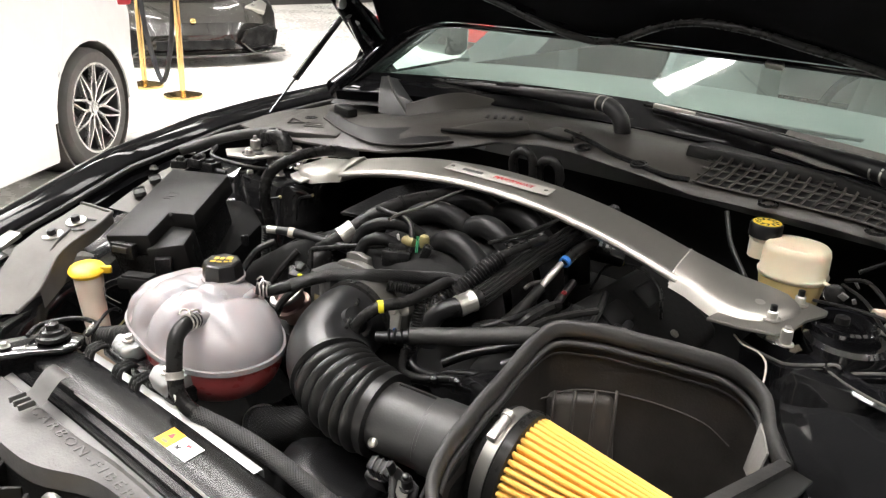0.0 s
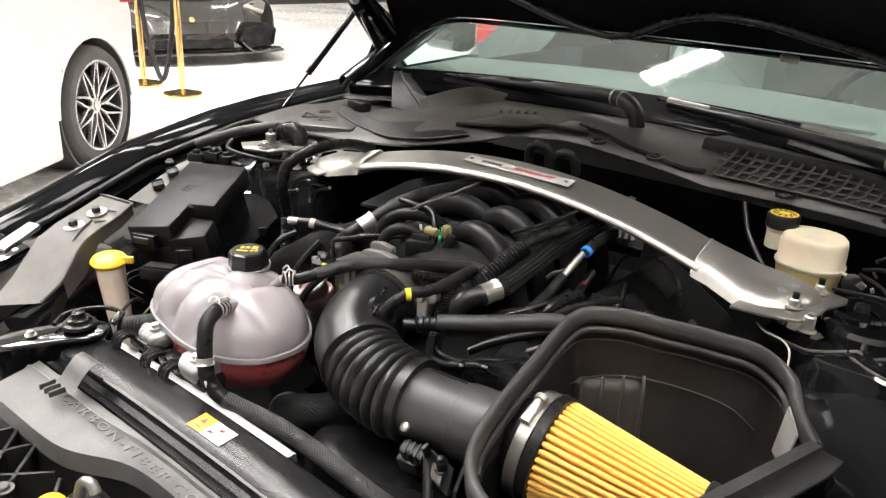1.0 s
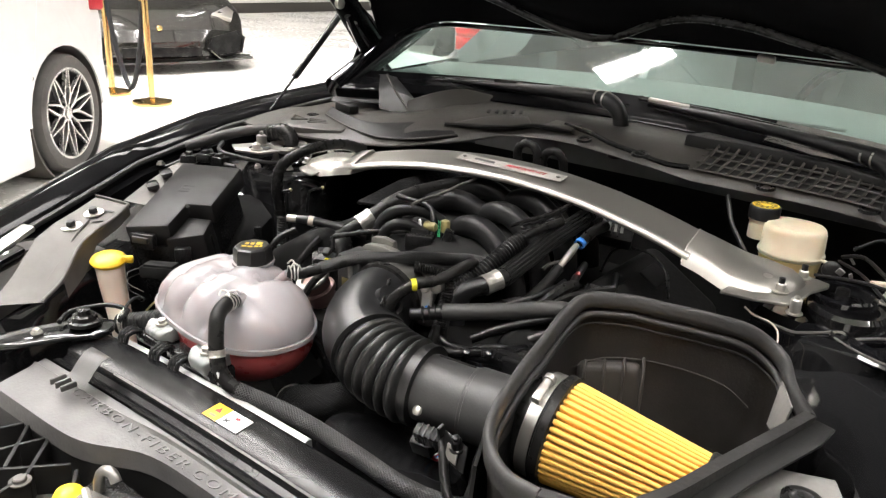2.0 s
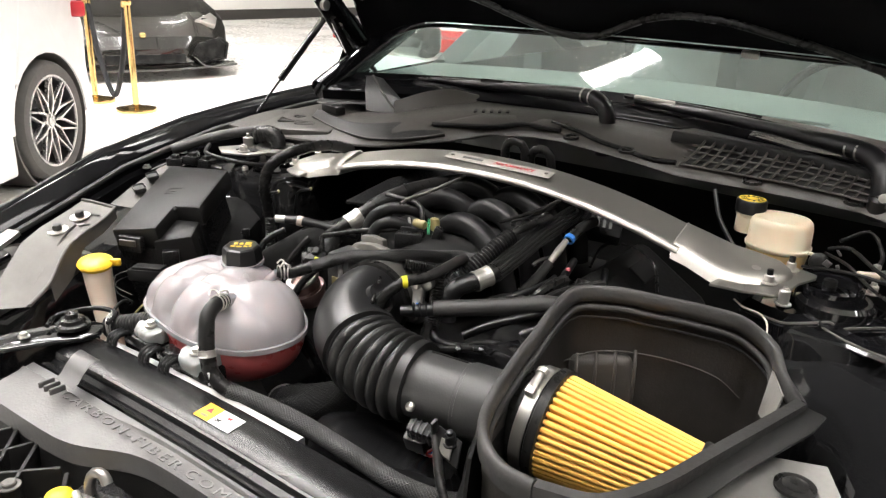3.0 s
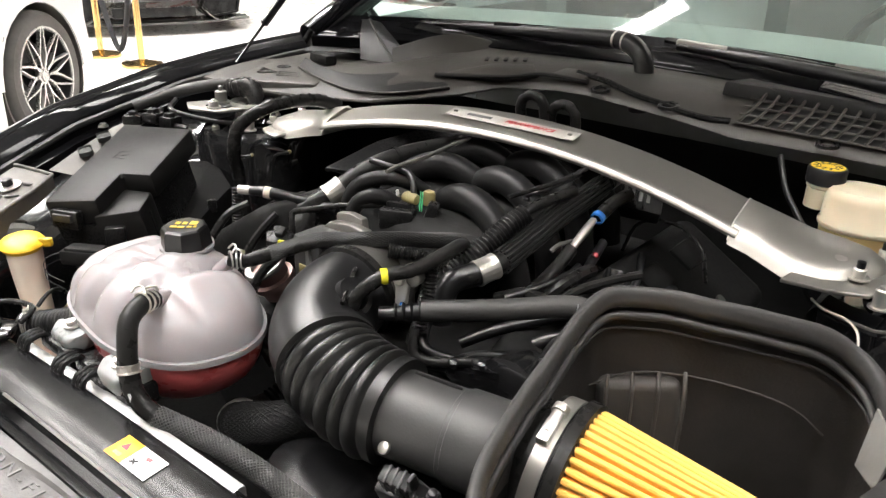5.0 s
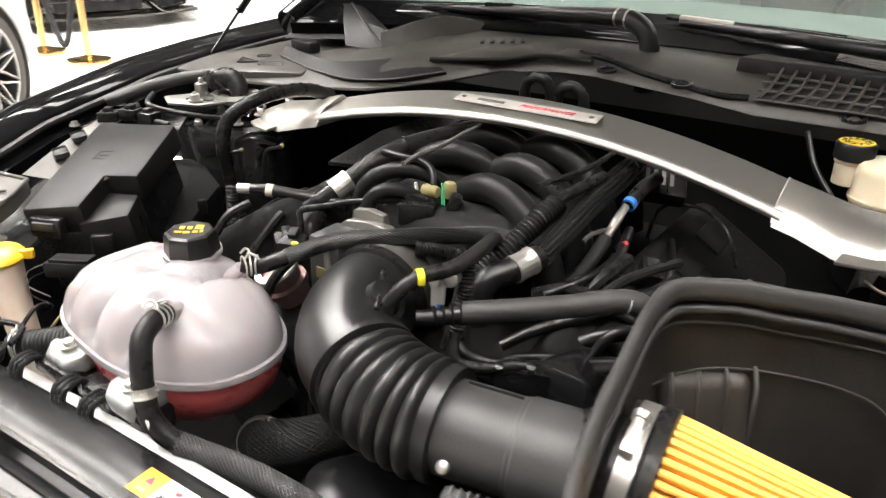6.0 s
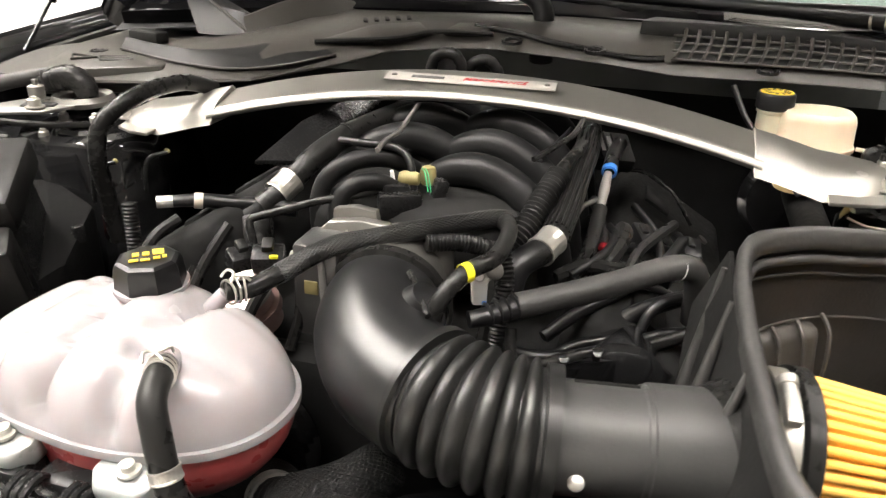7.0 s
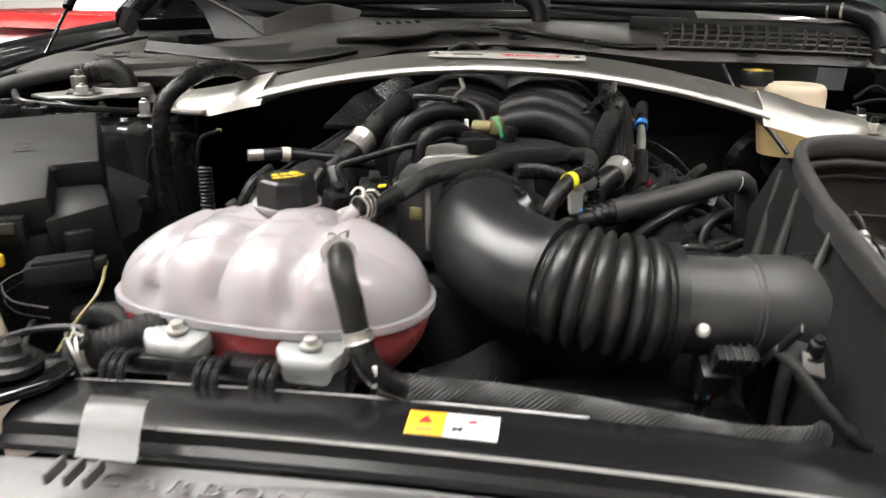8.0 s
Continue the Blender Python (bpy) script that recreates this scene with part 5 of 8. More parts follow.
def spring_clamp(parent, at, axis, r):
    """A bent wire clamp: three turns and two crossed prongs that stand up."""
    at, axis = Vector(at), Vector(axis).normalized()
    u = axis.cross(Vector((0, 0, 1))).normalized()
    up = u.cross(axis).normalized()
    c = part("spring_clamp", lathe([(-0.0012, r), (-0.0008, r + 0.0016), (0.0008, r + 0.0016), (0.0012, r)], at, at + axis, 24, closed=True), CHROME, parent, "bright wire spring clamp")
    for k in (-1, 1):
        q = at + axis * 0.0075 * k
        part("turn", lathe([(-0.0011, r), (-0.0007, r + 0.0016), (0.0007, r + 0.0016), (0.0011, r)], q, q + axis + u * 0.25 * k, 24, closed=True), CHROME, c)
        part("prong", tube([at + up * r + axis * 0.006 * k - u * 0.004 * k, at + up * (r + 0.006) + u * 0.003 * k, at + up * (r + 0.007) + axis * 0.004 * k + u * 0.010 * k, at + up * (r + 0.001) + axis * 0.010 * k + u * 0.011 * k], 0.0014, 8, 0.004), CHROME, c)


A = [(-0.878, 0.606, 0.786), (-0.864, 0.578, 0.794), (-0.856, 0.556, 0.786), (-0.847, 0.545, 0.765), (-0.839, 0.538, 0.738), (-0.828, 0.535, 0.712), (-0.808, 0.540, 0.694), (-0.775, 0.552, 0.684)]
hA = hose("overflow_hose", A, 0.0115, "black rubber coolant hose dropping from the tank", clamps=(((-0.8405, 0.539, 0.743), (-0.8375, 0.537, 0.733), 0.0115),))
spring_clamp(hA, (-0.866, 0.583, 0.794), (0.5, -0.8, 0.2), 0.0115)
part("white_mark", box((0.004, 0.002, 0.02), (-0.822, 0.526, 0.708), 0.0004), WHITE_INK, hA)
braid(hA, [(-0.80, 0.543, 0.690), (-0.775, 0.552, 0.684), (-0.72, 0.565, 0.677), (-0.65, 0.572, 0.668), (-0.58, 0.573, 0.660), (-0.51, 0.575, 0.652), (-0.45, 0.590, 0.648), (-0.42, 0.62, 0.645)], 0.0118, 16, 0.042)
B = [(-0.884, 0.712, 0.800), (-0.868, 0.727, 0.798), (-0.848, 0.750, 0.806), (-0.815, 0.800, 0.818), (-0.775, 0.828, 0.822), (-0.738, 0.852, 0.826), (-0.70, 0.890, 0.824), (-0.672, 0.918, 0.822), (-0.648, 0.935, 0.815), (-0.638, 0.942, 0.806), (-0.635, 0.945, 0.78)]
hB = hose("vapour_hose", B[:4], 0.0095, "black woven hose running from the coolant tank over the engine")
spring_clamp(hB, (-0.876, 0.719, 0.799), (0.6, 0.75, 0.0), 0.011)
braid(hB, B[2:], 0.0094, 18, 0.060, thread=WEAVE)

# engine-side hoses
heater = hose("breather_hose", [(-0.960, 0.925, 0.798), (-0.945, 0.945, 0.812), (-0.936, 0.968, 0.824), (-0.920, 1.000, 0.845), (-0.90, 1.05, 0.860), (-0.88, 1.12, 0.865), (-0.87, 1.20, 0.862), (-0.87, 1.30, 0.85)],
              0.0148, "black corrugated breather hose beside the intake manifold", clamps=(((-0.948, 0.943, 0.810), (-0.937, 0.966, 0.824), 0.0160),))
part("tie", lathe([(-0.003, 0.0150), (-0.003, 0.0165), (0.003, 0.0165), (0.003, 0.0150)], (-0.900, 1.05, 0.860), (-0.88, 1.11, 0.866), 20, closed=True), PLASTIC, heater)
part("elbow", tube([(-0.985, 0.905, 0.770), (-0.975, 0.912, 0.785), (-0.958, 0.930, 0.802)], 0.0140, 14), PLASTIC, heater)
WATER = [(-0.632, 0.862, 0.800), (-0.614, 0.884, 0.806), (-0.604, 0.925, 0.814), (-0.601, 0.981, 0.828), (-0.599, 1.04, 0.842), (-0.597, 1.091, 0.849), (-0.598, 1.16, 0.856), (-0.602, 1.24, 0.860), (-0.605, 1.32, 0.86)]
water = hose("heater_hose", WATER, 0.0140, "black ribbed heater hose with a bright steel clamp", clamps=(((-0.617, 0.880, 0.805), (-0.607, 0.906, 0.811), 0.0152),))
part("elbow", tube([(-0.640, 0.842, 0.745), (-0.641, 0.846, 0.775), (-0.635, 0.858, 0.797), (-0.615, 0.883, 0.806)], 0.0150, 16), SATIN, water)
for k in range(16):
    a = 2 * math.pi * k / 16
    part("rib", tube([Vector(p) + Vector((0.0150 * math.cos(a), 0, 0.0150 * math.sin(a))) for p in [(-0.6055, 0.915, 0.812)] + WATER[3:7]], 0.0016, 6), BELLOWS, water)
pcv = hose("crankcase_hose", [(-0.622, 0.784, 0.790), (-0.575, 0.812, 0.796), (-0.53, 0.842, 0.802), (-0.49, 0.872, 0.808), (-0.468, 0.885, 0.806), (-0.458, 0.895, 0.79), (-0.455, 0.90, 0.74)], 0.0128, "thick black foam-covered breather hose", mat=RUBBER_GREY)
part("connector", tube([(-0.660, 0.752, 0.786), (-0.645, 0.762, 0.787), (-0.618, 0.786, 0.790)], [0.008, 0.0095, 0.011], 16), SATIN, pcv)
for k in range(4):
    q = Vector((-0.645, 0.764, 0.7875)).lerp(Vector((-0.624, 0.782, 0.790)), k / 3)
    part("barb", lathe([(-0.002, 0.0098), (0, 0.0122), (0.002, 0.0098)], q, q + Vector((0.023, 0.020, 0.003)), 20, closed=True), SATIN, pcv)
part("white_tie", lathe([(-0.0005, 0.0127), (-0.0005, 0.0133), (0.0005, 0.0133), (0.0005, 0.0127)], (-0.478, 0.879, 0.8075), (-0.46, 0.892, 0.802), 24, closed=True), WHITE_INK, pcv)
purge = hose("purge_hose", [(-0.692, 0.738, 0.782), (-0.686, 0.745, 0.805), (-0.668, 0.768, 0.825), (-0.648, 0.80, 0.829), (-0.645, 0.85, 0.833), (-0.655, 0.895, 0.828), (-0.668, 0.93, 0.812)], 0.0086, "black hose with a yellow band on the intake elbow")
part("yellow_band", lathe([(-0.004, 0.0087), (-0.004, 0.0096), (0.004, 0.0096), (0.004, 0.0087)], (-0.668, 0.768, 0.825), (-0.650, 0.790, 0.826), 24, closed=True), LEMON, purge, "bright yellow tape band")
hose("corrugated_conduit", [(-0.672, 0.868, 0.775), (-0.654, 0.888, 0.796), (-0.637, 0.914, 0.820), (-0.624, 0.950, 0.844), (-0.615, 0.980, 0.858)], 0.0122, "dark grey corrugated wiring conduit", mat=BELLOWS, rib=0.16, pitch=0.0056)
hose("wiring_loom", [(-0.617, 0.972, 0.856), (-0.611, 0.997, 0.864), (-0.604, 1.03, 0.868), (-0.60, 1.08, 0.868)], 0.0075, "black taped wiring loom")
hose("corrugated_conduit", [(-0.642, 0.80, 0.72), (-0.642, 0.806, 0.76), (-0.640, 0.816, 0.80), (-0.648, 0.83, 0.83)], 0.0085, "thin black corrugated wiring conduit", rib=0.12, pitch=0.004)
hose("corrugated_conduit", [(-0.73, 0.845, 0.815), (-0.70, 0.865, 0.812), (-0.67, 0.885, 0.800), (-0.65, 0.90, 0.79)], 0.009, "thin black corrugated wiring conduit", rib=0.12, pitch=0.004)
hose("corrugated_conduit", [(-1.15, 0.93, 0.78), (-1.147, 0.925, 0.74), (-1.145, 0.92, 0.70), (-1.14, 0.90, 0.64)], 0.009, "black corrugated wiring conduit beside the fuse box", rib=0.12, pitch=0.005)
hose("wiring_loom", [(-0.935, 0.862, 0.765), (-0.944, 0.870, 0.790), (-0.948, 0.875, 0.801), (-0.940, 0.879, 0.806), (-0.910, 0.884, 0.815), (-0.872, 0.893, 0.827), (-0.835, 0.905, 0.834), (-0.80, 0.932, 0.838)], 0.0048, "black taped wiring loom")
hose("wiring_loom", [(-0.870, 0.962, 0.880), (-0.845, 0.957, 0.881), (-0.80, 0.962, 0.877), (-0.782, 0.953, 0.866), (-0.774, 0.943, 0.84), (-0.770, 0.933, 0.80)], 0.0046, "glossy black taped wiring loom over the runners", mat=SATIN)
hose("fuel_rail_wire", [(-0.812, 0.93, 0.882), (-0.814, 0.96, 0.885), (-0.811, 1.005, 0.886), (-0.822, 1.08, 0.886), (-0.833, 1.15, 0.884)], 0.0030, "pale thin pipe over the intake runners", mat=TIN)
rh = hose("radiator_hose", [(-0.86, 0.78, 0.56), (-0.845, 0.70, 0.585), (-0.82, 0.66, 0.610), (-0.79, 0.655, 0.625), (-0.755, 0.675, 0.632), (-0.73, 0.72, 0.63)], 0.024, "black braided lower radiator hose", mat=BRAID, rib=0.05, pitch=0.007, clamps=(((-0.832, 0.675, 0.600), (-0.818, 0.660, 0.611), 0.0245),))
braid(rh, [(-0.80, 0.655, 0.622), (-0.79, 0.655, 0.625), (-0.755, 0.675, 0.632), (-0.73, 0.72, 0.63)], 0.0255, 30, 0.08, thread=BRAID)
hose("transfer_hose", [(-1.18, 1.20, 0.872), (-1.195, 1.14, 0.890), (-1.215, 1.06, 0.886), (-1.24, 1.012, 0.856), (-1.246, 1.0, 0.81), (-1.25, 1.01, 0.76), (-1.25, 1.02, 0.68)], 0.0122, "thick black hose beside the fuse box")
hose("transfer_hose", [(-1.60, 1.02, 0.83), (-1.55, 1.11, 0.858), (-1.49, 1.18, 0.872), (-1.42, 1.235, 0.874), (-1.36, 1.25, 0.868)], 0.0125, "black hose along the fender", mat=RUBBER_GREY)
hose("washer_line", [(-0.56, 0.80, 0.74), (-0.60, 0.775, 0.735), (-0.62, 0.765, 0.745), (-0.625, 0.775, 0.77)], 0.006, "thin black pipe under the breather hose")
hose("vacuum_pipe", [(-0.645, 0.825, 0.760), (-0.638, 0.808, 0.742), (-0.619, 0.792, 0.735), (-0.573, 0.800, 0.735), (-0.524, 0.837, 0.735), (-0.484, 0.871, 0.735), (-0.46, 0.89, 0.73)], 0.0062, "glossy black vacuum pipe below the breather hose", mat=SATIN)
hose("washer_line", [(-0.44, 0.90, 0.735), (-0.50, 0.85, 0.730), (-0.57, 0.80, 0.726), (-0.61, 0.775, 0.73)], 0.007, "thin black pipe under the breather hose")
hh = thing("heater_hose_pair", (-0.855, 1.40, 0.88), "pair of black curled heater hoses at the firewall", "hose")
for x, y, z in ((-0.853, 1.372, 0.895), (-0.795, 1.385, 0.885)):
    part("tube", tube([(x - 0.026, y + 0.01, z - 0.05), (x - 0.027, y, z), (x - 0.014, y - 0.004, z + 0.020), (x + 0.006, y - 0.004, z + 0.024), (x + 0.022, y, z + 0.008), (x + 0.022, y + 0.01, z - 0.05)], 0.0098, 14), RUBBER, hh)
hose("clutch_line", [(-0.412, 1.36, 0.90), (-0.402, 1.35, 0.880), (-0.388, 1.335, 0.856), (-0.362, 1.32, 0.828), (-0.333, 1.30, 0.800), (-0.31, 1.27, 0.77)], 0.0042, "thin glossy black pipe beside the brake reservoir", mat=SATIN)

# ---------- injector rail pieces on either side ----------
rail = thing("fuel_line", (-1.05, 0.88, 0.81), "black fuel line with a bare metal joint", "fuel line")
part("tube", tube([(-1.055, 0.872, 0.813), (-1.02, 0.892, 0.812), (-0.985, 0.912, 0.805), (-0.95, 0.93, 0.800), (-0.92, 0.94, 0.795)], [0.0068, 0.0085, 0.0095, 0.0095], 14), SATIN, rail)
part("metal_end", tube([(-1.062, 0.868, 0.813), (-1.046, 0.877, 0.813)], 0.0072, 14), CHROME, rail)
part("cream_band", lathe([(0, 0.0086), (0, 0.0095), (0.010, 0.0095), (0.010, 0.0086)], (-1.026, 0.889, 0.812), (-0.985, 0.912, 0.806), 20, closed=True), NECK, rail)
rail = thing("fuel_line", (-0.565, 1.05, 0.82), "bright metal fuel line with a blue collar", "fuel line")
part("tube", tube([(-0.566, 1.082, 0.834), (-0.567, 1.055, 0.820), (-0.568, 1.02, 0.802), (-0.568, 0.985, 0.786)], [0.0050, 0.0068, 0.0048, 0.0060, 0.0048], 12), CHROME, rail)
part("blue_collar", lathe([(-0.005, 0.007), (-0.004, 0.0098), (0.004, 0.0098), (0.005, 0.007)], (-0.565, 1.092, 0.8345), (-0.565, 1.14, 0.85), 20, closed=True), BLUE, rail)
part("rubber_end", tube([(-0.565, 1.092, 0.8345), (-0.563, 1.13, 0.846), (-0.558, 1.17, 0.85)], 0.0095, 12), RUBBER, rail)
part("black_sleeve", tube([(-0.568, 1.03, 0.806), (-0.57, 0.99, 0.787), (-0.575, 0.94, 0.772), (-0.585, 0.90, 0.765)], 0.0088, 12), RUBBER, rail)
part("spur", tube([(-0.566, 1.045, 0.815), (-0.588, 1.034, 0.806), (-0.594, 1.022, 0.798)], 0.0034, 8), TIN, rail)

# ---------- intake manifold ----------
man = thing("intake_manifold", (CX, 1.05, 0.75), "black plastic intake manifold with arched runners", "intake manifold")
part("plenum", box((0.25, 0.40, 0.11), (CX - 0.005, 1.10, 0.775), 0.04, seg=4), MATTE, man)
for k in range(4):
    y = 0.985 + 0.085 * k
    z = 0.846 + 0.007 * k
    for s in (-1, 1) if k else (1,):
        part("runner", tube([(CX - s * 0.035, y + 0.03, z - 0.085), (CX - s * 0.010, y + 0.022, z - 0.030), (CX + s * 0.030, y + 0.012, z + 0.000), (CX + s * 0.075, y, z + 0.003), (CX + s * 0.12, y - 0.012, z - 0.022),
                             (CX + s * 0.150, y - 0.02, z - 0.066), (CX + s * 0.160, y - 0.02, z - 0.12)], 0.0208, 18), RUNNER, man)
part("front_runner", tube([(-0.885, 0.930, 0.76), (-0.884, 0.926, 0.815), (-0.872, 0.932, 0.846), (-0.845, 0.948, 0.862), (-0.81, 0.967, 0.862), (-0.785, 0.985, 0.845)], 0.0112, 16), RUNNER, man)
part("front_runner", tube([(-0.850, 0.905, 0.75), (-0.850, 0.900, 0.815), (-0.838, 0.908, 0.842), (-0.815, 0.922, 0.848), (-0.795, 0.938, 0.835), (-0.785, 0.95, 0.81)], 0.0108, 16), RUNNER, man)
for s, x0 in ((-1, -0.985), (1, -0.50)):
    vc = thing("valve_cover", (x0, 1.1, 0.70), "black valve cover beside the intake manifold", "valve cover", "valve covers")
    part("cover", box((0.19, 0.56, 0.10), pose(CX + s * 0.27, 1.12, 0.697 - s * 0.025, 0, s * 32, 0), 0.025, seg=3), MATTE, vc)
    for k in range(4):
        part("coil_pack", box((0.045, 0.07, 0.025), pose(CX + s * 0.262, 0.93 + 0.12 * k, 0.753 - s * 0.025, 0, s * 32, 0), 0.006), MATTE, vc)
        part("cover_bolt", lathe([(0, 0.008), (0.006, 0.008), (0.007, 0)], (CX + s * 0.335, 0.90 + 0.12 * k, 0.713 - s * 0.025), (CX + s * 0.9, 0.90 + 0.12 * k, 1.525 - s * 0.025), 8), ALU, vc)
eb = thing("engine_block", (CX, 1.0, 0.5), "dark engine block under the manifold", "engine")
part("block", box((0.52, 0.62, 0.36), (CX, 1.10, 0.52), 0.03), MATTE, eb)
part("front_cover", box((0.46, 0.06, 0.32), (CX, 0.80, 0.54), 0.03), MATTE, eb)
part("pulley", lathe([(0, 0.075), (0.006, 0.078), (0.012, 0.07), (0.018, 0.078), (0.024, 0.07), (0.030, 0.078), (0.034, 0.074), (0.034, 0.0)], (CX - 0.13, 0.765, 0.60), (CX - 0.13, 0, 0.60), 36), PAINT_DULL, eb)
part("side_shield", slab([(-1.00, 0.99, 0.835), (-0.985, 1.10, 0.862), (-0.95, 1.30, 0.875), (-0.93, 1.30, 0.86), (-0.95, 1.02, 0.83)], 0.01, 0.003), PLASTIC, eb)

# throttle body and elbow
tb = thing("throttle_body", (-0.765, 0.82, 0.77), "cast aluminium throttle body with black motor box", "throttle body")
AX = Vector((0.05, -1, -0.10)).normalized()
T0 = Vector((-0.762, 0.835, 0.763))
part("casting", lathe([(-0.05, 0.052), (0.0, 0.056), (0.012, 0.058), (0.012, 0.046), (0.0, 0.044)], T0, T0 + AX, 40), ALU, tb)
part("flange", box((0.125, 0.022, 0.115), frame_of(T0 + Vector((-0.005, 0.028, 0.0)), (1, 0.05, 0), (0, 1, 0)), 0.012, seg=3), ALU, tb)
part("motor_box", box((0.050, 0.055, 0.105), (-0.832, 0.822, 0.766), 0.006), METER, tb, "dull grey motor case")
part("motor_plate", slab([(-0.852, 0.838, 0.812), (-0.851, 0.838, 0.766), (-0.755, 0.838, 0.800), (-0.756, 0.838, 0.816), (-0.772, 0.842, 0.830), (-0.800, 0.842, 0.832), (-0.836, 0.842, 0.827)], 0.016, 0.002), ALU, tb, "cast metal end plate")
part("plate_ridge", slab([(-0.836, 0.856, 0.836), (-0.838, 0.856, 0.812), (-0.784, 0.856, 0.818), (-0.788, 0.856, 0.838), (-0.812, 0.856, 0.841)], 0.012, 0.002), ALU, tb)
part("plate_post", box((0.006, 0.008, 0.090), pose(-0.822, 0.792, 0.775, 0, -2, 0), 0.002), SHEET, tb)
part("cream_label", box((0.015, 0.003, 0.015), (-0.836, 0.794, 0.772), 0.001), TAN, tb)
for x, z in ((-0.815, 0.818), (-0.712, 0.728)):
    part("flange_bolt", lathe([(0, 0.008), (0.008, 0.008), (0.009, 0)], (x, 0.850, z), (x, 0, z), 12), CHROME, tb)
# stepper sensor
sen = thing("pressure_sensor", (-0.675, 0.825, 0.79), "bare metal sensor bracket beside the intake elbow", "sensor")
SB = frame_of(Vector((-0.658, 0.789, 0.814)), (0.94, 0.30, 0.0), (0.06, 0.20, 0.97))
part("bracket", slab([SB @ Vector(p) for p in ((-0.008, -0.030, 0), (0.006, -0.030, 0), (0.007, -0.006, 0), (0.018, -0.003, 0), (0.021, 0.006, 0), (0.014, 0.011, 0), (0.004, 0.007, 0), (-0.003, 0.014, 0), (-0.012, 0.010, 0), (-0.014, 0.0, 0), (-0.009, -0.008, 0))], 0.012, 0.003), PLATE, sen)
part("screw", lathe([(0, 0.0062), (0.004, 0.0062), (0.006, 0.004), (0.006, 0)], SB @ Vector((-0.002, 0.001, 0.001)), SB @ Vector((-0.002, 0.001, 1)), 14), CHROME, sen)
part("boss", lathe([(-0.02, 0.0085), (0.0, 0.0085), (0.002, 0.006), (0.002, 0)], SB @ Vector((0.013, 0.004, 0)), SB @ Vector((0.013, 0.004, 1)), 16), ALU, sen)
part("blue_plug", box((0.005, 0.005, 0.004), SB @ Matrix.Translation((0.003, -0.026, 0.004)), 0.002), BLUE, sen)

intake = thing("intake_tube", (-0.60, 0.68, 0.73), "black air intake tube with ribbed rubber bellows", "intake tube")
EL = [(-0.760, 0.812, 0.760), (-0.757, 0.785, 0.757), (-0.748, 0.755, 0.751), (-0.732, 0.728, 0.746), (-0.712, 0.708, 0.743), (-0.692, 0.695, 0.742), (-0.672, 0.686, 0.7415)]
part("elbow", tube(EL, [0.058, 0.061, 0.063, 0.062, 0.061, 0.059, 0.057], 40, 0.006), ELBOW, intake, "smooth satin black elbow")
part("elbow_lip", lathe([(-0.004, 0.058), (-0.004, 0.064), (0.006, 0.064), (0.008, 0.058)], EL[0], EL[1], 40, closed=True), RUBBER, intake)
part("port_boss", lathe([(0, 0.030), (0.010, 0.028), (0.012, 0.022), (0.026, 0.017), (0.028, 0)], (-0.712, 0.752, 0.785), (-0.68, 0.745, 0.83), 28), SATIN, intake)
# thin pale tube that paints the glint on the port's left side
glint_at = Vector((-0.712, 0.752, 0.787))
part("moulding_flash", tube([glint_at + Vector((-0.030, 0.012, 0.012)), glint_at + Vector((-0.032, -0.004, 0.012)), glint_at + Vector((-0.026, -0.020, 0.010)), glint_at + Vector((-0.012, -0.032, 0.008)), glint_at + Vector((0.004, -0.040, 0.004))], 0.0010, 6, 0.006), SHEET, intake, "pale painted glint round the port")
part("seam_ridge", tube([(-0.726, 0.78, 0.812), (-0.708, 0.752, 0.808), (-0.690, 0.722, 0.800)], 0.003, 8), RUBBER, intake)
B1 = Vector((-0.566, 0.680, 0.731))
bl = spline([(-0.683, 0.691, 0.744), (-0.664, 0.683, 0.7415), (-0.630, 0.676, 0.737), (-0.596, 0.676, 0.733), B1], 0.0012)
BL = sum((b - a).length for a, b in zip(bl, bl[1:]))


def bellow(i, s):
    t = s / BL
    if t < 0.07:
        r = 0.0625
    elif t < 0.10 or 0.86 < t < 0.90:
        r = 0.054
    elif t >= 0.90:
        r = 0.0585
    else:
        k = ((t - 0.10) / 0.76 * 6) % 1.0
        r = 0.0500 + 0.0120 * math.sin(math.pi * k) ** 0.55
    return circle(r, 56)


part("bellows", sweep(bmesh.new(), bl, bellow), BELLOWS, intake, "ribbed black rubber bellows", angle=35)
M1 = Vector((-0.440, 0.706, 0.724))
W = (M1 - B1).normalized()
maf = part("meter_tube", lathe([(-0.004, 0.0475), (0.066, 0.0475), (0.067, 0.0485), (0.071, 0.0485), (0.072, 0.0505), (0.130, 0.0515), (0.150, 0.0515)], B1, M1, 48), METER, intake, "smooth charcoal meter tube")
part("moulded_line", tube([B1 + W * 0.01 + Vector((0, 0.012, 0.0465)), B1 + W * 0.064 + Vector((0, 0.012, 0.0465))], 0.0018, 6), PLASTIC_GREY, maf)
sq = thing("airflow_sensor", (-0.52, 0.62, 0.71), "black airflow sensor plug with coloured wires", "sensor")
SM = frame_of(Vector((-0.515, 0.625, 0.702)), W, (0, -0.5, 0.9))
part("body", box((0.040, 0.024, 0.018), SM, 0.003), PLASTIC, sq)
for k in range(4):
    part("body_rib", box((0.003, 0.026, 0.020), SM @ Matrix.Translation((-0.012 + 0.008 * k, 0, 0)), 0.001), SATIN, sq)
part("plug", box((0.030, 0.032, 0.026), SM @ Matrix.Translation((-0.012, -0.026, 0.0)), 0.004), SATIN, sq)
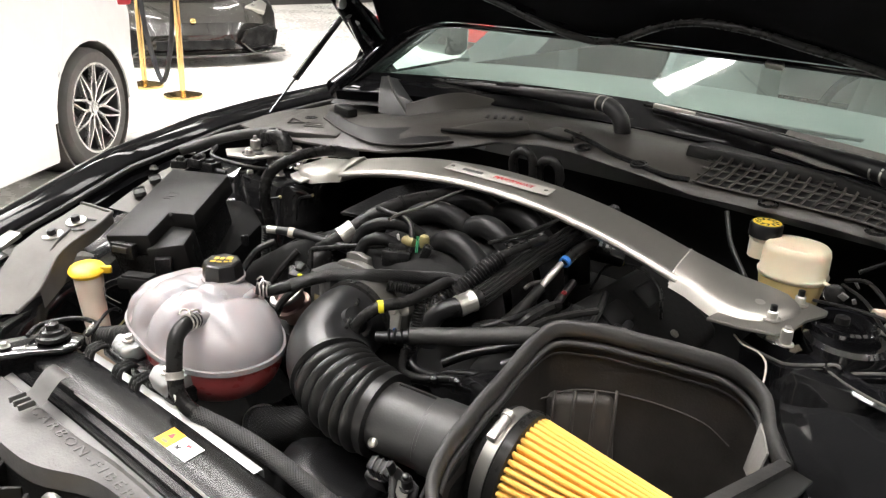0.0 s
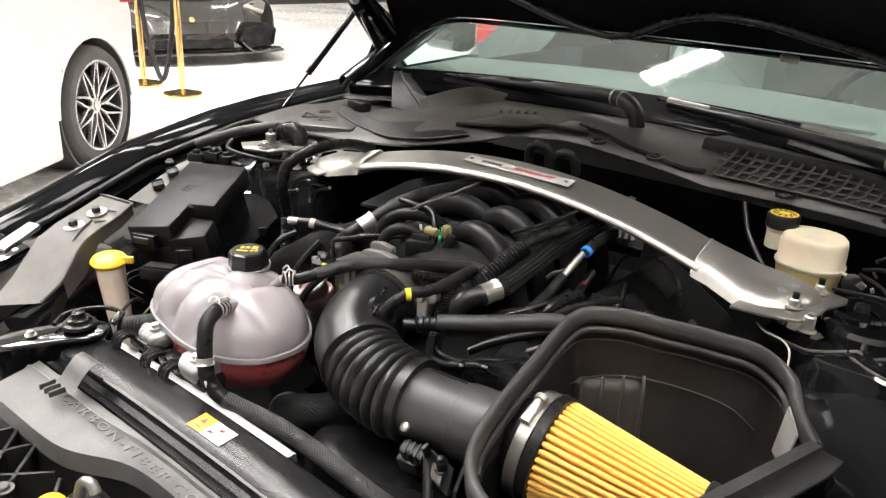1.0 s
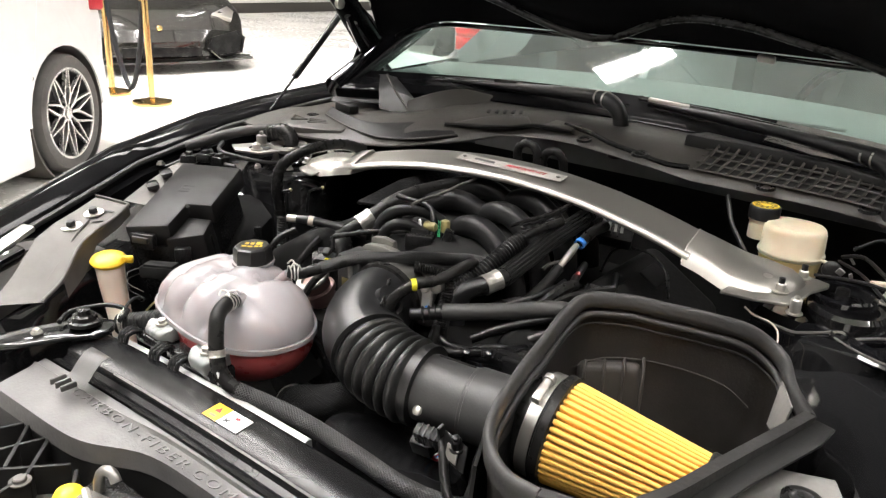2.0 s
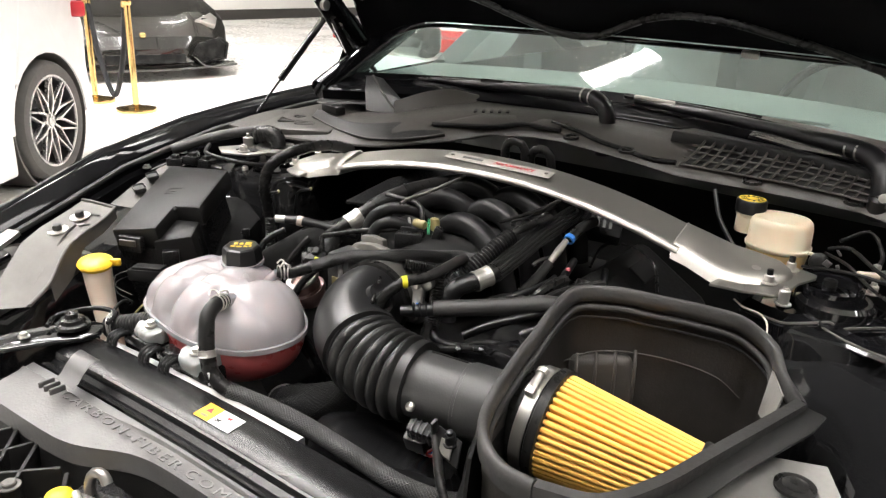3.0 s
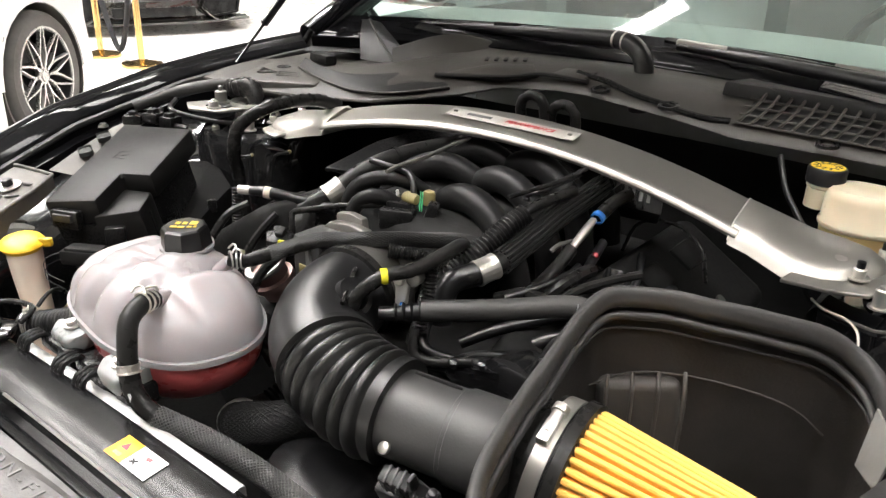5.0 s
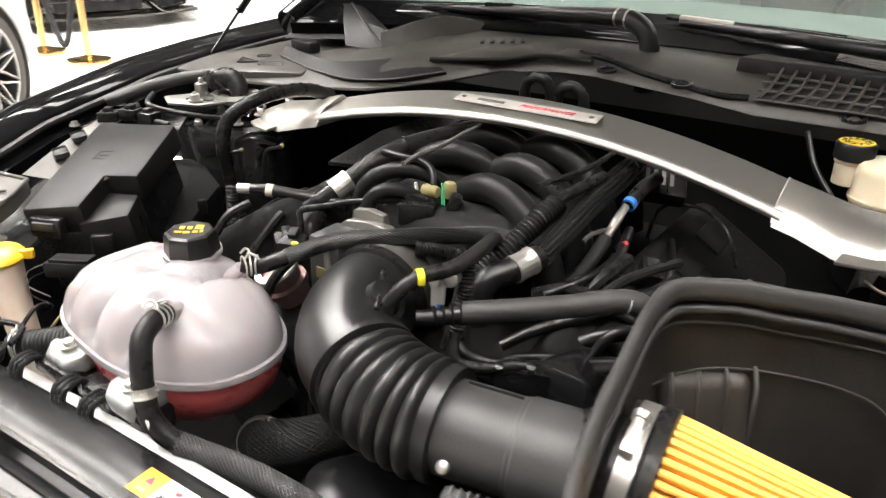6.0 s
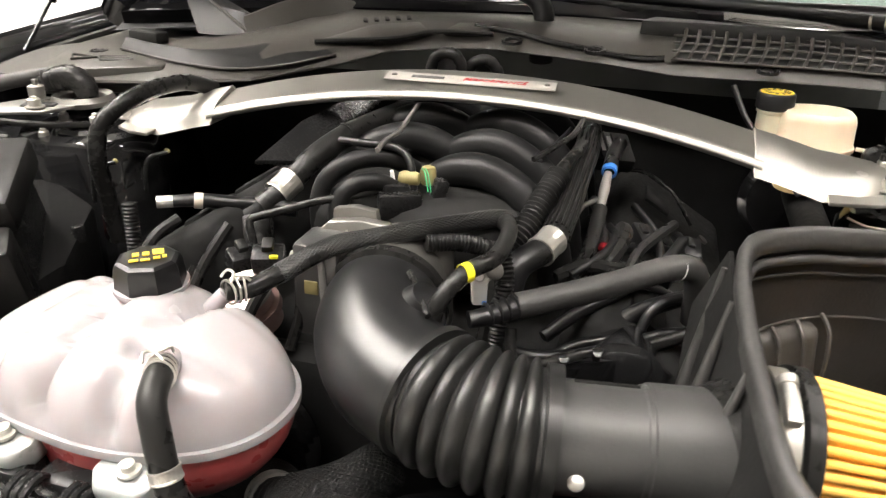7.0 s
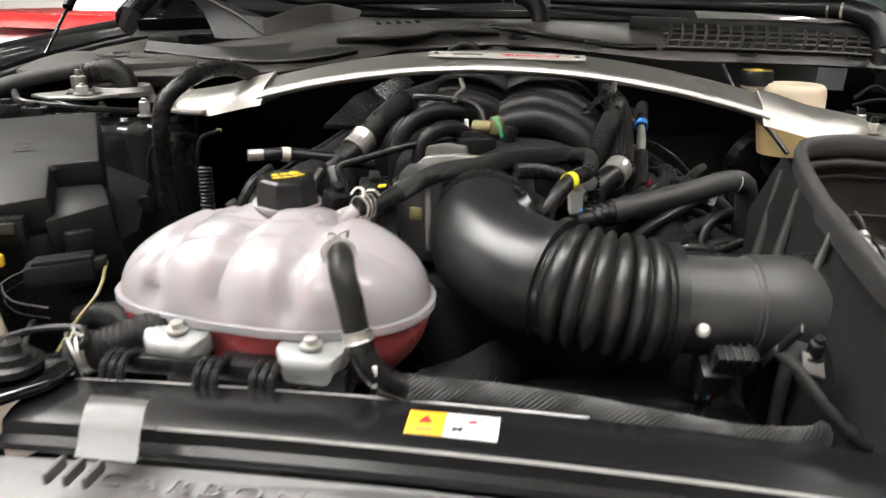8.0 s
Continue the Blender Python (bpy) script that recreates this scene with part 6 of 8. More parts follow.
for k, m in enumerate((WHITE_INK, RED, BLUE, WHITE_INK, RED)):
    part("wire", tube([SM @ Vector((-0.018 + 0.004 * k, -0.040, 0.002)), SM @ Vector((-0.017 + 0.004 * k, -0.056, 0.004)), SM @ Vector((-0.008 + 0.003 * k, -0.068, -0.004)), SM @ Vector((0.004 + 0.002 * k, -0.066, -0.020))], 0.0019, 6), m, sq)
part("screw", lathe([(0, 0.0065), (0.004, 0.0065), (0.006, 0.004), (0.006, 0)], (-0.543, 0.634, 0.724), (-0.56, 0.45, 0.86), 18), CHROME, sq)
part("bracket", slab([(-0.480, 0.610, 0.735), (-0.442, 0.607, 0.728), (-0.437, 0.592, 0.700), (-0.475, 0.594, 0.708)], 0.003, 0.001), SATIN, sq, "black bracket plate")
part("metal_tab", slab([(-0.468, 0.600, 0.728), (-0.450, 0.598, 0.724), (-0.448, 0.590, 0.708), (-0.466, 0.592, 0.712)], 0.003, 0.001), ALU, sq, "bare metal tab")
hexbolt("bolt", (-0.456, 0.604, 0.722), (0.05, -0.25, 1), sq, 0.007, 0.014, SATIN, 0.010, 0.006)
part("strap", box((0.004, 0.010, 0.06), pose(-0.482, 0.606, 0.728, 30, 20, 0), 0.001), SATIN, sq)
part("cable", tube([(-0.485, 0.612, 0.722), (-0.470, 0.595, 0.712), (-0.45, 0.575, 0.69), (-0.425, 0.56, 0.67), (-0.39, 0.555, 0.655), (-0.36, 0.57, 0.63)], 0.006, 10), RUBBER, sq)

# ---------- airbox and filter ----------
ab = thing("air_box", (-0.30, 0.75, 0.62), "open black air box with a rubber edge round its rim", "air box")
RIMPTS = [(-0.295, 0.520, 0.783), (-0.335, 0.524, 0.783), (-0.375, 0.550, 0.785), (-0.402, 0.592, 0.789), (-0.414, 0.651, 0.803), (-0.426, 0.740, 0.826), (-0.430, 0.800, 0.846), (-0.421, 0.836, 0.856), (-0.390, 0.858, 0.859), (-0.345, 0.882, 0.857),
          (-0.290, 0.912, 0.850), (-0.245, 0.942, 0.838), (-0.212, 0.960, 0.820), (-0.182, 0.950, 0.806), (-0.158, 0.905, 0.797), (-0.135, 0.865, 0.794), (-0.122, 0.846, 0.793)]
BACKPTS = [(-0.122, 0.846, 0.793), (-0.145, 0.775, 0.789), (-0.172, 0.69, 0.786), (-0.200, 0.60, 0.784), (-0.235, 0.54, 0.783), (-0.295, 0.520, 0.783)]
rim = [p + Vector((0.0012 * math.sin(k * 0.31), 0.0012 * math.sin(k * 0.23 + 1), 0.0010 * math.sin(k * 0.37 + 2) + 0.0005 * math.sin(k * 1.1))) for k, p in enumerate(spline(RIMPTS, 0.012))]
inner = spline(BACKPTS, 0.012)
bm = bmesh.new()
top = [Vector(p) for p in rim]
cen = Vector((-0.29, 0.76, 0))


def down(p, z, k):
    return Vector((cen.x + (p.x - cen.x) * k, cen.y + (p.y - cen.y) * k, z))


loft([[p for p in top], [down(p, p.z - 0.05, 0.996) for p in top], [down(p, p.z - 0.055, 0.990) for p in top], [down(p, 0.60, 0.97) for p in top]], bm, closed=False)
bmesh.ops.solidify(bm, geom=bm.faces[:], thickness=0.004)
part("wall", bm, AIRBOX, ab, angle=30)
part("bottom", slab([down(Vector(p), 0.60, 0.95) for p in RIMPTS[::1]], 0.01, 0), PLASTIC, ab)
fr = bmesh.new()
fi = [Vector(p) for p in inner]
loft([fi, [p + Vector((0.0, 0.0, -0.09)) for p in fi], [p + Vector((0.01, 0.02, -0.19)) for p in fi]], fr, closed=False)
bmesh.ops.solidify(fr, geom=fr.faces[:], thickness=0.004)
part("front_wall", fr, PLASTIC, ab)
edge = bmesh.new()
sweep(edge, rim, lambda i, s: [(-0.006, -0.018), (-0.0068, -0.006), (-0.0072, 0.002), (-0.005, 0.008), (0.0, 0.0100), (0.0045, 0.007), (0.0056, 0.001), (0.0070, -0.003), (0.0064, -0.010), (0.004, -0.012), (0.002, -0.005), (-0.002, -0.006)], up=(0, 0, 1))
part("rubber_edge", edge, RUBBER_GREY, ab, "thick dusty rubber edging", angle=85)
for fold in ([(-0.441, 0.83, 0.835), (-0.452, 0.82, 0.77), (-0.466, 0.80, 0.70), (-0.470, 0.78, 0.62)], [(-0.436, 0.78, 0.826), (-0.450, 0.765, 0.76), (-0.466, 0.745, 0.69), (-0.470, 0.73, 0.61)], [(-0.426, 0.70, 0.805), (-0.442, 0.685, 0.75), (-0.458, 0.66, 0.68), (-0.464, 0.65, 0.60)]):
    part("wall_fold", tube(fold, [0.003, 0.006, 0.007, 0.006], 10), RUBBER_GREY, ab)
fe = bmesh.new()
sweep(fe, inner, lambda i, s: [(-0.007, -0.012), (-0.007, 0.008), (0.007, 0.008), (0.007, -0.012)], up=(0, 0, 1))
part("foam_edge", fe, RUBBER_GREY, ab, "rubbed foam strip")
flap = slab([(-0.122, 0.850, 0.795), (-0.092, 0.850, 0.790), (-0.098, 0.815, 0.785), (-0.14, 0.70, 0.775), (-0.172, 0.59, 0.768), (-0.194, 0.595, 0.774), (-0.165, 0.695, 0.782)], 0.006, 0.002)
part("foam_flap", flap, PLASTIC_GREY, ab)
part("side_flap", slab([(-0.171, 0.903, 0.801), (-0.160, 0.885, 0.797), (-0.146, 0.858, 0.794), (-0.152, 0.848, 0.750), (-0.174, 0.884, 0.745)], 0.003, 0.001), SHEET, ab, "pale grey flap")
part("side_flap", slab([(-0.160, 0.915, 0.800), (-0.120, 0.862, 0.792), (-0.112, 0.845, 0.75), (-0.135, 0.85, 0.745)], 0.004, 0.001), PLASTIC_GREY, ab)
part("inner_bead", tube([down(p, p.z - 0.021, 0.968) for p in top[8:]], 0.0048, 10, 0.02), RUBBER_GREY, ab)
part("seam_line", tube([down(p, p.z - 0.036, 0.978) for p in top[8:]], 0.0016, 6, 0.02), RUBBER_GREY, ab)
part("wall_ledge", tube([(-0.424, 0.825, 0.755), (-0.392, 0.850, 0.772), (-0.345, 0.876, 0.776), (-0.290, 0.905, 0.768), (-0.245, 0.933, 0.750), (-0.214, 0.950, 0.722)], 0.0013, 8), AIRBOX, ab)
for k in range(4):
    a = Vector((-0.405, 0.826, 0.764)) + Vector((0.023, 0.0125, 0.0045)) * k
    part("vane", tube([a + Vector((-0.006, 0.012, 0.003)), a + Vector((0, 0, -0.006)), a + Vector((0.003, -0.005, -0.03)), a + Vector((0.003, -0.005, -0.14))], 0.0023, 8), AIRBOX, ab)
part("vane_hump", box((0.088, 0.026, 0.13), frame_of(Vector((-0.378, 0.858, 0.704)), (0.88, 0.475, 0.10), (-0.475, 0.88, 0)), 0.012, seg=3), AIRBOX, ab)
part("outer_wall", slab([(-0.455, 0.56, 0.55), (-0.475, 0.80, 0.62), (-0.462, 0.86, 0.78), (-0.438, 0.848, 0.845), (-0.432, 0.74, 0.818), (-0.420, 0.64, 0.795), (-0.405, 0.58, 0.778), (-0.385, 0.535, 0.77), (-0.38, 0.50, 0.55)], 0.004, 0), MATTE, ab)

FB, FT = Vector((-0.386, 0.722, 0.722)), Vector((-0.199, 0.742, 0.703))
filt = thing("air_filter", FB, "amber pleated conical air filter", "air filter")
ax = (FT - FB).normalized()
u = ax.cross(Vector((0, 0, 1))).normalized()
v = u.cross(ax)
bm = bmesh.new()
N = 42
rings = []
for h, r in ((0.0, 0.0690), (0.015, 0.0685), (0.10, 0.060), (0.188, 0.0515)):
    row = []
    for k in range(N):
        for f, q in ((-0.30, -0.0012), (-0.12, 0.0), (0.12, 0.0), (0.30, -0.0012), (0.44, -0.012), (0.56, -0.012)):
            w = 2 * math.pi * (k + f) / N
            row.append(bm.verts.new(FB + ax * h + (u * math.cos(w) + v * math.sin(w)) * (r + q)))
    rings.append(row)
for a, b in zip(rings, rings[1:]):
    for k in range(6 * N):
        bm.faces.new((a[k], a[(k + 1) % (6 * N)], b[(k + 1) % (6 * N)], b[k]))
part("pleats", bm, FILTER, filt, "amber pleated cotton", smooth=False)
part("end_cap", lathe([(0.185, 0.054), (0.188, 0.056), (0.196, 0.055), (0.199, 0.049), (0.199, 0)], FB, FT, 48), RUBBER, filt)
part("base_ring", lathe([(-0.030, 0.056), (-0.030, 0.0675), (-0.006, 0.068), (-0.004, 0.0735), (0.008, 0.0735), (0.010, 0.067)], FB, FT, 56), RUBBER, filt)
band = part("worm_clamp", lathe([(-0.024, 0.0675), (-0.024, 0.0695), (-0.008, 0.0700), (-0.008, 0.068)], FB, FT, 56, closed=True), CHROME, filt, "bright worm-drive hose clamp")
p = FB + ax * -0.018 + (u * 0.35 + v * 0.94).normalized() * 0.074
t = ax.cross((u * 0.35 + v * 0.94)).normalized()
part("clamp_screw", lathe([(-0.014, 0.006), (0.010, 0.006), (0.0105, 0.008), (0.018, 0.008), (0.019, 0.005)], p, p - t, 14), CHROME, band)
part("clamp_housing", box((0.026, 0.012, 0.010), frame_of(p + t * 0.012, t, ax), 0.002), CHROME, band)
part("coupler", tube([M1 + W * -0.004, FB + ax * -0.026], [0.0525, 0.062], 40), RUBBER, filt)

# ---------- fuse box ----------
fz = thing("fuse_box", (-1.31, 0.82, 0.70), "black plastic fuse box with a stepped lid", "fuse box")


def lid_z(y):
    return 0.779 + (y - 0.70) * 0.245


OUT = [(-1.322, 0.686), (-1.243, 0.730), (-1.286, 0.803), (-1.232, 0.822), (-1.320, 0.966), (-1.470, 0.922)]
part("lid", slab([(x, y, lid_z(y)) for x, y in OUT], 0.045, 0.007), PLASTIC_GREY, fz, "grained black lid", angle=30)
part("step", slab([(x, y, lid_z(y) - 0.028) for x, y in ((-1.250, 0.725), (-1.196, 0.775), (-1.232, 0.822), (-1.288, 0.806))], 0.10, 0.006), PLASTIC_GREY, fz)
part("body", slab([(x, y, lid_z(y) - 0.046) for x, y in ((-1.328, 0.700), (-1.250, 0.733), (-1.210, 0.80), (-1.240, 0.83), (-1.316, 0.952), (-1.452, 0.915))], 0.20, 0.006), PLASTIC, fz)
LM = frame_of(Vector((-1.285, 0.703, 0.752)), (0.924, 0.382, 0), (0, 0, 1))
part("latch", box((0.05, 0.03, 0.016), LM, 0.003), PLASTIC, fz)
part("latch_slot", box((0.034, 0.012, 0.018), LM @ Matrix.Translation((0, 0.004, 0.004)), 0.001), INK, fz)
part("latch", box((0.03, 0.03, 0.016), frame_of(Vector((-1.222, 0.745, 0.728)), (0.6, 0.8, 0), (0, 0, 1)), 0.003), PLASTIC, fz)
EM = frame_of(Vector((-1.345, 0.845, lid_z(0.845) + 0.0004)), (0.924, 0.382, 0.05), (-0.382, 0.9, 0.22))
for dx, dy, w, h in ((0, 0.012, 0.03, 0.002), (0, -0.012, 0.03, 0.002), (-0.014, 0, 0.002, 0.024), (0.014, 0, 0.002, 0.024), (0.0, 0.0, 0.016, 0.006)):
    part("moulded_symbol", box((w, h, 0.0006), EM @ Matrix.Translation((dx, dy, 0)), 0), PLASTIC_GREY, fz)

# made-up dark block: keeps the empty gap black and hides the apron's glint
bt = thing("battery_cover", (-1.32, 1.0, 0.60), "added matte black block filling the dark gap beside the fuse box", "battery cover")
part("shell", slab([(-1.245, 0.850, 0.690), (-1.232, 0.895, 0.700), (-1.272, 1.010, 0.738), (-1.385, 1.060, 0.752), (-1.460, 0.985, 0.756), (-1.325, 0.955, 0.735)], 0.14, 0.012), material("dull black filler block", (0.009, 0.009, 0.009), 0.6, spec=0.05, fine=150, bump=0.05), bt)
part("clip", box((0.016, 0.010, 0.024), pose(-1.255, 0.950, 0.716, 0, 0, 62), 0.002), PLASTIC, bt, "small grey clip")

# ---------- washer filler ----------
wf = thing("washer_filler", (-1.236, 0.623, 0.53), "ivory washer filler neck with a yellow cap", "washer filler")
WA = Vector((-1.286, 0.630, 0.733))
part("neck", tube([(-1.236, 0.623, 0.53), (-1.250, 0.623, 0.62), (-1.272, 0.627, 0.68), (-1.284, 0.630, 0.724)], [0.020, 0.020, 0.022, 0.026], 24), NECK, wf)
wc = part("cap", lathe([(-0.006, 0.030), (0.0, 0.0325), (0.004, 0.030), (0.008, 0.022), (0.010, 0.010), (0.010, 0)], WA, WA + Vector((0.12, -0.10, 1)), 36), YELLOW, wf, "yellow flip cap")
part("tab", box((0.020, 0.014, 0.010), frame_of(WA + Vector((0.025, 0.024, 0.001)), (0.7, 0.7, 0), (0, 0, 1)), 0.003), YELLOW, wc)

# ---------- brake reservoir ----------
br = thing("brake_reservoir", (-0.285, 1.37, 0.80), "cream brake fluid reservoir with black and yellow cap", "brake reservoir")


def blob(zz, k, sx=0.054, sy=0.048):
    return [Vector((-0.288 + sx * k * math.copysign(abs(math.cos(a)) ** 0.86, math.cos(a)), 1.372 + sy * k * math.copysign(abs(math.sin(a)) ** 0.86, math.sin(a)), zz - 0.014)) for a in [2 * math.pi * i / 32 for i in range(32)]]


part("upper_body", loft([blob(0.828, 1.0), blob(0.832, 1.05), blob(0.836, 1.05), blob(0.839, 1.0), blob(0.872, 0.98), blob(0.880, 0.94), blob(0.885, 0.85), blob(0.887, 0.5), blob(0.887, 0.1)]), BRAKE, br)
part("lower_body", loft([blob(0.827, 0.99), blob(0.808, 0.93), blob(0.785, 0.86), blob(0.765, 0.8), blob(0.76, 0.3)]), BRAKE_LOW, br, "lower half yellow with fluid")
NC = Vector((-0.348, 1.382, 0.840))
part("spout", lathe([(-0.01, 0.023), (0.020, 0.023), (0.022, 0.025), (0.028, 0.025)], NC, NC + Vector((0, 0, 1)), 28), BRAKE, br)
bc = part("cap", lathe([(0.026, 0.0255), (0.028, 0.0275), (0.048, 0.0275), (0.051, 0.025), (0.051, 0)], NC, NC + Vector((0, 0, 1)), 32), SATIN, br, "black screw cap")
part("yellow_disc", lathe([(0.0511, 0.0235), (0.0518, 0.0235), (0.0518, 0)], NC, NC + Vector((0, 0, 1)), 28), YELLOW_INK, bc, "yellow printed disc")
part("printed_ring", lathe([(0.0519, 0.0105), (0.0522, 0.0105), (0.0522, 0.012), (0.0519, 0.012)], NC, NC + Vector((0, 0, 1)), 28, closed=True), INK, bc)
for k in range(11):
    w = 2 * math.pi * k / 11
    part("printed_bar", box((0.0035, 0.007, 0.0005), pose(NC.x + 0.0170 * math.cos(w), NC.y + 0.0170 * math.sin(w), NC.z + 0.0521, 0, 0, math.degrees(w) + 70), 0), INK, bc)
part("side_port", tube([(-0.232, 1.354, 0.822), (-0.218, 1.348, 0.822), (-0.212, 1.344, 0.826)], 0.0032, 12), BRAKE, br)
mc = thing("brake_master_cylinder", (-0.28, 1.40, 0.72), "dark brake booster and master cylinder below the reservoir", "brake cylinder")
part("cylinder", tube([(-0.28, 1.45, 0.722), (-0.28, 1.24, 0.712)], 0.026, 20), MATTE, mc)
part("booster", lathe([(0, 0.07), (0.02, 0.085), (0.06, 0.088), (0.075, 0.075), (0.08, 0.0)], (-0.28, 1.52, 0.70), (-0.28, 1.0, 0.68), 36), PAINT_DULL, mc)
for pts, r in (([(-0.20, 1.34, 0.842), (-0.165, 1.32, 0.855), (-0.12, 1.26, 0.85), (-0.06, 1.20, 0.84)], 0.0034), ([(-0.205, 1.35, 0.83), (-0.16, 1.30, 0.832), (-0.10, 1.18, 0.838), (-0.02, 1.10, 0.84)], 0.0028),
               ([(-0.19, 1.37, 0.85), (-0.15, 1.39, 0.87), (-0.12, 1.36, 0.84), (-0.13, 1.31, 0.81)], 0.0038), ([(-0.22, 1.25, 0.83), (-0.14, 1.21, 0.85), (-0.05, 1.18, 0.85)], 0.0026)):
    hose("wiring_cable", pts, r, "black cable beside the brake reservoir", seg=10)
wc2 = thing("wire_joint", (-0.20, 1.34, 0.82), "pale wire clips and black rubber grommet beside the reservoir", "clip")
part("grommet", lathe([(-0.008, 0.010), (0, 0.016), (0.008, 0.016), (0.012, 0.010), (0.012, 0)], (-0.212, 1.342, 0.814), (-0.17, 1.20, 0.86), 20), RUBBER, wc2)
part("pale_clip", box((0.012, 0.004, 0.012), pose(-0.196, 1.330, 0.818, 20, 30, 10), 0.001), SHEET, wc2)
part("pale_clip", box((0.004, 0.003, 0.018), pose(-0.186, 1.352, 0.836, 10, -35, 10), 0.001), SHEET, wc2)
part("pale_clip", box((0.006, 0.003, 0.010), pose(-0.178, 1.322, 0.818, 10, -25, 30), 0.001), SHEET, wc2)
fc = thing("sensor_connector", (-0.13, 1.263, 0.835), "cream plug on the strut tower", "connector")
part("plug", box((0.040, 0.014, 0.010), pose(-0.125, 1.268, 0.834, 0, 8, 50), 0.003), NECK, fc)
part("lug", box((0.018, 0.018, 0.016), pose(-0.106, 1.285, 0.832, 0, 0, 50), 0.003), CHROME, fc)
part("lug", box((0.010, 0.012, 0.010), pose(-0.118, 1.285, 0.845, 0, 0, 50), 0.003), CHROME, fc)
hose("bonnet_cable", [(-0.282, 1.108, 0.80), (-0.262, 1.092, 0.797), (-0.240, 1.085, 0.798), (-0.222, 1.070, 0.794), (-0.214, 1.05, 0.78), (-0.215, 1.04, 0.755), (-0.218, 1.03, 0.72)], 0.0014, "thin cream cable curling past the air box", mat=NECK, seg=8)

# ---------- far strut tower clutter ----------
cl = thing("hood_latch_bracket", (-1.45, 1.09, 0.84), "bare metal bracket with nuts on the strut tower", "bracket")
part("plate", slab([(-1.50, 1.08, 0.846), (-1.45, 1.05, 0.846), (-1.39, 1.075, 0.846), (-1.375, 1.12, 0.846), (-1.41, 1.16, 0.846), (-1.47, 1.15, 0.846)], 0.005, 0.001), ALU, cl)
part("slot", box((0.05, 0.022, 0.003), pose(-1.425, 1.105, 0.847, 0, 0, 20), 0.001), INK, cl)
part("ring", lathe([(0, 0.030), (0.008, 0.034), (0.012, 0.044), (0.004, 0.048), (-0.004, 0.046)], (-1.395, 1.165, 0.842), (-1.395, 1.165, 2), 28, closed=True), ALU, cl)
hexbolt("nut", (-1.445, 1.125, 0.848), (0, 0, 1), cl, 0.012, 0.022, ALU, 0.018, 0.010)
hexbolt("nut", (-1.415, 1.085, 0.848), (0, 0, 1), cl, 0.009, 0.012, CHROME, 0.014, 0.004)
for pts, r in (([(-1.52, 1.07, 0.85), (-1.48, 1.03, 0.842), (-1.42, 1.04, 0.835), (-1.37, 1.07, 0.828), (-1.34, 1.12, 0.82)], 0.005), ([(-1.50, 1.02, 0.84), (-1.46, 0.99, 0.83), (-1.40, 1.01, 0.82)], 0.006)):
    hose("wiring_cable", pts, r, "black cable beside the strut tower", seg=8)
for x, y, z, a in ((-1.47, 0.985, 0.835, 20), (-1.50, 0.96, 0.83, 40), (-1.44, 1.0, 0.83, 10)):
    c = thing("connector_block", (x, y, z), "small black connector block near the fender", "connector", "connector blocks")
    part("shell", box((0.035, 0.03, 0.02), pose(x, y, z, 0, 0, a), 0.003), PLASTIC, c)
    part("lock", box((0.014, 0.018, 0.008), pose(x, y, z + 0.013, 0, 0, a), 0.002), PLASTIC_GREY, c)
for x, y, z in ((-1.26, 1.05, 0.79), (-1.20, 1.09, 0.80)):
    c = thing("clip_tip", (x, y, z), "small pale clip on a dark wire", "clip", "wire clips")
    part("tip", lathe([(0, 0.0035), (0.008, 0.0035), (0.009, 0.002)], (x, y, z), (x + 0.1, y - 0.1, z + 0.02), 10), TAN, c)
    part("wire", tube([(x + 0.006, y - 0.006, z), (x - 0.02, y - 0.02, z - 0.01), (x - 0.03, y - 0.02, z - 0.06)], 0.003, 8), PLASTIC, c)

rb = thing("rubber_boot", (-1.43, 1.166, 0.85), "black ribbed rubber boot in front of the cowl cover", "rubber boot")
part("sleeve", tube([(-1.46, 1.150, 0.866), (-1.44, 1.162, 0.874), (-1.415, 1.172, 0.876), (-1.395, 1.172, 0.866), (-1.385, 1.166, 0.845)], [0.012, 0.019, 0.021, 0.019, 0.016], 18), RUBBER, rb)
for k in range(3):
    q = Vector((-1.452 + 0.012 * k, 1.155 + 0.005 * k, 0.870 + 0.002 * k))
    part("ring", lathe([(-0.002, 0.015), (0, 0.0195), (0.002, 0.015)], q, q + Vector((0.02, 0.01, 0.005)), 20, closed=True), RUBBER_GREY, rb)

# ---------- engine front clutter ----------
tp = thing("ignition_connector", (-0.765, 0.965, 0.845), "tan connector pair with green wires on the manifold", "connector")
GREEN_WIRE = material("green wire", (0.03, 0.30, 0.12), 0.4)
part("plug", loft([[Vector((-0.777 + dx, 0.945, 0.848)) + Vector((0, 0.0085 * k * math.cos(a), 0.0085 * k * math.sin(a))) for a in [2 * math.pi * i / 20 for i in range(20)]] for dx, k in ((-0.015, 0.3), (-0.014, 0.8), (-0.010, 1.0), (0.004, 1.0), (0.009, 0.8), (0.010, 0.3))]), TAN, tp)
part("plug", loft([[Vector((-0.763, 0.965, 0.847 + dz)) + Vector((0.0095 * k * math.cos(a), 0.008 * k * math.sin(a), 0)) for a in [2 * math.pi * i / 20 for i in range(20)]] for dz, k in ((-0.012, 0.5), (-0.010, 0.9), (-0.004, 1.0), (0.006, 1.0), (0.010, 0.8), (0.012, 0.3))]), TAN, tp)
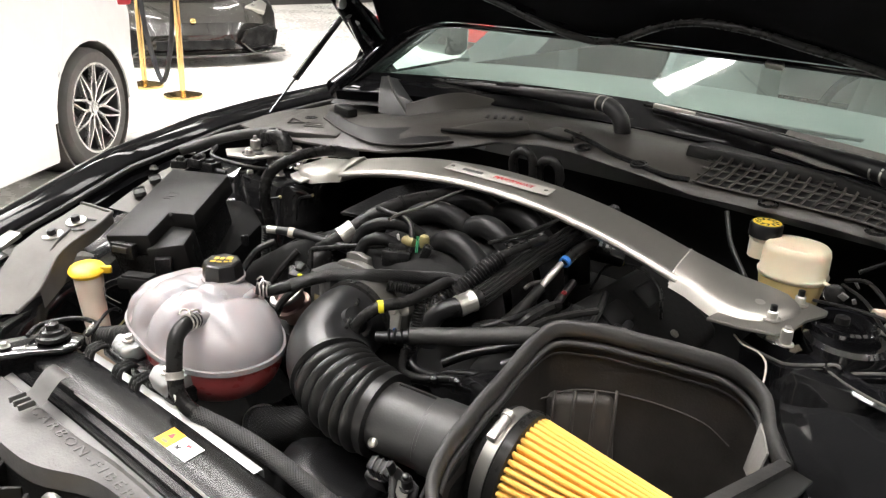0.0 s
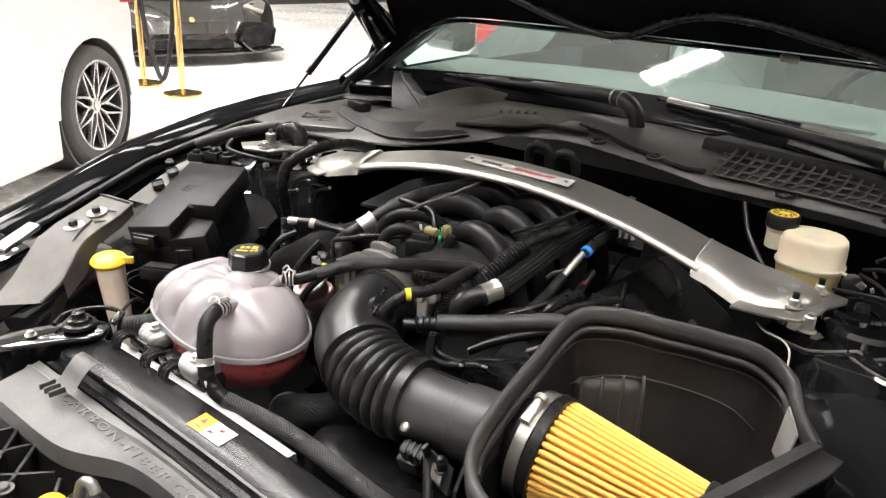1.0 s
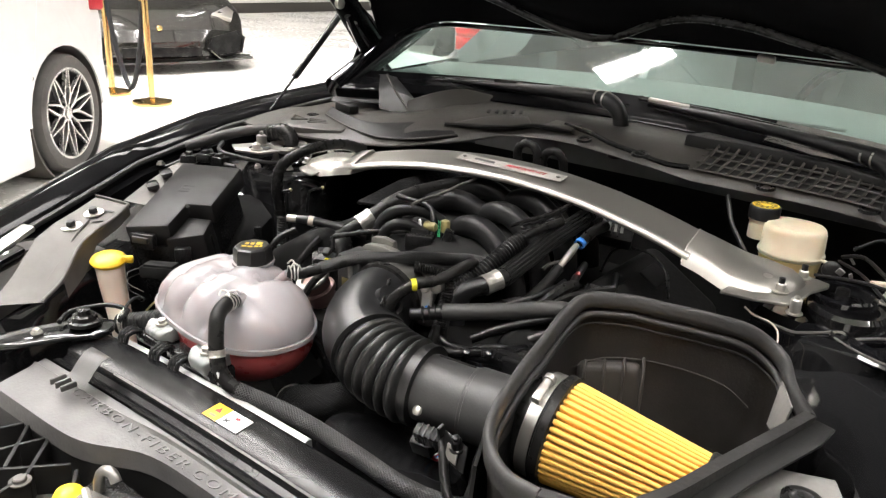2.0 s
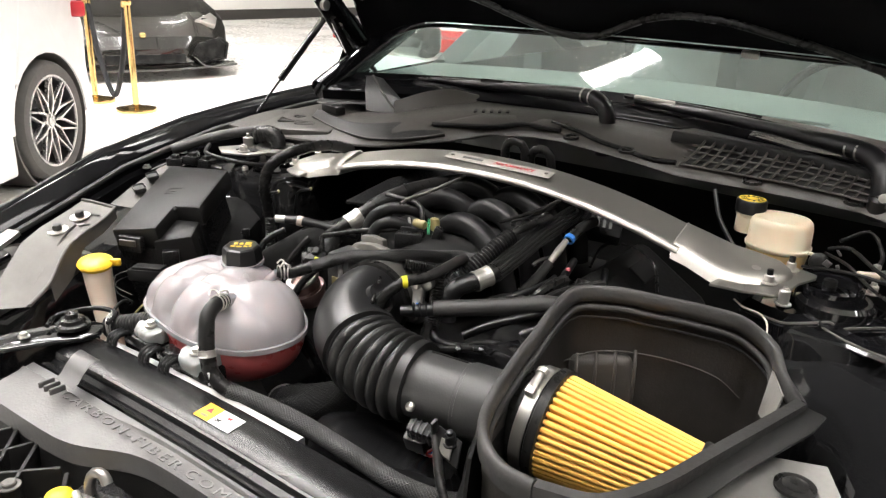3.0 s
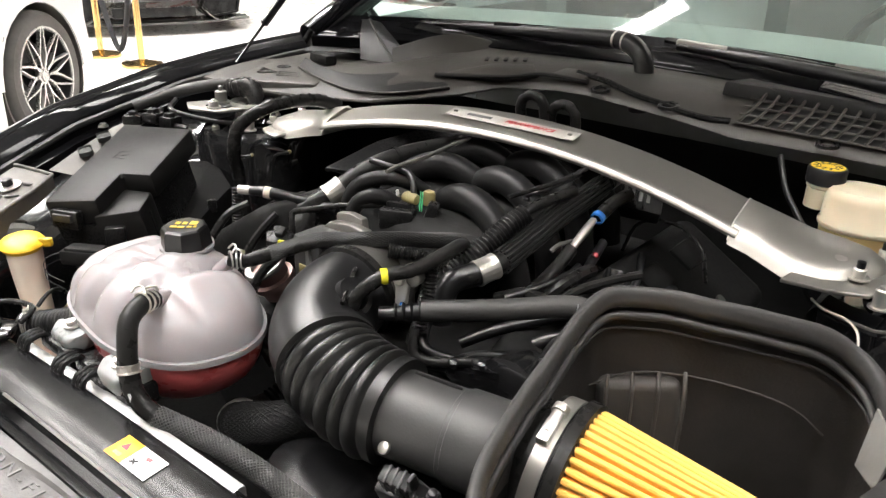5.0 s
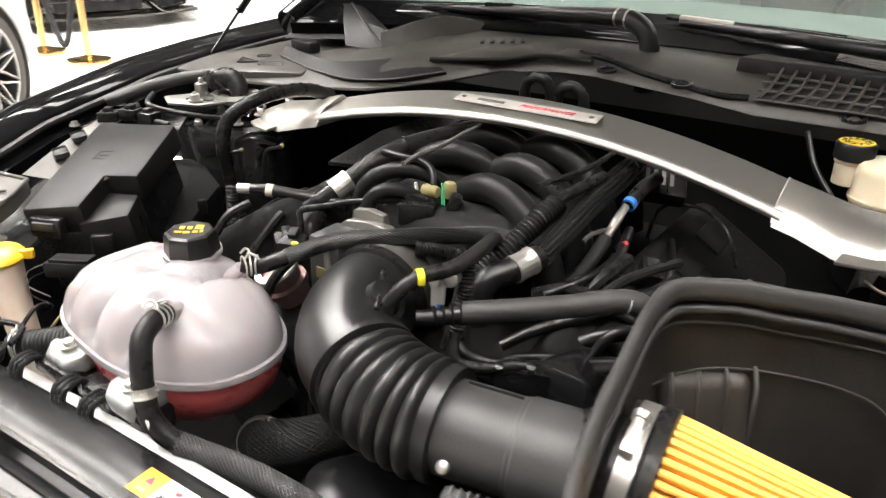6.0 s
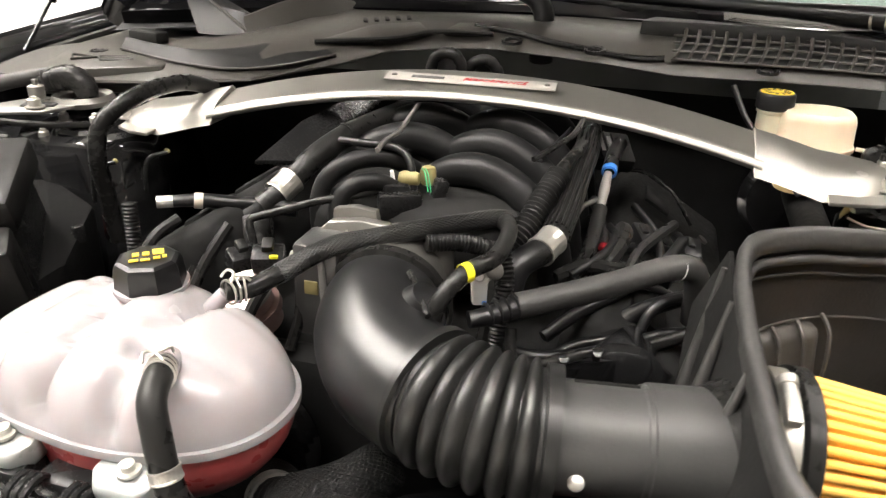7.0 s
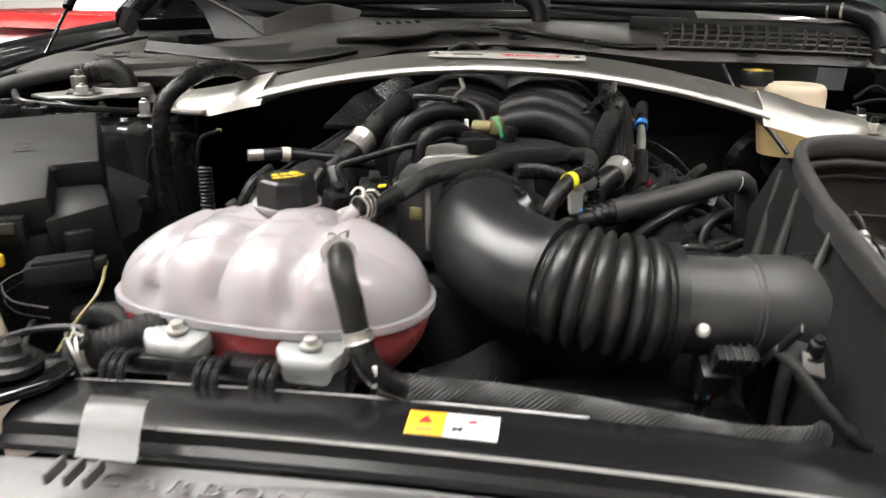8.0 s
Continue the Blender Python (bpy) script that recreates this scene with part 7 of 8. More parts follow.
for dx in (0, 0.0035):
    part("green_wire", tube([(-0.766 + dx, 0.950, 0.860), (-0.761 + dx, 0.944, 0.857), (-0.757 + dx, 0.938, 0.848), (-0.754 + dx, 0.934, 0.838)], 0.0008, 6), GREEN_WIRE, tp)
part("black_housing", box((0.032, 0.018, 0.018), pose(-0.792, 0.932, 0.836, 0, 6, 30), 0.004), PLASTIC, tp)
part("black_housing", box((0.016, 0.020, 0.030), pose(-0.746, 0.950, 0.834, 0, 18, 30), 0.004), PLASTIC, tp)
part("white_tab", box((0.004, 0.006, 0.020), pose(-0.797, 0.938, 0.848, 0, -8, 30), 0.001), WHITE_INK, tp)
cn = thing("sensor_connector", (-0.80, 0.925, 0.825), "black connector with a red lock at the throttle", "connector")
part("shell", box((0.05, 0.03, 0.03), pose(-0.785, 0.925, 0.823, 0, 0, 25), 0.005), PLASTIC, cn)
part("red_dot", lathe([(0, 0.004), (0.003, 0.003), (0.0032, 0)], (-0.792, 0.912, 0.830), (-0.80, 0.7, 0.88), 10), RED, cn)
th = thing("thermostat_housing", (-0.90, 0.79, 0.74), "bare metal pipe joint with a bright ring", "pipe joint")
# the tank's pink reflection is put into the collar's colour
part("collar", lathe([(0, 0.024), (0.018, 0.025), (0.020, 0.031), (0.028, 0.031), (0.030, 0.025), (0.046, 0.025)], (-0.905, 0.812, 0.712), (-0.918, 0.775, 0.79), 32), material("bare metal with painted pink reflection", (0.36, 0.24, 0.22), 0.38, metal=0.7, bump=0.0), th, "bare metal collar tinted pink for the tank's reflection")
part("metal_ring", lathe([(0.046, 0.020), (0.046, 0.030), (0.050, 0.031), (0.053, 0.029), (0.053, 0.020)], (-0.905, 0.812, 0.712), (-0.918, 0.775, 0.79), 32, closed=True), ALU, th)
part("bolt", lathe([(0, 0.008), (0.01, 0.008), (0.012, 0.004)], (-0.862, 0.812, 0.795), (-0.80, 0.8, 0.82), 10), ALU, th)
um = thing("upper_radiator_hose", (-0.93, 0.85, 0.78), "short fat black coolant hose beside the throttle", "hose")
part("tube", tube([(-0.955, 0.88, 0.64), (-0.952, 0.882, 0.72), (-0.952, 0.892, 0.762), (-0.962, 0.912, 0.782)], 0.022, 18), RUBBER, um)
for pts in ([(-1.00, 0.80, 0.70), (-0.985, 0.825, 0.755), (-0.97, 0.85, 0.79), (-0.965, 0.86, 0.80)], [(-1.02, 0.82, 0.70), (-1.0, 0.85, 0.76), (-0.975, 0.87, 0.795)],
            [(-1.06, 0.80, 0.74), (-1.045, 0.83, 0.785), (-1.03, 0.86, 0.80)], [(-0.86, 0.785, 0.70), (-0.853, 0.80, 0.74), (-0.858, 0.815, 0.79), (-0.865, 0.83, 0.80)],
            [(-0.905, 0.745, 0.70), (-0.885, 0.76, 0.76), (-0.87, 0.79, 0.79)]):
    hose("wiring_cable", pts, 0.0065, "black wiring beside the throttle body", seg=8)
for x, y, z, a, m in ((-0.885, 0.80, 0.795, 20, PLASTIC), (-0.94, 0.84, 0.77, 50, PLASTIC), (-1.02, 0.86, 0.75, 10, PLASTIC), (-1.07, 0.93, 0.72, 30, PLASTIC)):
    c = thing("connector_block", (x, y, z), "small black wiring connector by the engine front", "connector", "connector blocks")
    part("shell", box((0.034, 0.026, 0.024), pose(x, y, z, 20, 0, a), 0.004), m, c)
    part("lock", box((0.012, 0.016, 0.008), pose(x, y, z + 0.016, 20, 0, a), 0.002), PLASTIC_GREY, c)
yb = thing("yellow_tab", (-0.872, 0.80, 0.797), "small yellow and red plug locks", "connector")
part("lock", box((0.009, 0.005, 0.004), pose(-0.874, 0.79, 0.803, 0, 0, 20), 0.0015), LEMON, yb)
part("red_lock", box((0.008, 0.007, 0.010), pose(-0.852, 0.80, 0.807, 0, 0, 20), 0.002), RED, yb)
# clutter under the breather hose, right bank
for pts, r in (([(-0.56, 0.93, 0.76), (-0.54, 0.96, 0.785), (-0.535, 1.0, 0.79), (-0.54, 1.04, 0.78)], 0.009), ([(-0.60, 0.90, 0.77), (-0.57, 0.92, 0.78), (-0.54, 0.93, 0.775), (-0.50, 0.96, 0.77)], 0.008),
               ([(-0.53, 0.90, 0.765), (-0.52, 0.95, 0.785), (-0.50, 1.0, 0.79), (-0.48, 1.06, 0.785)], 0.006), ([(-0.66, 0.81, 0.72), (-0.655, 0.82, 0.76), (-0.66, 0.84, 0.79)], 0.008),
               ([(-0.645, 0.985, 0.872), (-0.625, 1.02, 0.880), (-0.61, 1.06, 0.885), (-0.605, 1.12, 0.89)], 0.0035)):
    hose("wiring_cable", pts, r, "black wiring along the valve cover", seg=8)
for x, y, z in ((-0.572, 1.110, 0.768), (-0.561, 1.000, 0.769)):
    c = thing("red_plug", (x, y, z), "small red wiring plug beside the valve cover", "connector", "red plugs")
    part("cap", lathe([(0, 0.0048), (0.007, 0.005), (0.010, 0.003), (0.010, 0)], (x, y, z), (x + 0.5, y - 0.6, z + 0.6), 14), RED, c)
    part("body", lathe([(-0.02, 0.007), (0.0, 0.007)], (x, y, z), (x + 0.5, y - 0.6, z + 0.6), 12), PLASTIC, c)
    part("wire", tube([(x - 0.01, y + 0.012, z - 0.012), (x - 0.01, y + 0.03, z - 0.03), (x, y + 0.06, z - 0.05)], 0.004, 8), RUBBER, c)
for pts, r in (([(-0.60, 0.83, 0.735), (-0.57, 0.86, 0.752), (-0.53, 0.90, 0.765), (-0.49, 0.96, 0.775), (-0.47, 1.02, 0.78)], 0.007), ([(-0.55, 0.85, 0.72), (-0.52, 0.88, 0.745), (-0.485, 0.90, 0.757), (-0.455, 0.94, 0.75)], 0.009),
               ([(-0.585, 0.90, 0.775), (-0.555, 0.935, 0.788), (-0.545, 0.985, 0.792), (-0.555, 1.03, 0.785)], 0.0045), ([(-0.51, 0.86, 0.70), (-0.505, 0.875, 0.74), (-0.49, 0.885, 0.762), (-0.47, 0.90, 0.765)], 0.006),
               ([(-0.60, 0.80, 0.715), (-0.575, 0.815, 0.735), (-0.54, 0.83, 0.742), (-0.50, 0.845, 0.735)], 0.005)):
    hose("wiring_cable", pts, r, "glossy black cable below the breather hose", mat=SATIN, seg=10)
co = thing("coil_connector", (-0.583, 1.258, 0.80), "black ribbed box with pale printed bars", "connector")
CB = frame_of(Vector((-0.583, 1.258, 0.812)), (0.90, 0.42, -0.12), (-0.36, 0.80, 0.48))
part("shell", box((0.078, 0.060, 0.026), CB, 0.005), PLASTIC_GREY, co)
for k in range(4):
    part("pale_bar", box((0.0055, 0.030, 0.001), CB @ Matrix.Translation((-0.020 + 0.012 * k, 0.002, 0.0136)), 0), SHEET, co)
    part("shell_rib", box((0.002, 0.050, 0.005), CB @ Matrix.Translation((-0.026 + 0.012 * k, 0, 0.0136)), 0.0006), PLASTIC_GREY, co)
# wiring that runs down beside the fuel line
for pts, r in (([(-0.575, 0.94, 0.772), (-0.56, 0.97, 0.770), (-0.535, 1.02, 0.762), (-0.50, 1.08, 0.745), (-0.46, 1.12, 0.72)], 0.006), ([(-0.58, 0.90, 0.755), (-0.54, 0.92, 0.760), (-0.50, 0.95, 0.750), (-0.45, 0.97, 0.72)], 0.005),
               ([(-0.585, 1.16, 0.77), (-0.57, 1.10, 0.765), (-0.56, 1.04, 0.755), (-0.57, 0.98, 0.745)], 0.007), ([(-0.53, 1.18, 0.76), (-0.50, 1.10, 0.755), (-0.49, 1.02, 0.745), (-0.50, 0.94, 0.735), (-0.52, 0.88, 0.72)], 0.0055),
               ([(-0.47, 1.16, 0.73), (-0.45, 1.08, 0.735), (-0.43, 1.0, 0.715)], 0.008)):
    hose("wiring_cable", pts, r, "glossy black cable beside the fuel line", mat=SATIN, seg=10)
for x, y, z, a in ((-0.515, 1.055, 0.765, 30), (-0.485, 0.985, 0.755, -15), (-0.545, 0.925, 0.765, 40), (-0.455, 1.09, 0.74, 10)):
    c = thing("connector_block", (x, y, z), "small black wiring connector above the valve cover", "connector", "connector blocks")
    part("shell", box((0.024, 0.036, 0.020), pose(x, y, z, 20, 12, a), 0.003), SATIN, c)
    part("lock", box((0.010, 0.016, 0.006), pose(x, y, z + 0.012, 20, 12, a), 0.002), PLASTIC_GREY, c)
yt = thing("yellow_tag", (-0.56, 1.283, 0.775), "small yellow tag on dark wiring", "tag")
part("tag", box((0.012, 0.010, 0.002), pose(-0.56, 1.283, 0.780, 20, 0, 20), 0.0006), YELLOW_INK, yt)
part("wire", tube([(-0.552, 1.285, 0.779), (-0.52, 1.30, 0.772), (-0.48, 1.29, 0.75), (-0.45, 1.24, 0.72)], 0.003, 8), RUBBER, yt)
part("wire", tube([(-0.566, 1.280, 0.779), (-0.58, 1.26, 0.77), (-0.57, 1.20, 0.75)], 0.003, 8), RUBBER, yt)
lk = thing("tensioner_arm", (-0.52, 0.80, 0.66), "dark metal bracket and pulley under the hose", "bracket")
part("plate", slab([(-0.60, 0.79, 0.735), (-0.50, 0.83, 0.735), (-0.47, 0.86, 0.70), (-0.56, 0.80, 0.68)], 0.012, 0.004), PAINT_DULL, lk)
part("drum", lathe([(0, 0.045), (0.05, 0.045), (0.055, 0.036), (0.055, 0)], (-0.525, 0.86, 0.70), (-0.50, 0.6, 0.73), 28), PAINT_DULL, lk)
for x, y, z in ((-0.575, 0.785, 0.735), (-0.545, 0.80, 0.738), (-0.60, 0.74, 0.735)):
    part("bolt", lathe([(0, 0.005), (0.010, 0.005), (0.011, 0.003)], (x, y, z), (x + 0.02, y - 0.05, z + 0.1), 10), PAINT_DULL, lk)
tr = thing("wire_clip", (-0.645, 1.05, 0.852), "thin glossy black bent wire clip by the manifold", "clip")
part("wire", tube([(-0.640, 1.030, 0.858), (-0.651, 1.036, 0.856), (-0.650, 1.050, 0.860), (-0.640, 1.060, 0.862), (-0.631, 1.10, 0.866), (-0.622, 1.14, 0.872)], 0.0024, 8), SATIN, tr)
gl = thing("intake_gauze", (-0.67, 0.64, 0.60), "dark plastic fan shroud below the intake tube", "fan shroud")
part("shroud", loft([[(x, 0.545 + 0.01 * k, 0.655 - 0.02 * k) for x in (-1.10, -0.9, -0.7, -0.5, -0.4)] for k in range(4)], closed=False), PLASTIC, gl)
part("dome", loft([[Vector((-0.60 + 0.13 * w * math.cos(a), 0.645 + 0.07 * w * math.sin(a), z)) for a in [2 * math.pi * i / 32 for i in range(32)]] for z, w in ((0.56, 1.05), (0.615, 1.0), (0.634, 0.9), (0.642, 0.6), (0.644, 0.1))]), COVER, gl)

# plug, loose wires and ribbed conduits between the washer neck and the tank
wp = thing("wiring_plug", (-1.206, 0.684, 0.717), "black wiring plug with loose coloured wires beside the washer neck", "connector")
WP = frame_of(Vector((-1.206, 0.684, 0.717)), (0.9, 0.42, 0.05), (-0.4, 0.9, 0))
part("shell", box((0.070, 0.030, 0.024), WP, 0.005), MATTE, wp)
part("lid", box((0.060, 0.024, 0.006), WP @ Matrix.Translation((0.004, 0, 0.013)), 0.002), MATTE, wp)
part("latch", box((0.014, 0.018, 0.014), WP @ Matrix.Translation((0.040, 0, 0.004)), 0.003), PLASTIC, wp)
for k, (m, dz) in enumerate(((TIN, 0.006), (RUBBER, -0.006))):
    part("wire", tube([WP @ Vector((-0.036, -0.006 + 0.006 * k, dz)), WP @ Vector((-0.055, -0.018, dz - 0.006)), WP @ Vector((-0.045, -0.036, dz - 0.020)), WP @ Vector((-0.012, -0.040, dz - 0.032))], 0.0007, 6), m, wp)
part("tan_wire", tube([WP @ Vector((0.046, 0.0, 0.004)), (-1.160, 0.690, 0.716), (-1.158, 0.672, 0.700), (-1.170, 0.640, 0.675), (-1.18, 0.62, 0.65)], 0.0018, 8), TAN, wp)
for pts in ([(-1.20, 0.70, 0.655), (-1.16, 0.675, 0.672), (-1.115, 0.64, 0.686), (-1.085, 0.61, 0.688)], [(-1.185, 0.72, 0.65), (-1.145, 0.695, 0.668), (-1.10, 0.66, 0.680), (-1.07, 0.63, 0.680)]):
    hose("corrugated_conduit", pts, 0.013, "black corrugated conduit below the coolant tank", rib=0.10, pitch=0.006)
part("thin_wire", tube([(-1.225, 0.655, 0.66), (-1.215, 0.64, 0.675), (-1.205, 0.62, 0.678), (-1.20, 0.60, 0.665)], 0.003, 8), RUBBER, wp)

# ---------- radiator cover and front panel ----------
rc = thing("radiator_cover", (CX, 0.48, 0.67), "black radiator top cover with a warning label", "radiator cover")


def strip(rows, x0=-1.115, x1=-0.36, n=16):
    return loft([[(x0 + (x1 - x0) * k / n, y - 0.02 * ((x0 + (x1 - x0) * k / n - CX) / 0.4) ** 2 * 0, z - 0.012 * ((x0 + (x1 - x0) * k / n - CX) / 0.4) ** 2) for k in range(n + 1)] for y, z in rows], closed=False)


part("plate", strip(((0.520, 0.672), (0.519, 0.692), (0.512, 0.6945), (0.470, 0.690), (0.458, 0.686), (0.455, 0.676), (0.447, 0.672), (0.440, 0.676), (0.432, 0.676))), COVER, rc, angle=30)
# pale strip that paints the light reflected along the black ridge
part("front_bead", strip(((0.460, 0.6865), (0.458, 0.6885), (0.456, 0.6865)), -0.98, -0.36), SHEET, rc, "thin painted highlight along the front ridge")
part("rear_strip", strip(((0.541, 0.668), (0.540, 0.682), (0.534, 0.684), (0.526, 0.683), (0.525, 0.668)), -1.10, -0.645), material("bright radiator edge", (0.62, 0.62, 0.61), 0.40, metal=0.3), rc, "pale strip along the rear edge")
lab = part("warning_label", box((0.072, 0.030, 0.0008), pose(-0.7515, 0.4875, 0.6928, 5, 0, 0), 0.0003), WHITE_INK, rc, "orange and white warning label")
part("orange_half", box((0.030, 0.030, 0.0010), pose(-0.7725, 0.4875, 0.6929, 5, 0, 0), 0.0003), ORANGE, lab)
tri = bmesh.new()
vs = [tri.verts.new(Vector((-0.7725 + a, 0.4905 + b, 0.6944 + b * 0.08))) for a, b in ((-0.006, -0.004), (0.006, -0.004), (0.0, 0.006))]
tri.faces.new(vs)
part("warning_triangle", tri, RED_INK, lab)
part("printed_bar", box((0.012, 0.004, 0.0006), pose(-0.7725, 0.479, 0.6930, 5, 0, 0), 0), TAN, lab)
part("printed_cross", box((0.010, 0.002, 0.0006), pose(-0.747, 0.482, 0.6934, 5, 0, 35), 0), INK, lab)
part("printed_cross", box((0.010, 0.002, 0.0006), pose(-0.747, 0.482, 0.6934, 5, 0, -35), 0), INK, lab)
part("printed_mark", box((0.007, 0.004, 0.0006), pose(-0.736, 0.493, 0.6940, 5, 0, 10), 0), RED_INK, lab)
for x in (-0.975, -0.925, -1.06):
    c = thing("radiator_clip", (x, 0.53, 0.70), "black ribbed clip over the radiator edge", "clip", "radiator clips")
    for k in range(3):
        part("band", tube([(x + 0.008 * k, 0.515, 0.690), (x + 0.008 * k, 0.520, 0.702), (x + 0.008 * k, 0.540, 0.704), (x + 0.008 * k, 0.550, 0.690)], 0.004, 8), PLASTIC, c)
    part("tail", box((0.05, 0.03, 0.018), (x + 0.03, 0.553, 0.692), 0.004), PLASTIC, c)
    part("block", box((0.03, 0.04, 0.03), (x + 0.06, 0.558, 0.685), 0.004), PLASTIC, c)
rs = thing("radiator_side_hose", (-1.09, 0.56, 0.69), "short ribbed grey hose with a bright clamp", "hose")
part("tube", tube([(-1.11, 0.545, 0.690), (-1.07, 0.565, 0.700), (-1.03, 0.585, 0.712)], 0.018, 16, rib=0.04, pitch=0.006), PLASTIC_GREY, rs)
spring_clamp(rs, (-1.10, 0.55, 0.692), (0.85, 0.45, 0.2), 0.018)

fp = thing("grille_support_panel", (CX, 0.38, 0.64), "grey carbon fibre composite grille support panel", "front panel")


def panel_front(x):
    return 0.350 + 0.055 / (1 + math.exp(-(x + 0.855) / 0.025))


xs = [-1.14 + 0.02 * k for k in range(40)]
rows = []
for t in (0, 0.02, 0.35, 0.72, 0.80, 0.84, 1.0):
    rows.append([(x, panel_front(x) + (0.432 - panel_front(x)) * t, 0.655 + 0.016 * t + (0.004 if t in (0.80,) else 0) - (0.03 if t == 0 else 0) - 0.012 * ((x - CX) / 0.4) ** 2) for x in xs])
part("panel", loft(rows, closed=False), GREY_PANEL, fp, angle=35)
for word, x0, long in (("CARBON-FIBER", -1.0, 0.272), ("COMPOSITE", -0.712, 0.203)):
    LET = lettering(word, 0.0190, Matrix.Identity(4), 0.0008, 0.12, 1.4)
    lo, hi = min(q.co.x for q in LET.verts), max(q.co.x for q in LET.verts)
    LET.transform(Matrix.Translation((x0, 0.407, 0.6705)) @ Matrix.Rotation(radians(9), 4, "X") @ Matrix.Diagonal((long / (hi - lo), 1, 1, 1)) @ Matrix.Translation((-lo, 0, 0)))
    part("raised_lettering", LET, GREY_PANEL, fp, "moulded word " + word)
part("lower_face", loft([[(x, panel_front(x) + 0.002, 0.63) for x in xs], [(x, panel_front(x) - 0.005, 0.55) for x in xs]], closed=False), PLASTIC_GREY, fp)
cp = thing("cover_clip", (-1.0, 0.43, 0.70), "grey plastic spring clip over the radiator cover", "clip")
part("tongue", loft([[(x0 + 0.003 * k, y, z) for x0 in (-1.032, -0.984)] for k, (y, z) in enumerate(((0.458, 0.708), (0.452, 0.712), (0.440, 0.711), (0.425, 0.700), (0.416, 0.692), (0.406, 0.688)))], closed=False), NYLON, cp)
for k in range(3):
    part("tooth", box((0.005, 0.024, 0.010), (-1.028 + 0.015 * k, 0.398, 0.681), 0.002), NYLON, cp)

# hood latch striker at the far corner of the panel
hl = thing("hood_latch_rest", (-1.13, 0.48, 0.70), "black hood rest plate with a round rubber bump stop", "latch")
LP = [(-1.105, 0.540, 0.702), (-1.085, 0.515, 0.700), (-1.09, 0.49, 0.698), (-1.12, 0.455, 0.696), (-1.16, 0.40, 0.690), (-1.20, 0.37, 0.684), (-1.23, 0.40, 0.684), (-1.19, 0.46, 0.694), (-1.15, 0.52, 0.702)]
part("plate", slab(LP, 0.010, 0.004), PAINT_DULL, hl)
part("bump_stop", lathe([(0, 0.026), (0.006, 0.026), (0.008, 0.020), (0.014, 0.018), (0.016, 0.011), (0.024, 0.010), (0.026, 0)], (-1.130, 0.497, 0.703), (-1.130, 0.49, 2), 28), RUBBER, hl)
hexbolt("bolt", (-1.165, 0.435, 0.695), (0, 0, 1), hl, 0.006, 0.006, CHROME, 0.009)
part("wire_loop", tube([(-1.085, 0.53, 0.71), (-1.10, 0.555, 0.715), (-1.15, 0.545, 0.712), (-1.18, 0.50, 0.706), (-1.16, 0.47, 0.703)], 0.004, 8), PLASTIC, hl)

# galvanised support bracket
sb = thing("bumper_support_bracket", (-1.42, 0.64, 0.75), "grey galvanised sheet bracket with two dark bolts", "bracket")
part("sheet", loft([[(-1.388, 0.738, 0.792), (-1.445, 0.718, 0.798), (-1.462, 0.712, 0.798)], [(-1.362, 0.695, 0.782), (-1.42, 0.675, 0.788), (-1.440, 0.665, 0.790)], [(-1.345, 0.64, 0.768), (-1.40, 0.615, 0.774), (-1.425, 0.605, 0.776)],
                    [(-1.33, 0.60, 0.752), (-1.38, 0.57, 0.758), (-1.41, 0.56, 0.760)], [(-1.30, 0.55, 0.712), (-1.35, 0.51, 0.710), (-1.375, 0.495, 0.712)], [(-1.28, 0.50, 0.690), (-1.33, 0.45, 0.685), (-1.345, 0.44, 0.685)]], closed=False), TIN, sb, angle=50)
part("flange", loft([[(-1.388, 0.738, 0.792), (-1.362, 0.695, 0.782), (-1.345, 0.64, 0.768), (-1.33, 0.60, 0.752), (-1.30, 0.55, 0.712)], [(-1.384, 0.738, 0.772), (-1.358, 0.695, 0.76), (-1.341, 0.64, 0.745), (-1.32, 0.60, 0.70), (-1.29, 0.55, 0.68)]], closed=False), TIN, sb)
part("folded_lip", tube([(-1.388, 0.738, 0.794), (-1.362, 0.695, 0.784), (-1.345, 0.64, 0.770), (-1.33, 0.60, 0.754), (-1.30, 0.55, 0.714), (-1.28, 0.50, 0.692)], 0.0035, 8), TIN, sb)
part("crease", tube([(-1.385, 0.652, 0.779), (-1.366, 0.618, 0.769), (-1.340, 0.572, 0.737), (-1.322, 0.532, 0.708)], 0.0028, 8), TIN, sb)
part("end_fold", tube([(-1.388, 0.738, 0.794), (-1.445, 0.718, 0.800), (-1.462, 0.712, 0.800)], 0.003, 8), TIN, sb)
for x, y, z, a in ((-1.372, 0.662, 0.7795, 62), (-1.385, 0.694, 0.7895, 20)):
    part("slot", box((0.022, 0.005, 0.002), pose(x, y, z, 12, 0, a), 0.0008), INK, sb)
for x, y, z in ((-1.393, 0.622, 0.7735), (-1.403, 0.673, 0.7865)):
    b = hexbolt("bolt", (x, y, z), (0.05, -0.2, 1), sb, 0.009, 0.010, SATIN, 0.0)
    part("washer", lathe([(0, 0.019), (0.002, 0.019), (0.0021, 0.0)], (x, y, z - 0.001), (x + 0.05, y - 0.2, z + 1), 24), CHROME, sb, "bright washer")
il = thing("inner_wing_panel", (-1.50, 0.85, 0.80), "pale sheet metal strip with dark slots beside the fuse box", "panel")
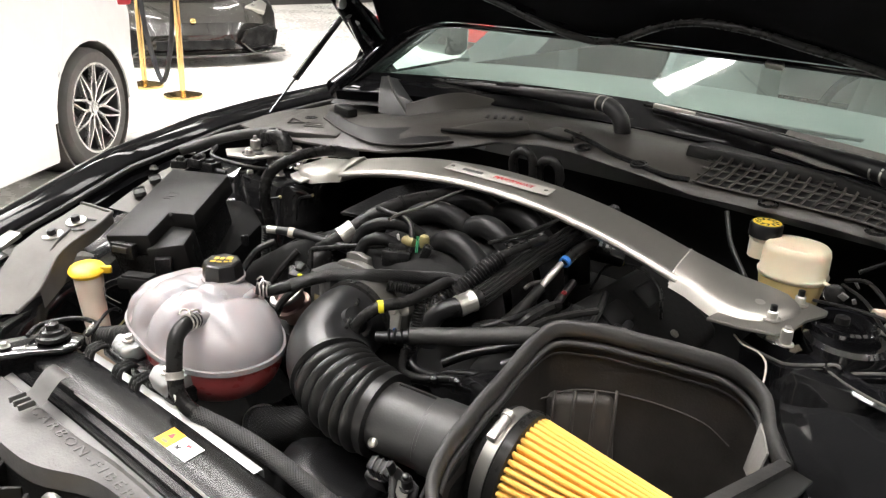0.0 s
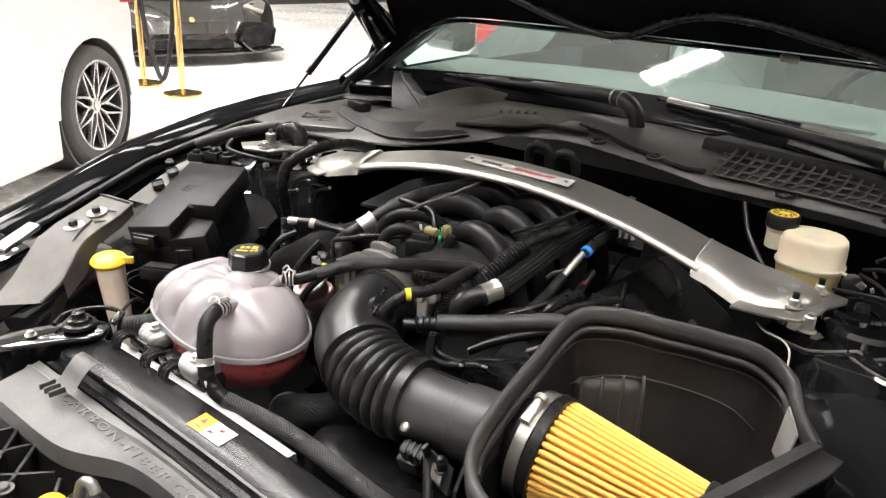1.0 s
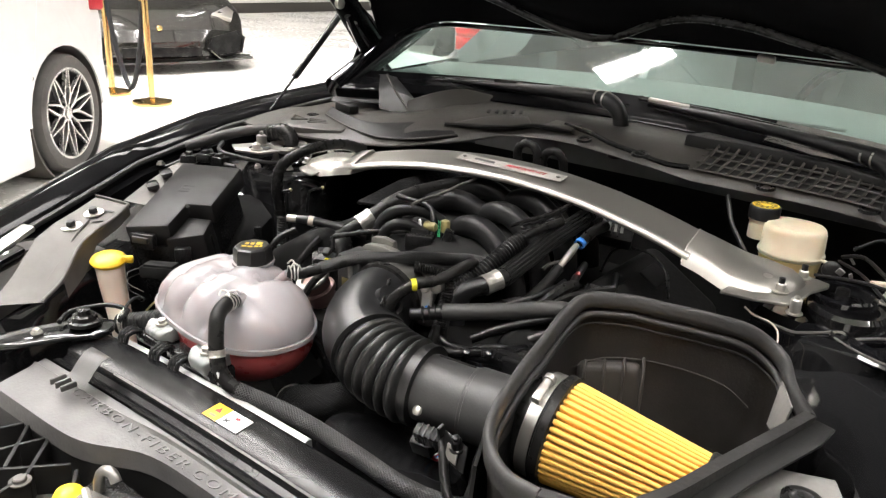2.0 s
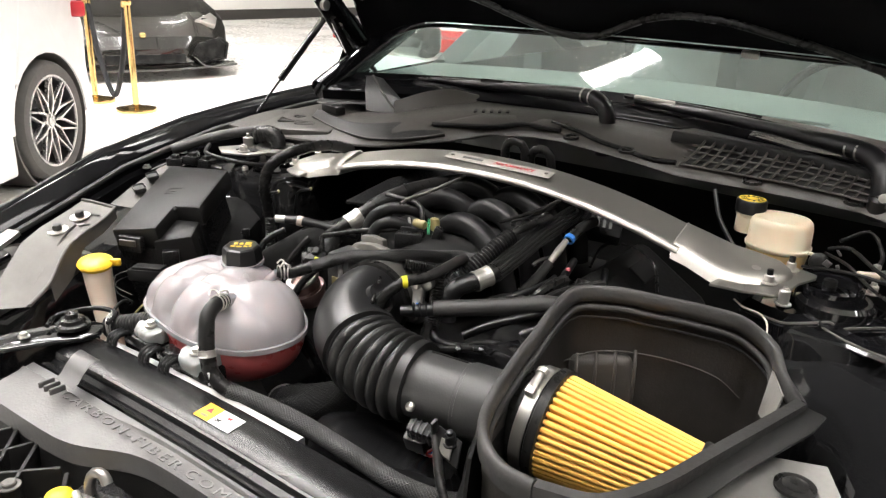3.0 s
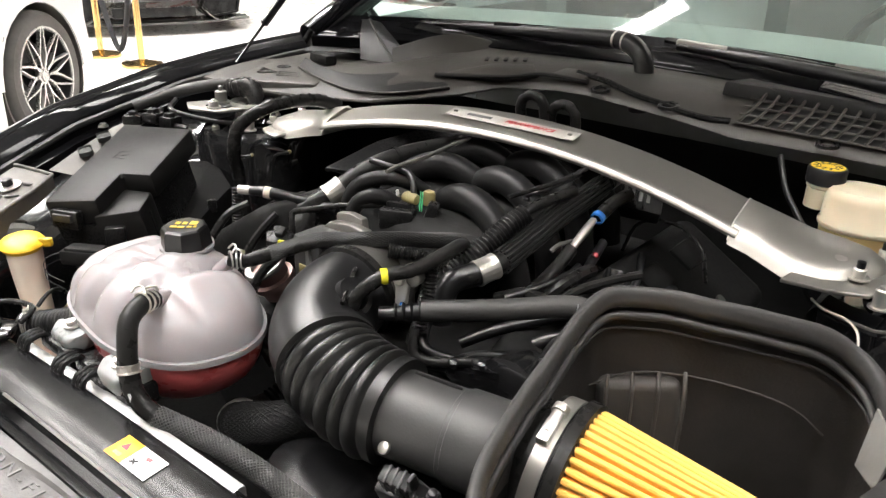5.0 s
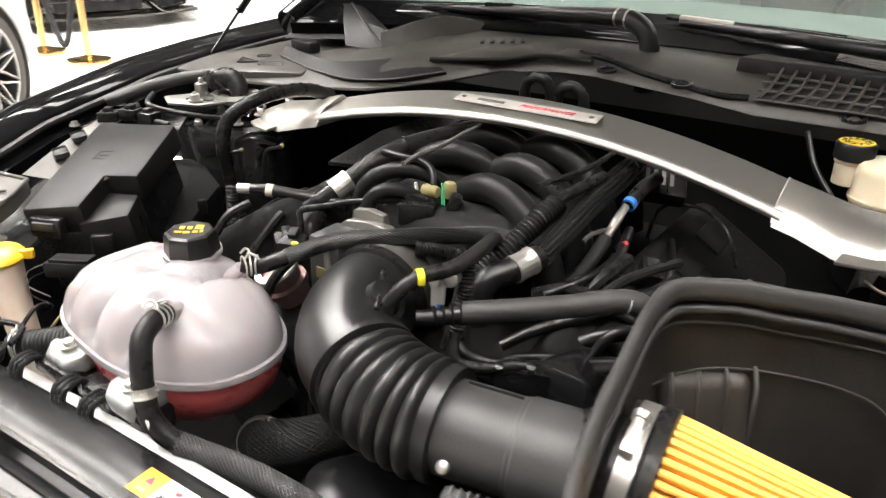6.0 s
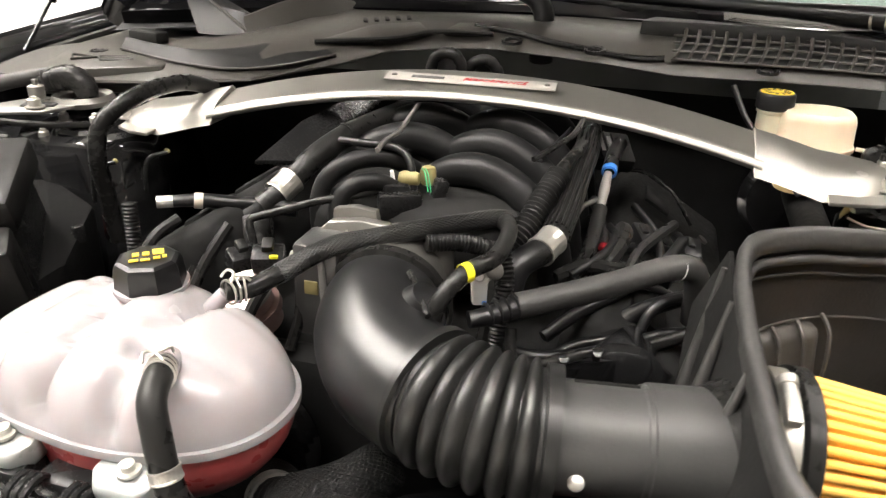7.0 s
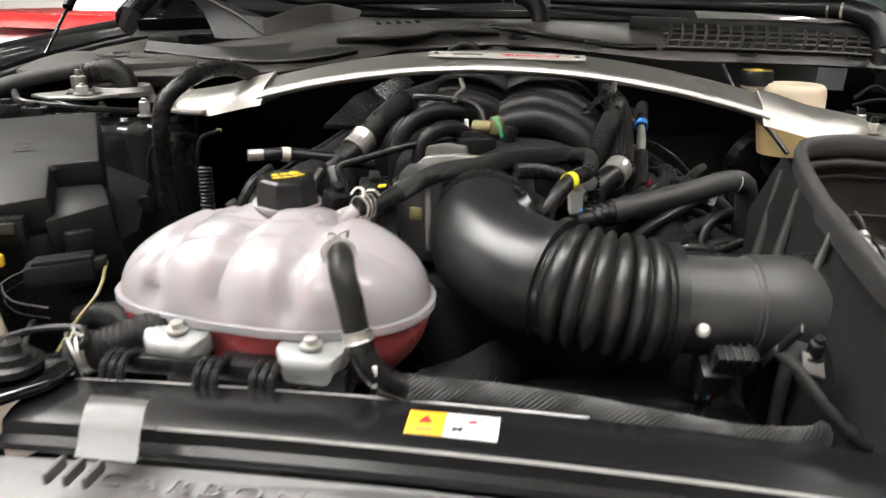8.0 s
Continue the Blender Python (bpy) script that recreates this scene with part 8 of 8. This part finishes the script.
part("sheet", loft([[(-1.375, 0.775, 0.785), (-1.43, 0.752, 0.789)], [(-1.435, 0.85, 0.800), (-1.475, 0.832, 0.802)], [(-1.465, 0.93, 0.818), (-1.505, 0.915, 0.820)], [(-1.495, 1.01, 0.83), (-1.525, 1.0, 0.832)]], closed=False), TIN, il)
for x, y, z in ((-1.438, 0.825, 0.806), (-1.468, 0.878, 0.817)):
    part("slot", box((0.045, 0.024, 0.004), pose(x, y, z, 10, 0, -25), 0.006), INK, il)
part("headlamp_edge", box((0.10, 0.16, 0.02), pose(-1.55, 0.50, 0.69, 10, 8, 15), 0.008), PAINT, il)
# bright bar added as the headlamp's glint
part("headlamp_glint", box((0.03, 0.10, 0.012), pose(-1.56, 0.58, 0.715, 12, 6, 25), 0.004), CHROME, il)

# grille opening: cross ribs and a latch hook
gp = thing("front_grille", (-1.0, 0.28, 0.60), "grey ribbed grille frame below the panel", "grille frame")
part("back_panel", slab([(-1.25, 0.37, 0.575), (-1.02, 0.335, 0.578), (-0.86, 0.335, 0.578), (-0.84, 0.22, 0.56), (-1.1, 0.18, 0.55), (-1.28, 0.25, 0.56)], 0.006, 0.001), SHEET, gp)
for a, b in (((-1.064, 0.300), (-1.044, 0.349)), ((-1.014, 0.270), (-0.986, 0.351)), ((-0.925, 0.297), (-0.979, 0.351)), ((-0.985, 0.250), (-0.903, 0.344)), ((-0.960, 0.284), (-1.034, 0.350)), ((-0.840, 0.310), (-0.886, 0.343)), ((-0.925, 0.297), (-0.905, 0.230))):
    m = (Vector((*a, 0.612)) + Vector((*b, 0.612))) / 2
    d = Vector((b[0] - a[0], b[1] - a[1], 0.0))
    part("rib", box((d.length, 0.006, 0.045), frame_of(m - Vector((0, 0, 0.01)), d, (0, 1, 0)), 0.0015), PLASTIC_GREY, gp)
hexbolt("bolt", (-0.917, 0.284, 0.622), (0, 0, 1), gp, 0.009, 0.006, TIN, 0.014)
yc = thing("yellow_plug", (-0.852, 0.314, 0.606), "bright yellow round plug in the grille frame", "plug")
part("dome", lathe([(0, 0.020), (0.010, 0.0205), (0.018, 0.016), (0.022, 0.006), (0.0225, 0)], (-0.852, 0.314, 0.606), (-0.852, 0.314, 2), 24), YELLOW, yc)
part("tab", box((0.03, 0.008, 0.006), (-0.838, 0.316, 0.614), 0.002), YELLOW, yc)
hk = thing("hood_latch", (-0.80, 0.34, 0.63), "bare metal hood latch hook in black housing", "latch")
part("hook", tube([(-0.822, 0.338, 0.60), (-0.822, 0.340, 0.640), (-0.812, 0.343, 0.658), (-0.798, 0.346, 0.660), (-0.790, 0.346, 0.650)], 0.007, 12), ALU, hk)
part("plate", box((0.06, 0.03, 0.008), pose(-0.80, 0.325, 0.622, 0, 8, 20), 0.002), TIN, hk)
part("housing", box((0.12, 0.04, 0.08), (-0.79, 0.352, 0.585), 0.008), PLASTIC, hk)
part("lever", tube([(-0.83, 0.325, 0.63), (-0.80, 0.315, 0.628), (-0.775, 0.318, 0.622)], 0.005, 8), CHROME, hk)
# tray beside the air box at the near corner
tr2 = thing("splash_shield", (-0.12, 0.62, 0.74), "grey sheet shield with a round rubber plug beside the air box", "shield")
part("sheet", slab([(-0.075, 0.80, 0.757), (-0.135, 0.785, 0.752), (-0.165, 0.70, 0.748), (-0.19, 0.60, 0.744), (-0.17, 0.40, 0.70), (0.0, 0.40, 0.70), (0.03, 0.60, 0.74)], 0.006, 0.002), SHEET, tr2)
part("plug", lathe([(0, 0.022), (0.004, 0.022), (0.005, 0.014), (0.002, 0.010), (0.002, 0)], (-0.096, 0.742, 0.7515), (-0.096, 0.72, 2), 24), RUBBER, tr2)
